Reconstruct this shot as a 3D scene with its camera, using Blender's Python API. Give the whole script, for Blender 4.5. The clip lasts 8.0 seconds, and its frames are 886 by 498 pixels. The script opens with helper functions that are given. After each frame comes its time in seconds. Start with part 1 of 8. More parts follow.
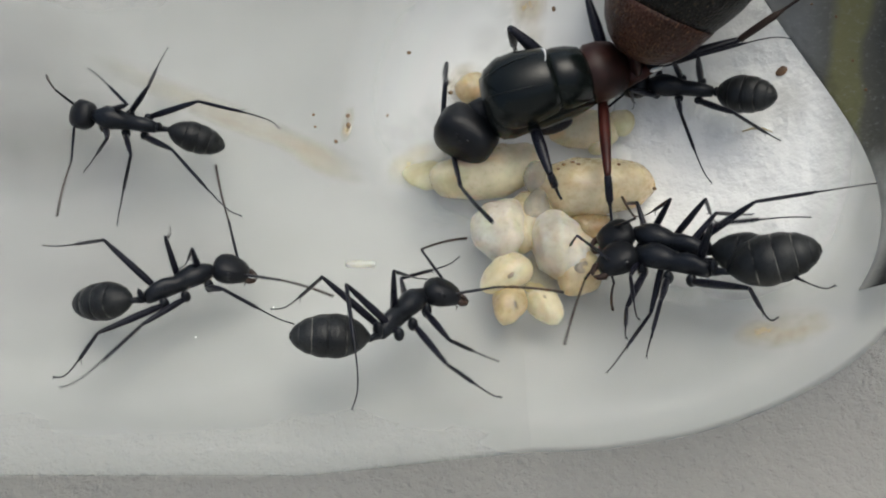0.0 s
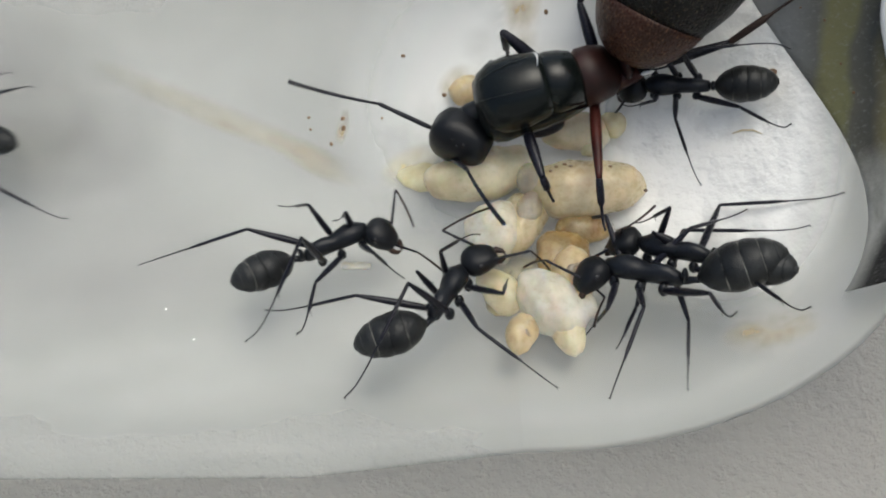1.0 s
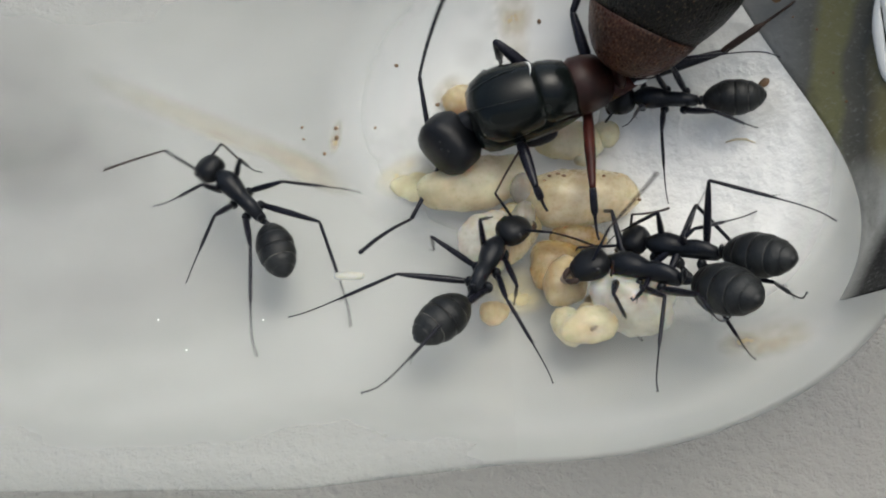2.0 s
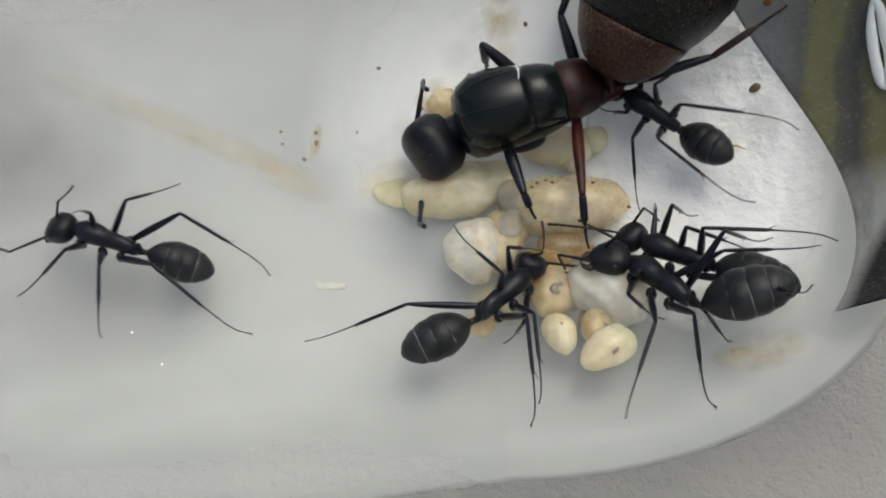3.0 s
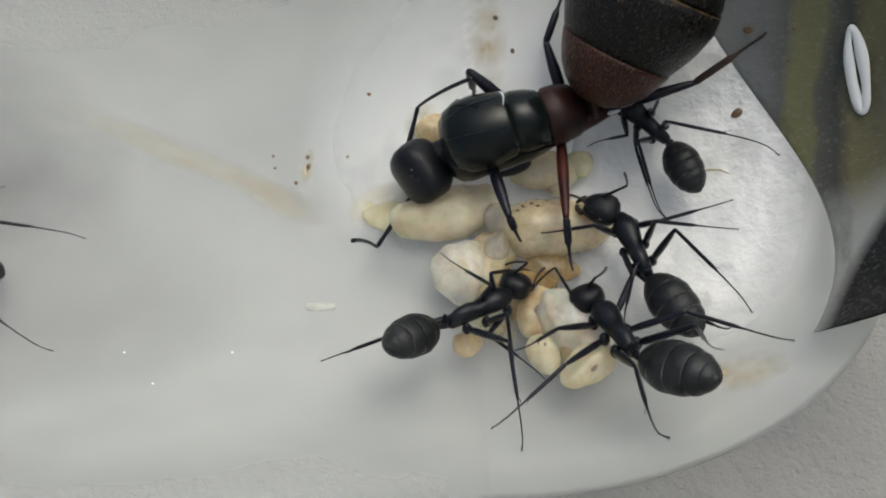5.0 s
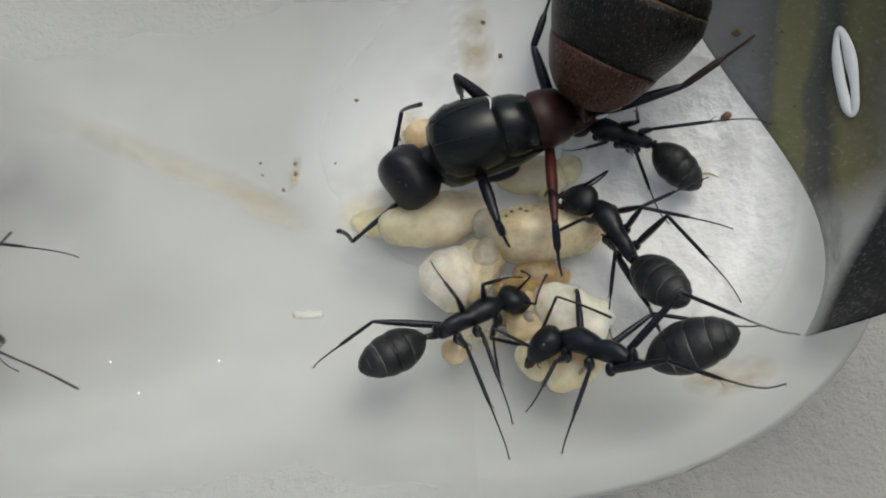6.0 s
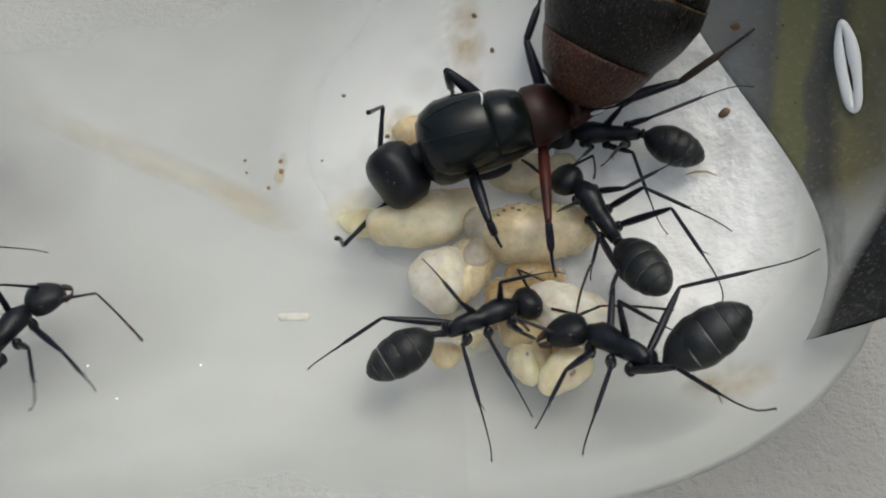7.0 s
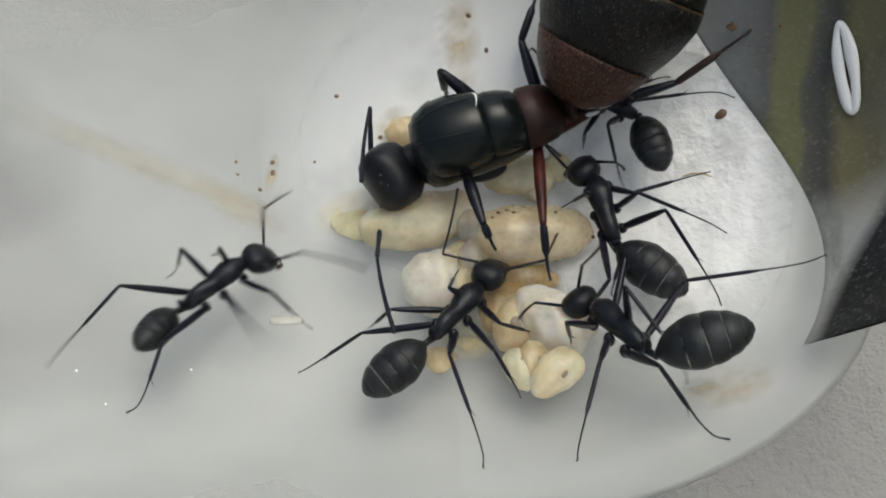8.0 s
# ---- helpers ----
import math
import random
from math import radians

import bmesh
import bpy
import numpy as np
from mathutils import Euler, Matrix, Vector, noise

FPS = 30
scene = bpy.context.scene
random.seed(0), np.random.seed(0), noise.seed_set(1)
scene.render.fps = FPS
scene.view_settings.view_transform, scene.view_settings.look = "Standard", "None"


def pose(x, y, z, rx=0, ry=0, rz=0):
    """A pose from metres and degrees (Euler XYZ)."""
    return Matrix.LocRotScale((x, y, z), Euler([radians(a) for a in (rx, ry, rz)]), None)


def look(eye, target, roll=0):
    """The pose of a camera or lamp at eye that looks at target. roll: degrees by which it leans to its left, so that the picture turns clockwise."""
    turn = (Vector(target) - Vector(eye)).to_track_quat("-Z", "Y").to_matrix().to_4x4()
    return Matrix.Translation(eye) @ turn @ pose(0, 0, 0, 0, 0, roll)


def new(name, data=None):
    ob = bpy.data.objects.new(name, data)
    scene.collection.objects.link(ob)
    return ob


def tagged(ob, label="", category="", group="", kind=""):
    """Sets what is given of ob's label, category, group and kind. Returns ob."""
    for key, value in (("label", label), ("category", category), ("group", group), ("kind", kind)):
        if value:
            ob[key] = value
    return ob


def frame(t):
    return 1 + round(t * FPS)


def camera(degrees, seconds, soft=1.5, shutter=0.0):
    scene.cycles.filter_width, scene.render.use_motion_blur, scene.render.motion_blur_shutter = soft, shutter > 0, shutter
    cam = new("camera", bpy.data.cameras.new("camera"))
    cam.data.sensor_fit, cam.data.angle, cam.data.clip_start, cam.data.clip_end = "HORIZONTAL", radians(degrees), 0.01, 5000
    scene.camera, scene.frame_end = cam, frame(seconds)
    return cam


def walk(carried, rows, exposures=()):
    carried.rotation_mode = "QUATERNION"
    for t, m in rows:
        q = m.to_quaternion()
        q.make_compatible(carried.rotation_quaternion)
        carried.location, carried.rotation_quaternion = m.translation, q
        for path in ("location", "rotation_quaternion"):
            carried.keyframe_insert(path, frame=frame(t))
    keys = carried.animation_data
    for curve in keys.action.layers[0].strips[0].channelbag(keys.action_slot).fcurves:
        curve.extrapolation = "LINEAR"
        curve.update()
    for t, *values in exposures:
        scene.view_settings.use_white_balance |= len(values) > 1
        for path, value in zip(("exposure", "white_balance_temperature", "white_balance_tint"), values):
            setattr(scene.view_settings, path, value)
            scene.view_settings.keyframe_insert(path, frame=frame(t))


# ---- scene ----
MM = 0.001
cam = camera(50.0, 8.0, soft=1.9, shutter=0.5)
walk(cam, [
    (0, pose(0.000204, -0.019168, 0.035587, 27.028, 1.819, 1.243)),
    (0.5, pose(0.000242, -0.019138, 0.035802, 26.796, 1.758, 0.865)),
    (1, pose(0.000476, -0.018899, 0.036320, 26.298, 1.944, 1.032)),
    (2.5, pose(0.000573, -0.018766, 0.036058, 27.024, 1.360, 0.402)),
    (3, pose(-0.000228, -0.017988, 0.035378, 26.818, 0.009, -0.197)),
    (3.5, pose(-0.000009, -0.017924, 0.035193, 26.998, -0.007, -0.002)),
    (4, pose(-0.000013, -0.017312, 0.034483, 26.869, -0.211, -0.173)),
    (4.5, pose(0.000250, -0.017641, 0.034907, 27.498, -0.071, 0.030)),
    (5, pose(0.000760, -0.018383, 0.035946, 28.282, 0.576, 0.192)),
    (6.5, pose(0.001170, -0.018146, 0.035186, 28.779, 0.629, -0.429)),
    (7, pose(0.001235, -0.017738, 0.034572, 28.794, 0.257, -0.438)),
    (7.5, pose(0.001263, -0.017541, 0.034390, 28.727, 0.199, -0.542)),
    (8, pose(0.001217, -0.017315, 0.034316, 28.580, -0.101, -0.637)),
], exposures=[(0.0, 0.32, 6180, 2), (1.0, 0.41, 6180, 2), (2.5, 0.35, 6180, 2), (4.5, 0.24, 6180, 2), (7.0, 0.31, 6180, 2), (8.0, 0.33, 6180, 2)])

# ---------------------------------------------------------------- light
world = bpy.data.worlds.new("daylight")
scene.world = world
world.use_nodes = True
wn = world.node_tree
sky = wn.nodes.new("ShaderNodeTexSky")
sky.sky_type, sky.sun_disc = "NISHITA", False
sky.sun_elevation, sky.sun_rotation = radians(72), radians(40)
sky.air_density, sky.dust_density, sky.ozone_density = 0.7, 6.0, 0.6
wn.links.new(sky.outputs[0], wn.nodes["Background"].inputs[0])
wn.nodes["Background"].inputs[1].default_value = 0.14
SUN_FROM = (0.20, 0.24, 0.95)
sun = new("sun", bpy.data.lights.new("sun", "SUN"))
sun.data.energy, sun.data.angle, sun.data.color = 0.39, radians(40), (1.0, 0.96, 0.91)
sun.matrix_world = look(SUN_FROM, (0, 0, 0))

# ---------------------------------------------------------------- materials


class Mat:
    """A node material with short ways to add nodes."""

    def __init__(self, name):
        self.m = bpy.data.materials.new(name)
        self.m.use_nodes = True
        self.t = self.m.node_tree
        self.b = self.t.nodes["Principled BSDF"]

    def node(self, kind, **kw):
        n = self.t.nodes.new(kind)
        for k, v in kw.items():
            n.inputs[k.replace("_", " ")].default_value = v
        return n

    def link(self, a, b):
        self.t.links.new(a, b)

    def coord(self, scale=1.0, which="Object", stretch=(1, 1, 1)):
        c = self.t.nodes.new("ShaderNodeTexCoord")
        mp = self.t.nodes.new("ShaderNodeMapping")
        mp.inputs["Scale"].default_value = [scale * q for q in stretch]
        self.link(c.outputs[which], mp.inputs["Vector"])
        return mp.outputs[0]

    def noise(self, scale, detail=4.0, rough=0.55, stretch=(1, 1, 1), which="Object"):
        n = self.node("ShaderNodeTexNoise", Scale=1.0, Detail=detail, Roughness=rough)
        self.link(self.coord(scale, which, stretch), n.inputs["Vector"])
        return n.outputs["Fac"]

    def ramp(self, fac, stops):
        r = self.t.nodes.new("ShaderNodeValToRGB")
        e = r.color_ramp.elements
        while len(e) < len(stops):
            e.new(0.5)
        for i, (p, c) in enumerate(stops):
            e[i].position = p
            e[i].color = (*c, 1) if len(c) == 3 else c
        self.link(fac, r.inputs[0])
        return r.outputs[0]

    def values(self, fac, stops):
        return self.ramp(fac, [(p, (v, v, v)) for p, v in stops])

    def bump(self, height, strength, dist):
        b = self.node("ShaderNodeBump", Strength=strength, Distance=dist)
        self.link(height, b.inputs["Height"])
        return b.outputs[0]

    def mix(self, fac, a, b):
        n = self.t.nodes.new("ShaderNodeMix")
        n.data_type = "RGBA"
        for sock, v in ((n.inputs[0], fac), (n.inputs[6], a), (n.inputs[7], b)):
            if isinstance(v, (int, float)):
                sock.default_value = v
            elif isinstance(v, tuple):
                sock.default_value = (*v, 1)
            else:
                self.link(v, sock)
        return n.outputs[2]

    def set(self, **kw):
        names = {"color": "Base Color", "rough": "Roughness", "normal": "Normal", "metal": "Metallic", "alpha": "Alpha",
                 "sss": "Subsurface Weight", "spec": "Specular IOR Level", "coat": "Coat Weight", "sheen": "Sheen Weight",
                 "trans": "Transmission Weight", "ior": "IOR", "coat_rough": "Coat Roughness"}
        for k, v in kw.items():
            sock = self.b.inputs[names[k]]
            if isinstance(v, tuple):
                sock.default_value = (*v, 1)
            elif isinstance(v, (int, float)):
                sock.default_value = v
            else:
                self.link(v, sock)
        return self


def cuticle(name, dark, light, rough, grain, coat=0.0, spec=0.25, low=0.3, high=0.75):
    """Insect armour: fine pits, faint mottling, worn gloss."""
    a = Mat(name)
    big = a.noise(900, 3.0)
    fine = a.noise(16000, 2.0, 0.6)
    a.set(color=a.ramp(big, [(low, dark), (high, light)]), rough=a.values(fine, [(0.3, rough - 0.08), (0.7, rough + 0.1)]),
          spec=spec, coat=coat, coat_rough=0.3)
    a.set(normal=a.bump(fine, grain, 0.00003))
    return a.m


BLACK = cuticle("black_cuticle", (0.005, 0.006, 0.008), (0.015, 0.017, 0.021), 0.33, 0.35)
HEADS = cuticle("head_cuticle", (0.004, 0.0045, 0.0055), (0.011, 0.012, 0.014), 0.38, 0.5)
GASTER = cuticle("gaster_cuticle", (0.005, 0.0055, 0.006), (0.030, 0.032, 0.031), 0.34, 0.7)
LEGS = cuticle("leg_cuticle", (0.004, 0.0045, 0.008), (0.013, 0.013, 0.020), 0.30, 0.3)
TARSI = cuticle("tarsus_cuticle", (0.012, 0.009, 0.008), (0.050, 0.030, 0.022), 0.45, 0.3)
BAND = cuticle("pale_joint_band", (0.005, 0.005, 0.005), (0.24, 0.23, 0.20), 0.45, 0.3, low=0.42, high=0.64)
QBLACK = cuticle("queen_black_cuticle", (0.003, 0.004, 0.004), (0.007, 0.010, 0.0085), 0.18, 0.16, 0.0, 0.26)
RED = cuticle("red_brown_cuticle", (0.012, 0.0055, 0.0045), (0.040, 0.014, 0.010), 0.38, 0.35)
REDLEG = cuticle("red_leg_cuticle", (0.022, 0.006, 0.005), (0.070, 0.016, 0.011), 0.34, 0.3)
EYE = cuticle("eye_facets", (0.006, 0.006, 0.007), (0.012, 0.012, 0.013), 0.2, 0.6, 0.4)
SCAR_GLINT = Mat("wing_scar").set(color=(0.75, 0.74, 0.70), rough=0.35).m


def gold_gaster(name, base, hair, low, high):
    """Dark plates with a gold dust of short hairs."""
    a = Mat(name)
    fine = a.noise(12500, 2.0, 0.6, (0.6, 1, 1))
    big = a.noise(450, 3.0)
    dust = a.values(fine, [(low, 0.0), (high, 1.0)])
    a.set(color=a.mix(dust, a.ramp(big, [(0.3, tuple(v * 0.35 for v in base)), (0.75, tuple(v * 1.6 for v in base))]), hair), rough=a.values(fine, [(0.3, 0.22), (0.7, 0.42)]), spec=0.24, coat=0.0)
    a.set(normal=a.bump(fine, 0.9, 0.00006))
    return a.m


QFIRST = gold_gaster("first_plate", (0.044, 0.016, 0.009), (0.17, 0.085, 0.042), 0.55, 0.74)
QPLATE = gold_gaster("dark_plate", (0.0045, 0.004, 0.0032), (0.11, 0.080, 0.044), 0.60, 0.76)
QRIM = cuticle("gold_rim", (0.02, 0.015, 0.008), (0.20, 0.13, 0.06), 0.4, 0.3)


def brood(name, dark, light, sss, rough=0.32, clear=0.56):
    a = Mat(name)
    big = a.noise(600, 4.0)
    fine = a.noise(5000, 3.0)
    stain = a.values(a.noise(1500, 4.0, 0.6), [(0.60, 0.0), (0.72, 0.25)])
    skin = a.mix(stain, a.ramp(big, [(0.25, dark), (0.7, light)]), (dark[0] * 0.62, dark[1] * 0.5, dark[2] * 0.4))
    a.set(color=skin, rough=a.values(fine, [(0.3, rough - 0.08), (0.7, rough + 0.12)]), sss=sss, spec=0.5, coat=0.35, coat_rough=0.18)
    a.set(alpha=a.values(big, [(0.3, clear), (0.7, clear + 0.3)]))
    a.b.inputs["Subsurface Radius"].default_value = (1.0, 0.7, 0.4)
    a.b.inputs["Subsurface Scale"].default_value = 0.0014
    a.set(normal=a.bump(a.noise(2600, 3.0), 0.3, 0.00010))
    return a.m


WHITE_LARVA = brood("white_larva_skin", (0.70, 0.65, 0.51), (0.86, 0.83, 0.72), 0.7, 0.32, 0.4)
CREAM = brood("cream_pupa_skin", (0.66, 0.57, 0.35), (0.84, 0.76, 0.54), 0.75)
GREYCREAM = brood("grey_cream_skin", (0.50, 0.42, 0.25), (0.70, 0.60, 0.39), 0.8, 0.28, 0.56)
TAN = brood("tan_larva_skin", (0.52, 0.40, 0.21), (0.72, 0.60, 0.38), 0.75)
YELLOW = brood("yellow_food", (0.68, 0.58, 0.30), (0.80, 0.73, 0.48), 0.5, 0.35, 0.36)
GUT = brood("dark_gut", (0.16, 0.13, 0.09), (0.32, 0.27, 0.19), 0.5, 0.4, 0.85)
BROWN = brood("brown_dirt", (0.07, 0.035, 0.015), (0.22, 0.12, 0.05), 0.1, 0.5, 0.74)


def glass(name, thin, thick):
    """Clear thin glass with faint smears, dust and a white film painting the floor brighter."""
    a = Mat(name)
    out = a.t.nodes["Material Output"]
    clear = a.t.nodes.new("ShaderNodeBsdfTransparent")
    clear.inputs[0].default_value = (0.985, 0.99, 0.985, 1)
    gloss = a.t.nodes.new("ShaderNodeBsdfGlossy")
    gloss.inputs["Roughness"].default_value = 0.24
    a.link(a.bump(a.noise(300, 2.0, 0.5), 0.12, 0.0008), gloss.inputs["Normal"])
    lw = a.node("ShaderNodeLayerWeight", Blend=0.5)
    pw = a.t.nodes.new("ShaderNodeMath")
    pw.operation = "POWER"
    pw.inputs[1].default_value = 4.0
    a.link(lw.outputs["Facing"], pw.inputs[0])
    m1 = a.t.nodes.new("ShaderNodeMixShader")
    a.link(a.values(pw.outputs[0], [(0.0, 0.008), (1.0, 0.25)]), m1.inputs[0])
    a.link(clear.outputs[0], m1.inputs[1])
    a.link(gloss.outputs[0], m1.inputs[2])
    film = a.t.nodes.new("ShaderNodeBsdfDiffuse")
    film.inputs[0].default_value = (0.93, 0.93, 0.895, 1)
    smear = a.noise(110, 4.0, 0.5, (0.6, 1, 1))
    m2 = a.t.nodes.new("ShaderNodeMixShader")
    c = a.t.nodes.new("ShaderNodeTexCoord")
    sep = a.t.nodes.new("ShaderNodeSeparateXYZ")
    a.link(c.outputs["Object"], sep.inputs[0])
    # Painted white film lightens the tube floor as gathered light would; thins upward.
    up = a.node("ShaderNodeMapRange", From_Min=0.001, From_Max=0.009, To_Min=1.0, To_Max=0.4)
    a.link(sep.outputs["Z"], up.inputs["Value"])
    uneven = a.t.nodes.new("ShaderNodeMath")
    uneven.operation = "MULTIPLY"
    a.link(a.values(smear, [(0.30, thin), (0.75, thick)]), uneven.inputs[0])
    a.link(up.outputs[0], uneven.inputs[1])
    a.link(uneven.outputs[0], m2.inputs[0])
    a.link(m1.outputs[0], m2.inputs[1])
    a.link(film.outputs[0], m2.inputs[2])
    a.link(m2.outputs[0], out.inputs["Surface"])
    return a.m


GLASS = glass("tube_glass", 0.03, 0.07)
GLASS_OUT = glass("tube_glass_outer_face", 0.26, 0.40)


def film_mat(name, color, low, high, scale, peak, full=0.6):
    """A thin film for stains and painted floor tone: noise-broken, fading to its own outline."""
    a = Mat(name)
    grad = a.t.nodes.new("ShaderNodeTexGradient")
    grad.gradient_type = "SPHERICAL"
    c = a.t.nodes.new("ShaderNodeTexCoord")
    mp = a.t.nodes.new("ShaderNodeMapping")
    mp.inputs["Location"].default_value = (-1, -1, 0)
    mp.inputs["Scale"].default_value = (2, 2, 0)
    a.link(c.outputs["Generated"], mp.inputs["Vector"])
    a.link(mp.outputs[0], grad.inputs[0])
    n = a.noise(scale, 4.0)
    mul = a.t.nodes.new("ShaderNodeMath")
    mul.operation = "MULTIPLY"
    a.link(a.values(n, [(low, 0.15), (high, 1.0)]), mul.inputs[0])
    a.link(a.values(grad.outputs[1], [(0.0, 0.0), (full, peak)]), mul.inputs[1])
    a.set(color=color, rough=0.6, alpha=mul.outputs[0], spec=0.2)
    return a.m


STREAK = film_mat("brown_streak_film", (0.45, 0.38, 0.22), 0.2, 0.7, 350, 0.5)
SMEAR = film_mat("tan_smear_film", (0.48, 0.36, 0.15), 0.35, 0.65, 900, 0.55)
WET = film_mat("lightened_condensation", (0.90, 0.90, 0.87), 0.10, 0.45, 240, 0.80, 0.38)
for n in WET.node_tree.nodes:
    if n.type == "BSDF_PRINCIPLED":
        n.inputs["Roughness"].default_value, n.inputs["Specular IOR Level"].default_value = 0.7, 0.12
        wet_noise, wet_bump = WET.node_tree.nodes.new("ShaderNodeTexNoise"), WET.node_tree.nodes.new("ShaderNodeBump")
        wet_noise.inputs["Scale"].default_value, wet_noise.inputs["Detail"].default_value = 700, 4
        wet_bump.inputs["Strength"].default_value, wet_bump.inputs["Distance"].default_value = 0.8, 0.0008
        wet_coord = WET.node_tree.nodes.new("ShaderNodeTexCoord")
        WET.node_tree.links.new(wet_coord.outputs["Object"], wet_noise.inputs["Vector"])
        WET.node_tree.links.new(wet_noise.outputs["Fac"], wet_bump.inputs["Height"])
        WET.node_tree.links.new(wet_bump.outputs[0], n.inputs["Normal"])
YSMEAR = film_mat("yellow_film", (0.66, 0.55, 0.24), 0.3, 0.65, 800, 0.55)
SMUDGE = film_mat("brown_smudge_film", (0.46, 0.35, 0.16), 0.38, 0.66, 800, 0.65)
FLOOR_DARK = film_mat("floor_darkening_film", (0.16, 0.16, 0.155), 0.1, 0.9, 60, 0.34)
FLOOR_LIGHT = film_mat("floor_light_film", (0.93, 0.93, 0.90), 0.15, 0.5, 150, 0.85)
GREYFILM = film_mat("grey_patch_film", (0.10, 0.10, 0.095), 0.1, 0.7, 120, 0.46)


def paper_mat():
    a = Mat("white_paper")
    fine = a.noise(2600, 5.0, 0.65)
    mid = a.noise(420, 4.0, 0.55)
    big = a.noise(40, 3.0)
    a.set(color=a.mix(a.values(big, [(0.3, 0.0), (0.7, 1.0)]), (0.34, 0.333, 0.303), (0.43, 0.42, 0.384)), rough=0.85, spec=0.2)
    add = a.t.nodes.new("ShaderNodeMath")
    add.operation = "ADD"
    a.link(fine, add.inputs[0])
    a.link(mid, add.inputs[1])
    a.set(normal=a.bump(add.outputs[0], 0.9, 0.0005))
    return a.m


PAPER = paper_mat()


# Olive, grey and black tones painted for the dark view through the end glass.
def murk_mat():
    a = Mat("olive_end_sheet")
    fine = a.noise(1100, 5.0, 0.65)
    wob = a.noise(260, 3.0)
    c = a.t.nodes.new("ShaderNodeTexCoord")
    sep = a.t.nodes.new("ShaderNodeSeparateXYZ")
    a.link(c.outputs["Object"], sep.inputs[0])

    def scaled(sock, lo, hi, wobble):
        mr = a.t.nodes.new("ShaderNodeMapRange")
        mr.inputs["From Min"].default_value, mr.inputs["From Max"].default_value = lo, hi
        a.link(sock, mr.inputs["Value"])
        ma = a.t.nodes.new("ShaderNodeMath")
        ma.operation = "MULTIPLY_ADD"
        ma.inputs[1].default_value = wobble
        a.link(wob, ma.inputs[0])
        a.link(mr.outputs[0], ma.inputs[2])
        return ma.outputs[0]

    along = scaled(sep.outputs["X"], 0.0115, 0.0195, 0.12)
    across = scaled(sep.outputs["Y"], -0.004, 0.006, 0.25)
    slant = a.t.nodes.new("ShaderNodeMath")
    slant.operation = "MULTIPLY_ADD"
    slant.inputs[1].default_value = -1.58
    a.link(sep.outputs["X"], slant.inputs[0])
    a.link(sep.outputs["Y"], slant.inputs[2])
    tongue = scaled(slant.outputs[0], -0.0280, -0.0255, 0.2)
    col = a.ramp(along, [(0.0, (0.26, 0.265, 0.26)), (0.22, (0.20, 0.205, 0.20)), (0.36, (0.115, 0.115, 0.10)), (0.40, (0.17, 0.162, 0.072)), (0.49, (0.15, 0.145, 0.066)), (0.52, (0.085, 0.083, 0.062)),
                         (0.58, (0.055, 0.053, 0.042)), (0.64, (0.14, 0.125, 0.055)), (0.75, (0.11, 0.10, 0.055)), (0.88, (0.17, 0.17, 0.155)), (1.0, (0.30, 0.30, 0.275))])
    col = a.mix(a.values(across, [(0.46, 0.0), (0.68, 1.0)]), (0.29, 0.29, 0.265), col)
    col = a.mix(a.values(tongue, [(0.40, 0.0), (0.72, 1.0)]), (0.010, 0.010, 0.009), col)
    col = a.mix(a.values(a.noise(5200, 4.0, 0.7, (0.5, 1, 1)), [(0.55, 0.0), (0.75, 0.4)]), col, (0.30, 0.30, 0.28))
    col = a.mix(a.values(a.noise(380, 5.0, 0.7, (1, 0.4, 1)), [(0.52, 0.0), (0.72, 0.6)]), col, (0.040, 0.038, 0.026))
    a.set(color=col, rough=a.values(fine, [(0.3, 0.3), (0.7, 0.55)]), spec=0.4)
    a.set(normal=a.bump(fine, 0.4, 0.0002))
    return a.m


MURK = murk_mat()
PALE_SURFACE = Mat("plain_pale_surface").set(color=(0.62, 0.61, 0.58), rough=0.9).m
PALE_MARK = Mat("pale_ring_and_dots").set(color=(0.78, 0.78, 0.74), rough=0.45, spec=0.4).m

# ---------------------------------------------------------------- mesh helpers


def finish(name, bm, mat, smooth=True):
    me = bpy.data.meshes.new(name)
    bmesh.ops.recalc_face_normals(bm, faces=bm.faces)
    bm.to_mesh(me)
    bm.free()
    for p in me.polygons:
        p.use_smooth = smooth
    me.materials.append(mat)
    return me


def part(name, bm, material, parent, label="", at=None):
    ob = new(name, finish(name, bm, material))
    ob.parent = parent
    if at is not None:
        ob.matrix_basis = at
    if label:
        tagged(ob, label)
    return ob


def thing(name, bm, material, label, category, group="", kind="", at=None):
    ob = new(name, finish(name, bm, material))
    if at is not None:
        ob.matrix_basis = at
    return tagged(ob, label, category, group, kind)


def rings(bm, loops, closed_start=True, closed_end=True):
    """Skin a row of equal vertex loops."""
    n = len(loops[0])
    for a, b in zip(loops, loops[1:]):
        for i in range(n):
            bm.faces.new((a[i], a[(i + 1) % n], b[(i + 1) % n], b[i]))
    if closed_start:
        bm.faces.new(loops[0][::-1])
    if closed_end:
        bm.faces.new(loops[-1])


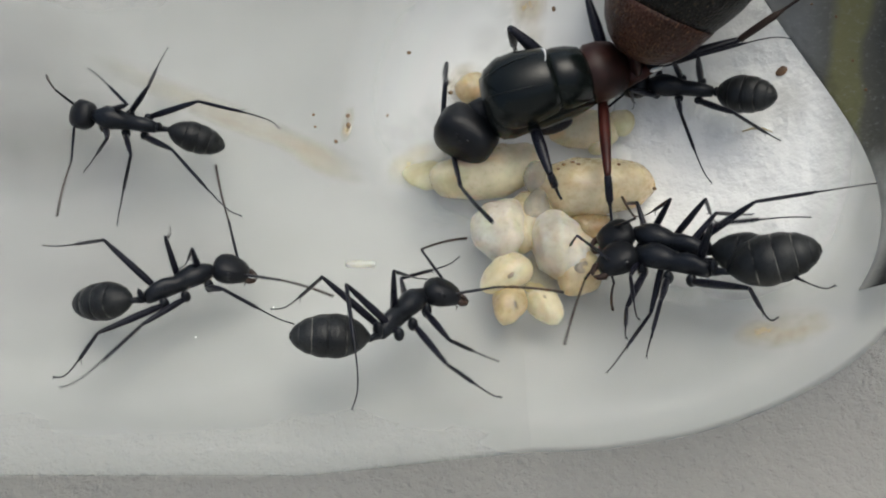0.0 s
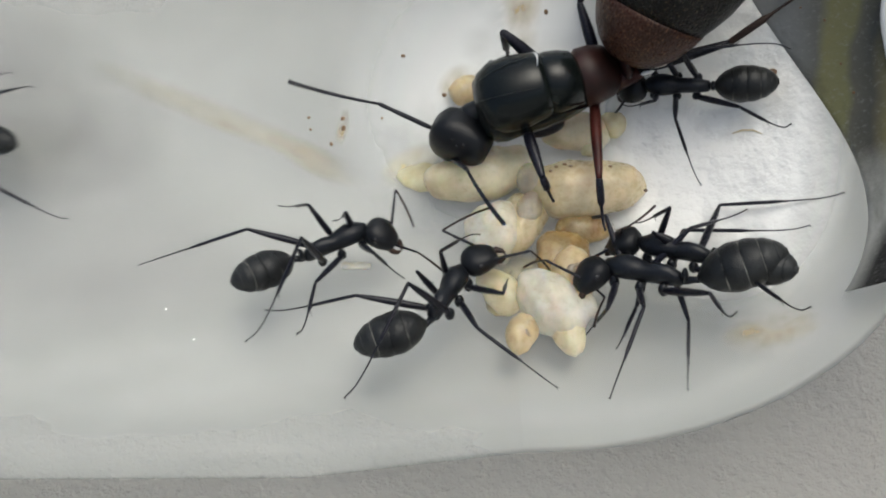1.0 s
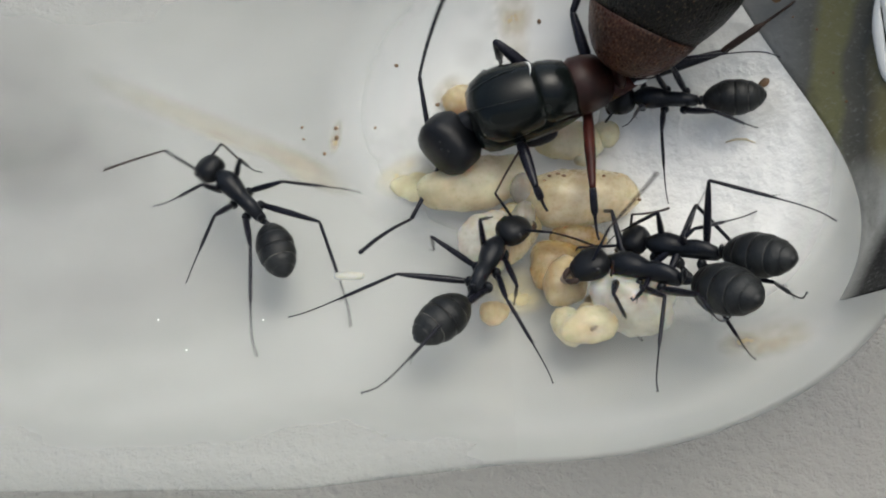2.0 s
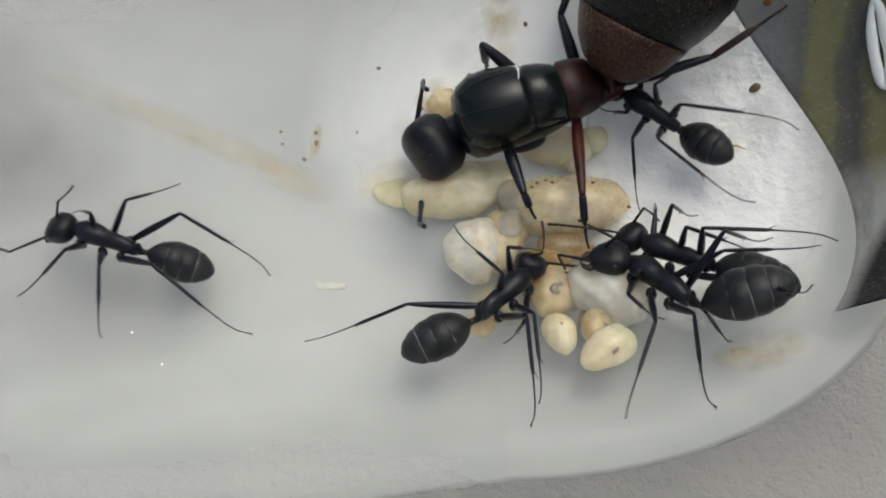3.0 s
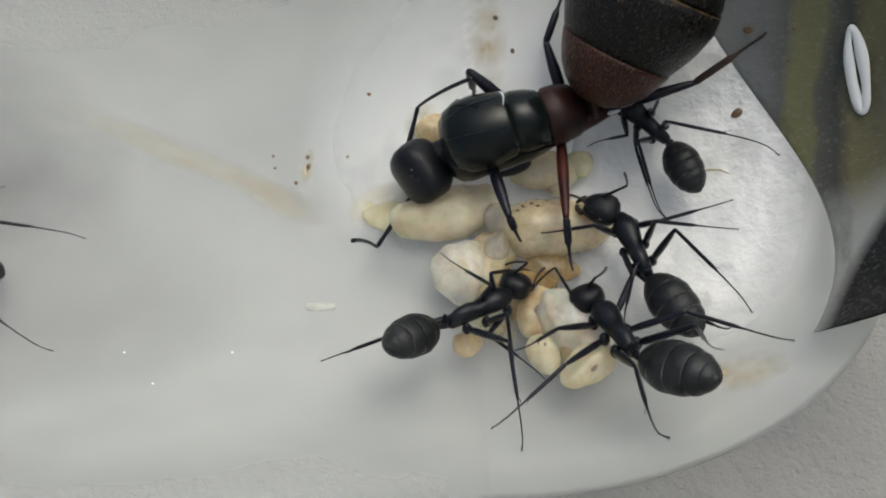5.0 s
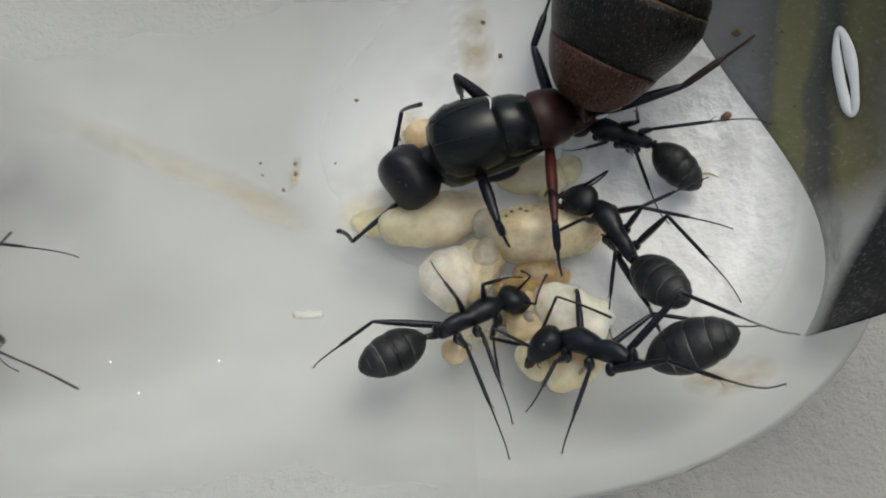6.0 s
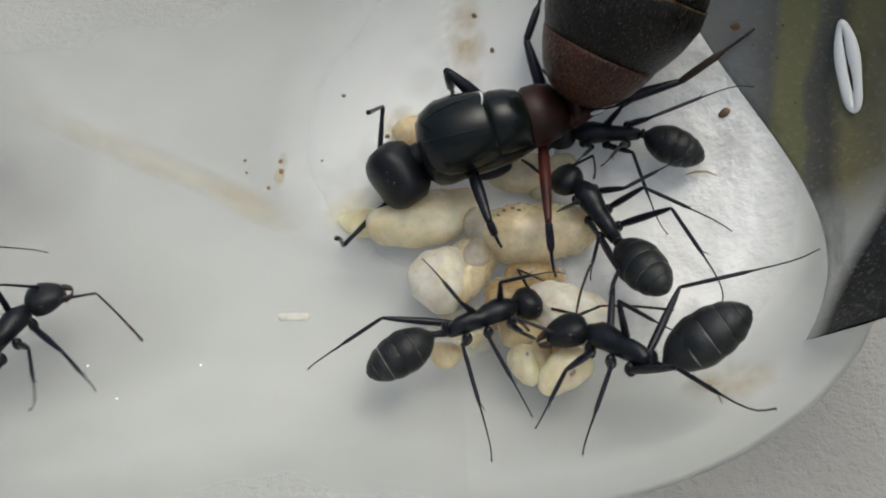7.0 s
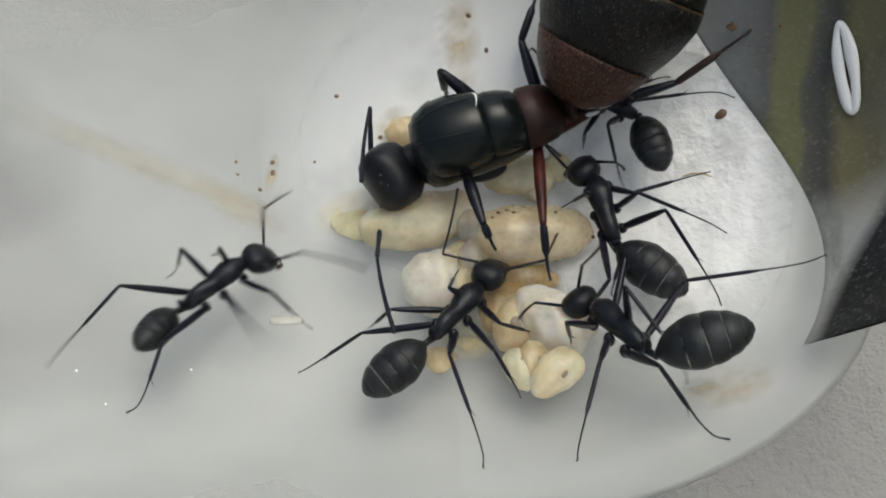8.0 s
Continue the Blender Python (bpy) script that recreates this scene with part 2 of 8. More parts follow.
def loft(bm, stations, k=1.0, n=20, square=2.0, closed=True):
    """A body along x: stations of (x, z, half width, height above, depth below), in mm times k."""
    loops = []
    for x, z, w, up, down in stations:
        loop = []
        for i in range(n):
            a = 2 * math.pi * i / n
            c, s = math.cos(a), math.sin(a)
            c = math.copysign(abs(c) ** (2 / square), c)
            s = math.copysign(abs(s) ** (2 / square), s)
            loop.append(bm.verts.new(Vector((x, w * c, z + (up if s > 0 else down) * s)) * (MM * k)))
        loops.append(loop)
    rings(bm, loops, closed, closed)
    return bm


def egg(bm, centre, radii, k=1.0, u=16, v=10, lump=0.0, freq=900.0, seed=0.0, bend=0.0):
    """A rounded body, with a wavering skin."""
    made = bmesh.ops.create_uvsphere(bm, u_segments=u, v_segments=v, radius=1.0)["verts"]
    for w in made:
        p = w.co.copy()
        q = Vector((p.x * radii[0], p.y * radii[1], p.z * radii[2]))
        q.z += bend * (p.x ** 2)
        if lump:
            q *= 1 + lump * noise.noise(Vector((q.x * freq / 1000 + seed, q.y * freq / 1000, q.z * freq / 1000 - seed)))
        w.co = (q + Vector(centre)) * (MM * k)
    return made


def stick(bm, points, radii, k=1.0, n=8):
    """A round limb through points (mm) with a radius at each."""
    pts = [Vector(p) for p in points]
    loops = []
    side = None
    for i, p in enumerate(pts):
        d = (pts[min(i + 1, len(pts) - 1)] - pts[max(i - 1, 0)]).normalized()
        ref = Vector((0, 0, 1)) if abs(d.z) < 0.9 else Vector((0, 1, 0))
        if side is None:
            side = d.cross(ref).normalized()
        side = (side - d * side.dot(d)).normalized()
        up = d.cross(side)
        loops.append([bm.verts.new((p + (side * math.cos(2 * math.pi * j / n) + up * math.sin(2 * math.pi * j / n)) * radii[i]) * (MM * k)) for j in range(n)])
    rings(bm, loops)
    return bm


def arc(a, b):
    return Vector(a).rotation_difference(Vector(b)).to_matrix().to_4x4()


# ---------------------------------------------------------------- the tube
R_IN, WALL, CAP_X, CAP_LEN = 12.0, 1.3, 2.0, 17.5


def glass_z(x, y):
    """Height of the tube's inner floor, mm."""
    u = max(0.0, x - CAP_X) / CAP_LEN
    r = R_IN * math.sqrt(max(0.0, 1 - u * u))
    return R_IN - math.sqrt(max(0.0, r * r - y * y))


def glass_up(x, y):
    z = glass_z(x, y)
    return Vector((-max(0.0, x - CAP_X) / CAP_LEN ** 2, -y / R_IN ** 2, (R_IN - z) / R_IN ** 2)).normalized()


def on_glass(x, y, lift=0.0, turn=0.0):
    """A pose on the tube's floor, z along the glass's normal."""
    up = glass_up(x, y)
    m = arc((0, 0, 1), up)
    p = Vector((x, y, glass_z(x, y))) + up * lift
    return Matrix.Translation(p * MM) @ m @ pose(0, 0, 0, 0, 0, turn)


RIM_Z, RIM_LEAN = 13.0, 0.33


def front_rim(x):
    """Height of the glass's cut front rim, mm: it dips towards the rounded end."""
    f = min(1.0, max(0.0, (x + 9.0) / 11.0))
    return 8.4 - 4.2 * f * f * (3 - 2 * f)


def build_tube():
    """The tube's glass with its upper wall cut away: wall with thickness, rounded end, cut rim."""
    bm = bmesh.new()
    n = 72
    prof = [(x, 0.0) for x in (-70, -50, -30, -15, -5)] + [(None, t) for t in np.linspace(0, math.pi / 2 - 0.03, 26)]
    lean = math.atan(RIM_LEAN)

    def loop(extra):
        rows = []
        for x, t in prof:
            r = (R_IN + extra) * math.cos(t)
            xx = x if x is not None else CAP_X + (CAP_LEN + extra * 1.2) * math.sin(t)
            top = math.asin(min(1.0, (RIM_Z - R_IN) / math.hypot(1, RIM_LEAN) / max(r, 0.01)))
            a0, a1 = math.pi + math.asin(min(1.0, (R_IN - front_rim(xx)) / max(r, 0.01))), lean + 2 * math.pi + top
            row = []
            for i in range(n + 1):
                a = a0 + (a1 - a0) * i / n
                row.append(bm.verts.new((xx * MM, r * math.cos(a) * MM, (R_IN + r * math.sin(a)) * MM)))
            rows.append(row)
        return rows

    def shell(j0, j1, ends):
        nonlocal bm
        bm = bmesh.new()
        out, inn = loop(WALL)[j0:j1], loop(0.0)[j0:j1]
        for rows, slot in ((out, 1), (inn, 0)):
            for p, q in zip(rows, rows[1:]):
                for i in range(n):
                    bm.faces.new((p[i], p[i + 1], q[i + 1], q[i])).material_index = slot
        for k in (0, n):
            for j in range(len(out) - 1):
                bm.faces.new((out[j][k], out[j + 1][k], inn[j + 1][k], inn[j][k]))
        for j in ends:
            for i in range(n):
                bm.faces.new((out[j][i], out[j][i + 1], inn[j][i + 1], inn[j][i]))
        bmesh.ops.delete(bm, geom=[v for v in bm.verts if not v.link_faces], context="VERTS")
        return bm

    tube = tagged(new("test_tube"), "clear glass test tube with rounded end, upper wall cut away, lying on white paper", "test tube")
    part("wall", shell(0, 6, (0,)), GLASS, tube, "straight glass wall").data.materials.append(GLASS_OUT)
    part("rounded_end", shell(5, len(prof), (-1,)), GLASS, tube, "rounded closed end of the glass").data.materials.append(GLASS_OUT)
    return tube


# ---------------------------------------------------------------- the paper, the table and unseen walls


def slab(name, lo, hi, mat, kind="structure", label=""):
    bm = bmesh.new()
    bmesh.ops.create_cube(bm, size=1.0)
    for v in bm.verts:
        v.co = Vector([l + (h - l) * (c + 0.5) for l, h, c in zip(lo, hi, v.co)])
    ob = new(name, finish(name, bm, mat, False))
    return tagged(ob, label, "", "", kind)


def build_paper():
    bm = bmesh.new()
    n = 120
    half = 0.30
    grid = []
    for j in range(n + 1):
        row = []
        for i in range(n + 1):
            x = (i / n * 2 - 1)
            y = (j / n * 2 - 1)
            x, y = math.copysign(abs(x) ** 2.2, x) * half, math.copysign(abs(y) ** 2.2, y) * half
            far = max(0.0, math.hypot(x, y) - 0.014)
            wave = 0.0006 * noise.noise(Vector((x * 60, y * 60, 3.1))) * min(1.0, far / 0.01)
            lift = min(1.0, max(0.0, (-0.030 - x) / 0.025))
            row.append(bm.verts.new((x, y, -0.0028 + 0.00148 * lift * lift * (3 - 2 * lift) + wave * (1 - lift))))
        grid.append(row)
    for j in range(n):
        for i in range(n):
            bm.faces.new((grid[j][i], grid[j][i + 1], grid[j + 1][i + 1], grid[j + 1][i]))
    thing("paper_sheet", bm, PAPER, "sheet of textured white paper under the glass tube", "paper")
    bm = bmesh.new()
    bmesh.ops.create_grid(bm, x_segments=1, y_segments=1, size=0.7)
    ob = new("ground", finish("ground", bm, PALE_SURFACE))
    ob.location.z = -0.006
    tagged(ob, "plain pale table surface", "", "", "structure")


# Unseen walls added to hold back and bounce sky light on two sides.
slab("screen_east", (0.52, -0.52, -0.006), (0.56, 0.49, 0.44), PALE_SURFACE, "structure", "unseen pale wall added to screen the sky")
slab("screen_south", (-0.42, -0.56, -0.006), (0.56, -0.52, 0.44), PALE_SURFACE, "structure", "unseen pale wall added to screen the sky")
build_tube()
build_paper()


def murk_edge(y):
    return 15.22 - 0.0581 * y - 0.0690 * y * y + 0.00198 * y ** 3


def build_murk():
    """A made-up dark olive sheet for the dark view through the tube's rounded end."""
    bm = bmesh.new()
    nu, nv = 30, 60
    top, low = [], []
    for j in range(nv + 1):
        y = -4.9 + 15.4 * j / nv
        x0 = murk_edge(y)
        x1 = CAP_X + CAP_LEN * math.sqrt(max(0.01, 1 - (y / R_IN) ** 2)) * 0.995
        x1 = max(x1, x0 + 0.4)
        t, l = [], []
        for i in range(nu + 1):
            f = i / nu
            x = x0 + (x1 - x0) * f
            z = glass_z(x, y)
            lift = 0.30 * math.sqrt(min(1.0, f * 3)) + 0.12 * noise.noise(Vector((x * 0.6, y * 0.6, 0)))
            t.append(bm.verts.new(Vector((x, y, z + max(0.06, lift))) * MM))
            l.append(bm.verts.new(Vector((x, y, z + 0.02)) * MM))
        top.append(t)
        low.append(l)
    for j in range(nv):
        for i in range(nu):
            bm.faces.new((top[j][i], top[j][i + 1], top[j + 1][i + 1], top[j + 1][i]))
            bm.faces.new((low[j][i], low[j + 1][i], low[j + 1][i + 1], low[j][i + 1]))
        bm.faces.new((top[j][0], top[j + 1][0], low[j + 1][0], low[j][0]))
    return thing("dark_end_sheet", bm, MURK, "dark olive sheet made up for the dark view through the rounded end", "water")


build_murk()

# ---------------------------------------------------------------- dirt and painted floor tone on the glass


def patch(name, x, y, rx, ry, turn, mat, label, category, group="", nx=16, n=16, lift=0.045):
    """A thin film that follows the glass, for stains and painted floor tone."""
    bm = bmesh.new()
    c, s = math.cos(radians(turn)), math.sin(radians(turn))
    g = []
    for j in range(n + 1):
        row = []
        for i in range(nx + 1):
            u, v = (i / nx * 2 - 1) * rx, (j / n * 2 - 1) * ry
            px, py = u * c - v * s, u * s + v * c
            row.append(bm.verts.new((u * MM, v * MM, (glass_z(x + px, y + py) - glass_z(x, y) + lift) * MM)))
        g.append(row)
    for j in range(n):
        for i in range(nx):
            bm.faces.new((g[j][i], g[j][i + 1], g[j + 1][i + 1], g[j + 1][i]))
    ob = thing(name, bm, mat, label, category, group, at=Matrix.Translation(Vector((x, y, glass_z(x, y))) * MM) @ pose(0, 0, 0, 0, 0, turn))
    ob.visible_shadow = False
    return ob


def crumb(name, x, y, rx, ry, rz, mat, label, category, group="", turn=0.0, lump=0.25, seed=0.0):
    bm = bmesh.new()
    egg(bm, (0, 0, rz * 0.6), (rx, ry, rz), 1.0, 12, 8, lump, 4000, seed)
    return thing(name, bm, mat, label, category, group, at=on_glass(x, y, 0.0, turn))


patch("dried_streak", -10.9, 4.95, 6.8, 0.60, -20, STREAK, "thin brown streak dried on the glass", "stain", "", 40)
patch("dried_streak", -6.9, 3.15, 2.4, 0.62, -27, STREAK, "thicker brown end of a dried streak on the glass", "stain", "", 30)
# Brighter floor around the queen, painted as a white film.
patch("floor_light", 3.6, 5.4, 10.0, 7.0, 0, FLOOR_LIGHT, "faint white film painting a brighter floor under the queen", "condensation", "", 60, 50, 0.012)
# Grey tone painted over the left floor to darken it.
patch("floor_darkening", -16.0, -0.5, 10.0, 6.5, 0, FLOOR_DARK, "faint grey film painted to darken the open glass floor", "stain", "", 20, 50, 0.012)
patch("grey_patch", -20.5, 5.2, 7.5, 4.2, -8, GREYFILM, "soft dark grey patch on the glass wall", "stain", "", 20, 40, 0.025)
for i, (x, y, r) in enumerate([(-2.92, 7.33, 0.10), (-5.61, 4.99, 0.11), (-5.60, 4.57, 0.12), (-6.12, 3.92, 0.10), (-7.06, 4.54, 0.07),
                               (-7.13, 5.02, 0.08), (-3.86, 4.99, 0.07), (3.36, 8.67, 0.12), (2.6, 9.6, 0.12), (-1.1, 5.9, 0.11)]):
    crumb("speck", x, y, r, r * 0.8, r * 0.4, BROWN, "tiny brown speck stuck to the glass", "speck", "specks on the glass", i * 40, 0.3, i)
crumb("droplet", 12.51, 5.18, 0.26, 0.18, 0.10, BROWN, "dark red-brown droplet dried on the glass", "stain", "", 30)
for i, (x, y, r) in enumerate([(12.75, 7.6, 0.20), (14.3, 7.0, 0.08), (14.25, 6.2, 0.06), (15.3, 3.4, 0.07), (13.4, 6.9, 0.05), (14.9, 4.6, 0.06)]):
    bm = bmesh.new()
    egg(bm, (0, 0, 0), (r, r * 0.8, r * 0.22), 1.0, 16, 8, 0.6, 5000, i)
    thing("debris", bm, BROWN, "brown debris crumb on the dark olive end sheet", "debris", "debris on the water", at=on_glass(x, y, 0.40, i * 50))
for x, y, rx, ry, a in ((2.28, 9.0, 0.9, 1.7, 10), (-5.62, 4.6, 0.3, 0.8, -12), (-0.46, 6.2, 1.0, 0.8, 20)):
    patch("tan_smear", x, y, rx, ry, a, SMEAR, "tan food smear dried on the glass", "stain", "smears")
patch("yellow_smear", -2.3, 2.9, 1.7, 1.0, 20, YSMEAR, "pale yellow food smear on the glass by the brood", "stain")
patch("yellow_smear", 2.2, -2.6, 1.6, 1.4, 0, YSMEAR, "pale yellow damp film under the larvae", "stain")
# Wet condensation, spread wider and whiter to paint this end of the floor brighter.
patch("condensation", 10.3, 3.0, 5.2, 8.4, 0, WET, "wet condensation on the rounded end, painted whiter to brighten the floor", "condensation", "", 50, 50, 0.028)
patch("brown_smudge", 11.0, -6.1, 1.7, 1.0, 10, SMUDGE, "brown smudge on the glass by the rounded end", "stain")
for x, y in ((-12.36, -4.1), (-10.79, -5.68), (-8.05, -4.1)):
    crumb("white_dot", x, y, 0.04, 0.04, 0.03, PALE_MARK, "tiny white dot on the glass", "dust", "dust grains")
crumb("egg_speck", -1.05, 1.65, 0.16, 0.12, 0.10, GUT, "dark grey crumb beside the brood", "crumb")
bm = bmesh.new()
loft(bm, [(-0.62, 0, 0.10, 0.1, 0.1), (-0.5, 0, 0.16, 0.15, 0.15), (0, 0, 0.18, 0.17, 0.15), (0.5, 0, 0.16, 0.15, 0.15), (0.62, 0, 0.10, 0.1, 0.1)], 1, 10)
thing("ant_egg", bm, WHITE_LARVA, "single pale yellow ant egg on the glass", "egg", at=on_glass(-4.72, -1.93, 0.15, 0))
# Bright highlight in the rounded end, built as a pale oval ring.
bm = bmesh.new()
loops = []
for i in range(32):
    a = 2 * math.pi * i / 32
    r = 0.20 + 0.035 * math.sin(2 * a + 0.6) + 0.02 * math.sin(5 * a)
    mid, out = Vector((0.26 * math.cos(a), 1.55 * math.sin(a), 0)), Vector((math.cos(a), 0.6 * math.sin(a), 0)).normalized()
    loops.append([bm.verts.new((mid + out * (r * math.cos(c)) + Vector((0, 0, 0.5 * r * math.sin(c)))) * MM) for c in np.linspace(0, 2 * math.pi, 10, endpoint=False)])
rings(bm, loops + loops[:1], False, False)
thing("highlight_ring", bm, PALE_MARK, "white oval ring painted for a highlight in the rounded end", "bubble", at=on_glass(16.35, 4.85, 0.40, -4))
bm = bmesh.new()
stick(bm, [(-0.6, 0.1, 0.05), (-0.2, 0.16, 0.06), (0.25, 0.08, 0.06), (0.6, -0.15, 0.05)], [0.03, 0.05, 0.05, 0.02], 1, 6)
thing("fibre", bm, TAN, "short curled tan fibre on the glass", "fibre", at=on_glass(11.64, 3.19, 0.0))

# ---------------------------------------------------------------- the brood


def lump(name, p, radii, turn, mat, label, category, group="", lumpy=0.10, seed=0.0, bend=0.0, tilt=0.0):
    """A soft grub: folds round the body, dents, one end narrower."""
    bm = bmesh.new()
    made = bmesh.ops.create_uvsphere(bm, u_segments=36, v_segments=26, radius=1.0)["verts"]
    rng = random.Random(int(seed * 100) + 7)
    narrow, folds, phase = rng.uniform(-0.22, 0.22), rng.uniform(6, 9), rng.uniform(0, 6)
    for w in made:
        p3 = w.co.copy()
        t = 1 + narrow * p3.x
        q = Vector((p3.x * radii[0], p3.y * radii[1] * t, p3.z * radii[2] * t))
        q.y += 0.22 * radii[1] * math.sin(p3.x * 1.6 + phase)
        f = 1 + 0.022 * math.sin(folds * p3.x * 1.6 + phase) + lumpy * 1.3 * noise.noise(q * 0.75 + Vector((seed, 0, 0))) + lumpy * 0.55 * noise.noise(q * 2.1 + Vector((0, seed, 0)))
        w.co = q * f * MM
    return thing(name, bm, mat, label, category, group, at=Matrix.Translation(Vector(p) * MM) @ pose(0, 0, 0, 0, tilt, turn))


def gut(ob, p, radii, turn=0.0):
    bm = bmesh.new()
    egg(bm, (0, 0, 0), radii, 1.0, 16, 12, 0.5, 2500, 2.0 + radii[0] * 9)
    part("gut", bm, GUT, ob, "dark gut showing through the skin", pose(p[0] * MM, p[1] * MM, p[2] * MM, 0, 0, turn))


LARVAE = "brood pile"
cocoon = lump("cocoon", (4.97, 1.38, 1.23), (2.65, 1.3, 1.15), -6, GREYCREAM, "large smooth grey-cream cocoon under the queen", "cocoon", LARVAE, 0.05, 1)
GLASSY = brood("glassy_white_skin", (0.40, 0.37, 0.30), (0.58, 0.55, 0.48), 0.6, 0.18, 0.32)
bm = bmesh.new()
egg(bm, (0, 0, 0), (0.62, 0.72, 0.66), 1, 20, 14, 0.12, 1500, 3.0)
part("tip", bm, GLASSY, cocoon, "glassy whitish end of the cocoon", pose(-2.35 * MM, -0.1 * MM, 0.35 * MM))
for x, y in ((-1.35, 0.28), (-1.0, 0.42), (-0.75, 0.30), (-1.55, 0.05), (0.9, 0.5), (2.45, -0.2)):
    bm = bmesh.new()
    egg(bm, (0, 0, 0), (0.09, 0.06, 0.05), 1, 10, 6, 0.4, 5000, x)
    part("stain", bm, BROWN, cocoon, "", pose(x * MM, y * MM, 1.13 * math.sqrt(max(0.05, 1 - (x / 2.75) ** 2 - (y / 1.25) ** 2)) * MM))
lump("pupa", (0.55, 2.25, 1.15), (2.6, 1.12, 1.0), 12, CREAM, "long cream pupa under the queen's head", "pupa", LARVAE, 0.08, 2)
lump("food_crumb", (-2.25, 2.5, 0.42), (0.85, 0.65, 0.2), 20, YELLOW, "soft yellow food crumb beside the brood", "food", "", 0.3, 3)
lump("food_crumb", (-1.55, 2.1, 0.38), (0.7, 0.5, 0.2), -30, YELLOW, "soft yellow food crumb beside the brood", "food", "", 0.3, 9)
lump("white_larva", (1.05, -0.42, 1.02), (1.2, 1.4, 1.02), 12, WHITE_LARVA, "plump white larva in the brood pile", "larva", LARVAE, 0.12, 4)
lump("larva", (2.15, 0.0, 0.85), (1.15, 1.45, 0.8), -10, GREYCREAM, "translucent cream larva in the brood pile", "larva", LARVAE, 0.10, 5)
small = lump("small_larva", (2.55, 0.1, 1.5), (0.55, 0.68, 0.5), 0, GLASSY, "small glassy grey larva on the pile", "larva", LARVAE, 0.12, 6)
gut(small, (-0.12, 0.12, 0.2), (0.09, 0.3, 0.22), 25)
AMBER = brood("amber_larva_skin", (0.34, 0.22, 0.07), (0.52, 0.38, 0.17), 0.75, 0.28, 0.38)
lump("tan_larva", (4.9, -0.5, 0.75), (1.2, 0.65, 0.55), 6, AMBER, "translucent amber-tan larva in the brood pile", "larva", LARVAE, 0.15, 7)
lump("tan_larva", (3.95, -1.45, 0.72), (1.15, 1.15, 0.6), -20, AMBER, "amber-tan larva deep in the brood pile", "larva", LARVAE, 0.15, 20)
t8 = lump("tan_larva", (4.2, -2.75, 1.2), (0.9, 1.1, 0.75), 0, TAN, "round tan larva with a dark gut", "larva", LARVAE, 0.10, 8)
gut(t8, (0.0, 0.12, 0.44), (0.42, 0.40, 0.28), 20)
cream_larva = lump("cream_larva", (4.25, -4.4, 1.6), (0.7, 0.78, 0.58), 0, CREAM, "round cream larva in the brood pile", "larva", LARVAE, 0.10, 10)
gut(cream_larva, (0.0, 0.05, 0.34), (0.30, 0.28, 0.26))
lump("pupa", (4.64, 3.85, 1.5), (1.5, 0.88, 0.8), 10, CREAM, "cream pupa lying under the queen's body", "pupa", LARVAE, 0.10, 11)
lump("yellow_larva", (6.2, 4.25, 1.75), (0.62, 0.62, 0.5), 0, YELLOW, "small yellow larva beneath the queen", "larva", LARVAE, 0.15, 12)
lump("yellow_larva", (5.4, 3.45, 1.35), (0.65, 0.5, 0.45), 20, CREAM, "small cream larva beneath the queen", "larva", LARVAE, 0.15, 18)
lump("yellow_larva", (-0.2, 5.85, 2.0), (0.8, 0.65, 0.55), 30, TAN, "small tan larva behind the queen's head", "larva", LARVAE, 0.2, 13)
lump("orange_larva", (1.31, -3.85, 1.1), (0.6, 0.5, 0.45), 0, TAN, "small orange-tan larva at the edge of the pile", "larva", LARVAE, 0.15, 14)
big_larva = lump("big_larva", (3.7, -1.38, 1.3), (1.35, 1.55, 0.95), 0, WHITE_LARVA, "largest plump white larva, dragged about by workers", "larva", LARVAE, 0.14, 15)
gut_larva = lump("gut_larva", (1.26, -2.92, 1.25), (1.2, 0.75, 0.62), 35, CREAM, "cream larva with a grey gut patch", "larva", LARVAE, 0.10, 16)
gut(gut_larva, (0.28, -0.04, 0.33), (0.50, 0.24, 0.26), 15)
dark_larva = lump("dark_larva", (1.46, -4.36, 1.6), (0.65, 0.8, 0.55), 0, TAN, "small tan larva with a dark grey side", "larva", LARVAE, 0.12, 17)
gut(dark_larva, (0.0, 0.0, 0.30), (0.28, 0.38, 0.24))

husk = lump("pupa_husk", (5.28, -3.8, 1.4), (0.24, 0.5, 0.24), -12, GUT, "small dark grey husk between the larvae", "husk", "", 0.1, 19)

# ---------------------------------------------------------------- workers
LEG = {"f": (0.95, 0.42, 1.00, 2.2, 3.1), "m": (0.10, 0.45, 0.95, 2.2, 3.6), "h": (-0.75, 0.42, 1.00, 2.9, 4.6)}
FEELER = (0.95, 0.32, 0.12, 1.75, 2.6)
BODY_Z, HALF = 1.45, 1.40


def side_of(key):
    return 1 if key[0] == "l" else -1


def rest(key):
    return Vector((0.9, 0.5 * side_of(key), 0.15)) if key[1] == "a" else Vector((0, side_of(key), 0.3))


def limb_mesh(length, r0, r1, k, thick=0.5):
    """A leg joint that swells past its root and narrows to the knee."""
    bm = bmesh.new()
    xs = [0, 0.08, 0.25, thick, 0.8, 0.95, 1.0]
    rs = [r0 * 0.6, r0 * 0.85, r0, r0 * 0.98, r0 * 0.75, r1, r1 * 0.8]
    return stick(bm, [(x * length, 0, 0) for x in xs], rs, k)


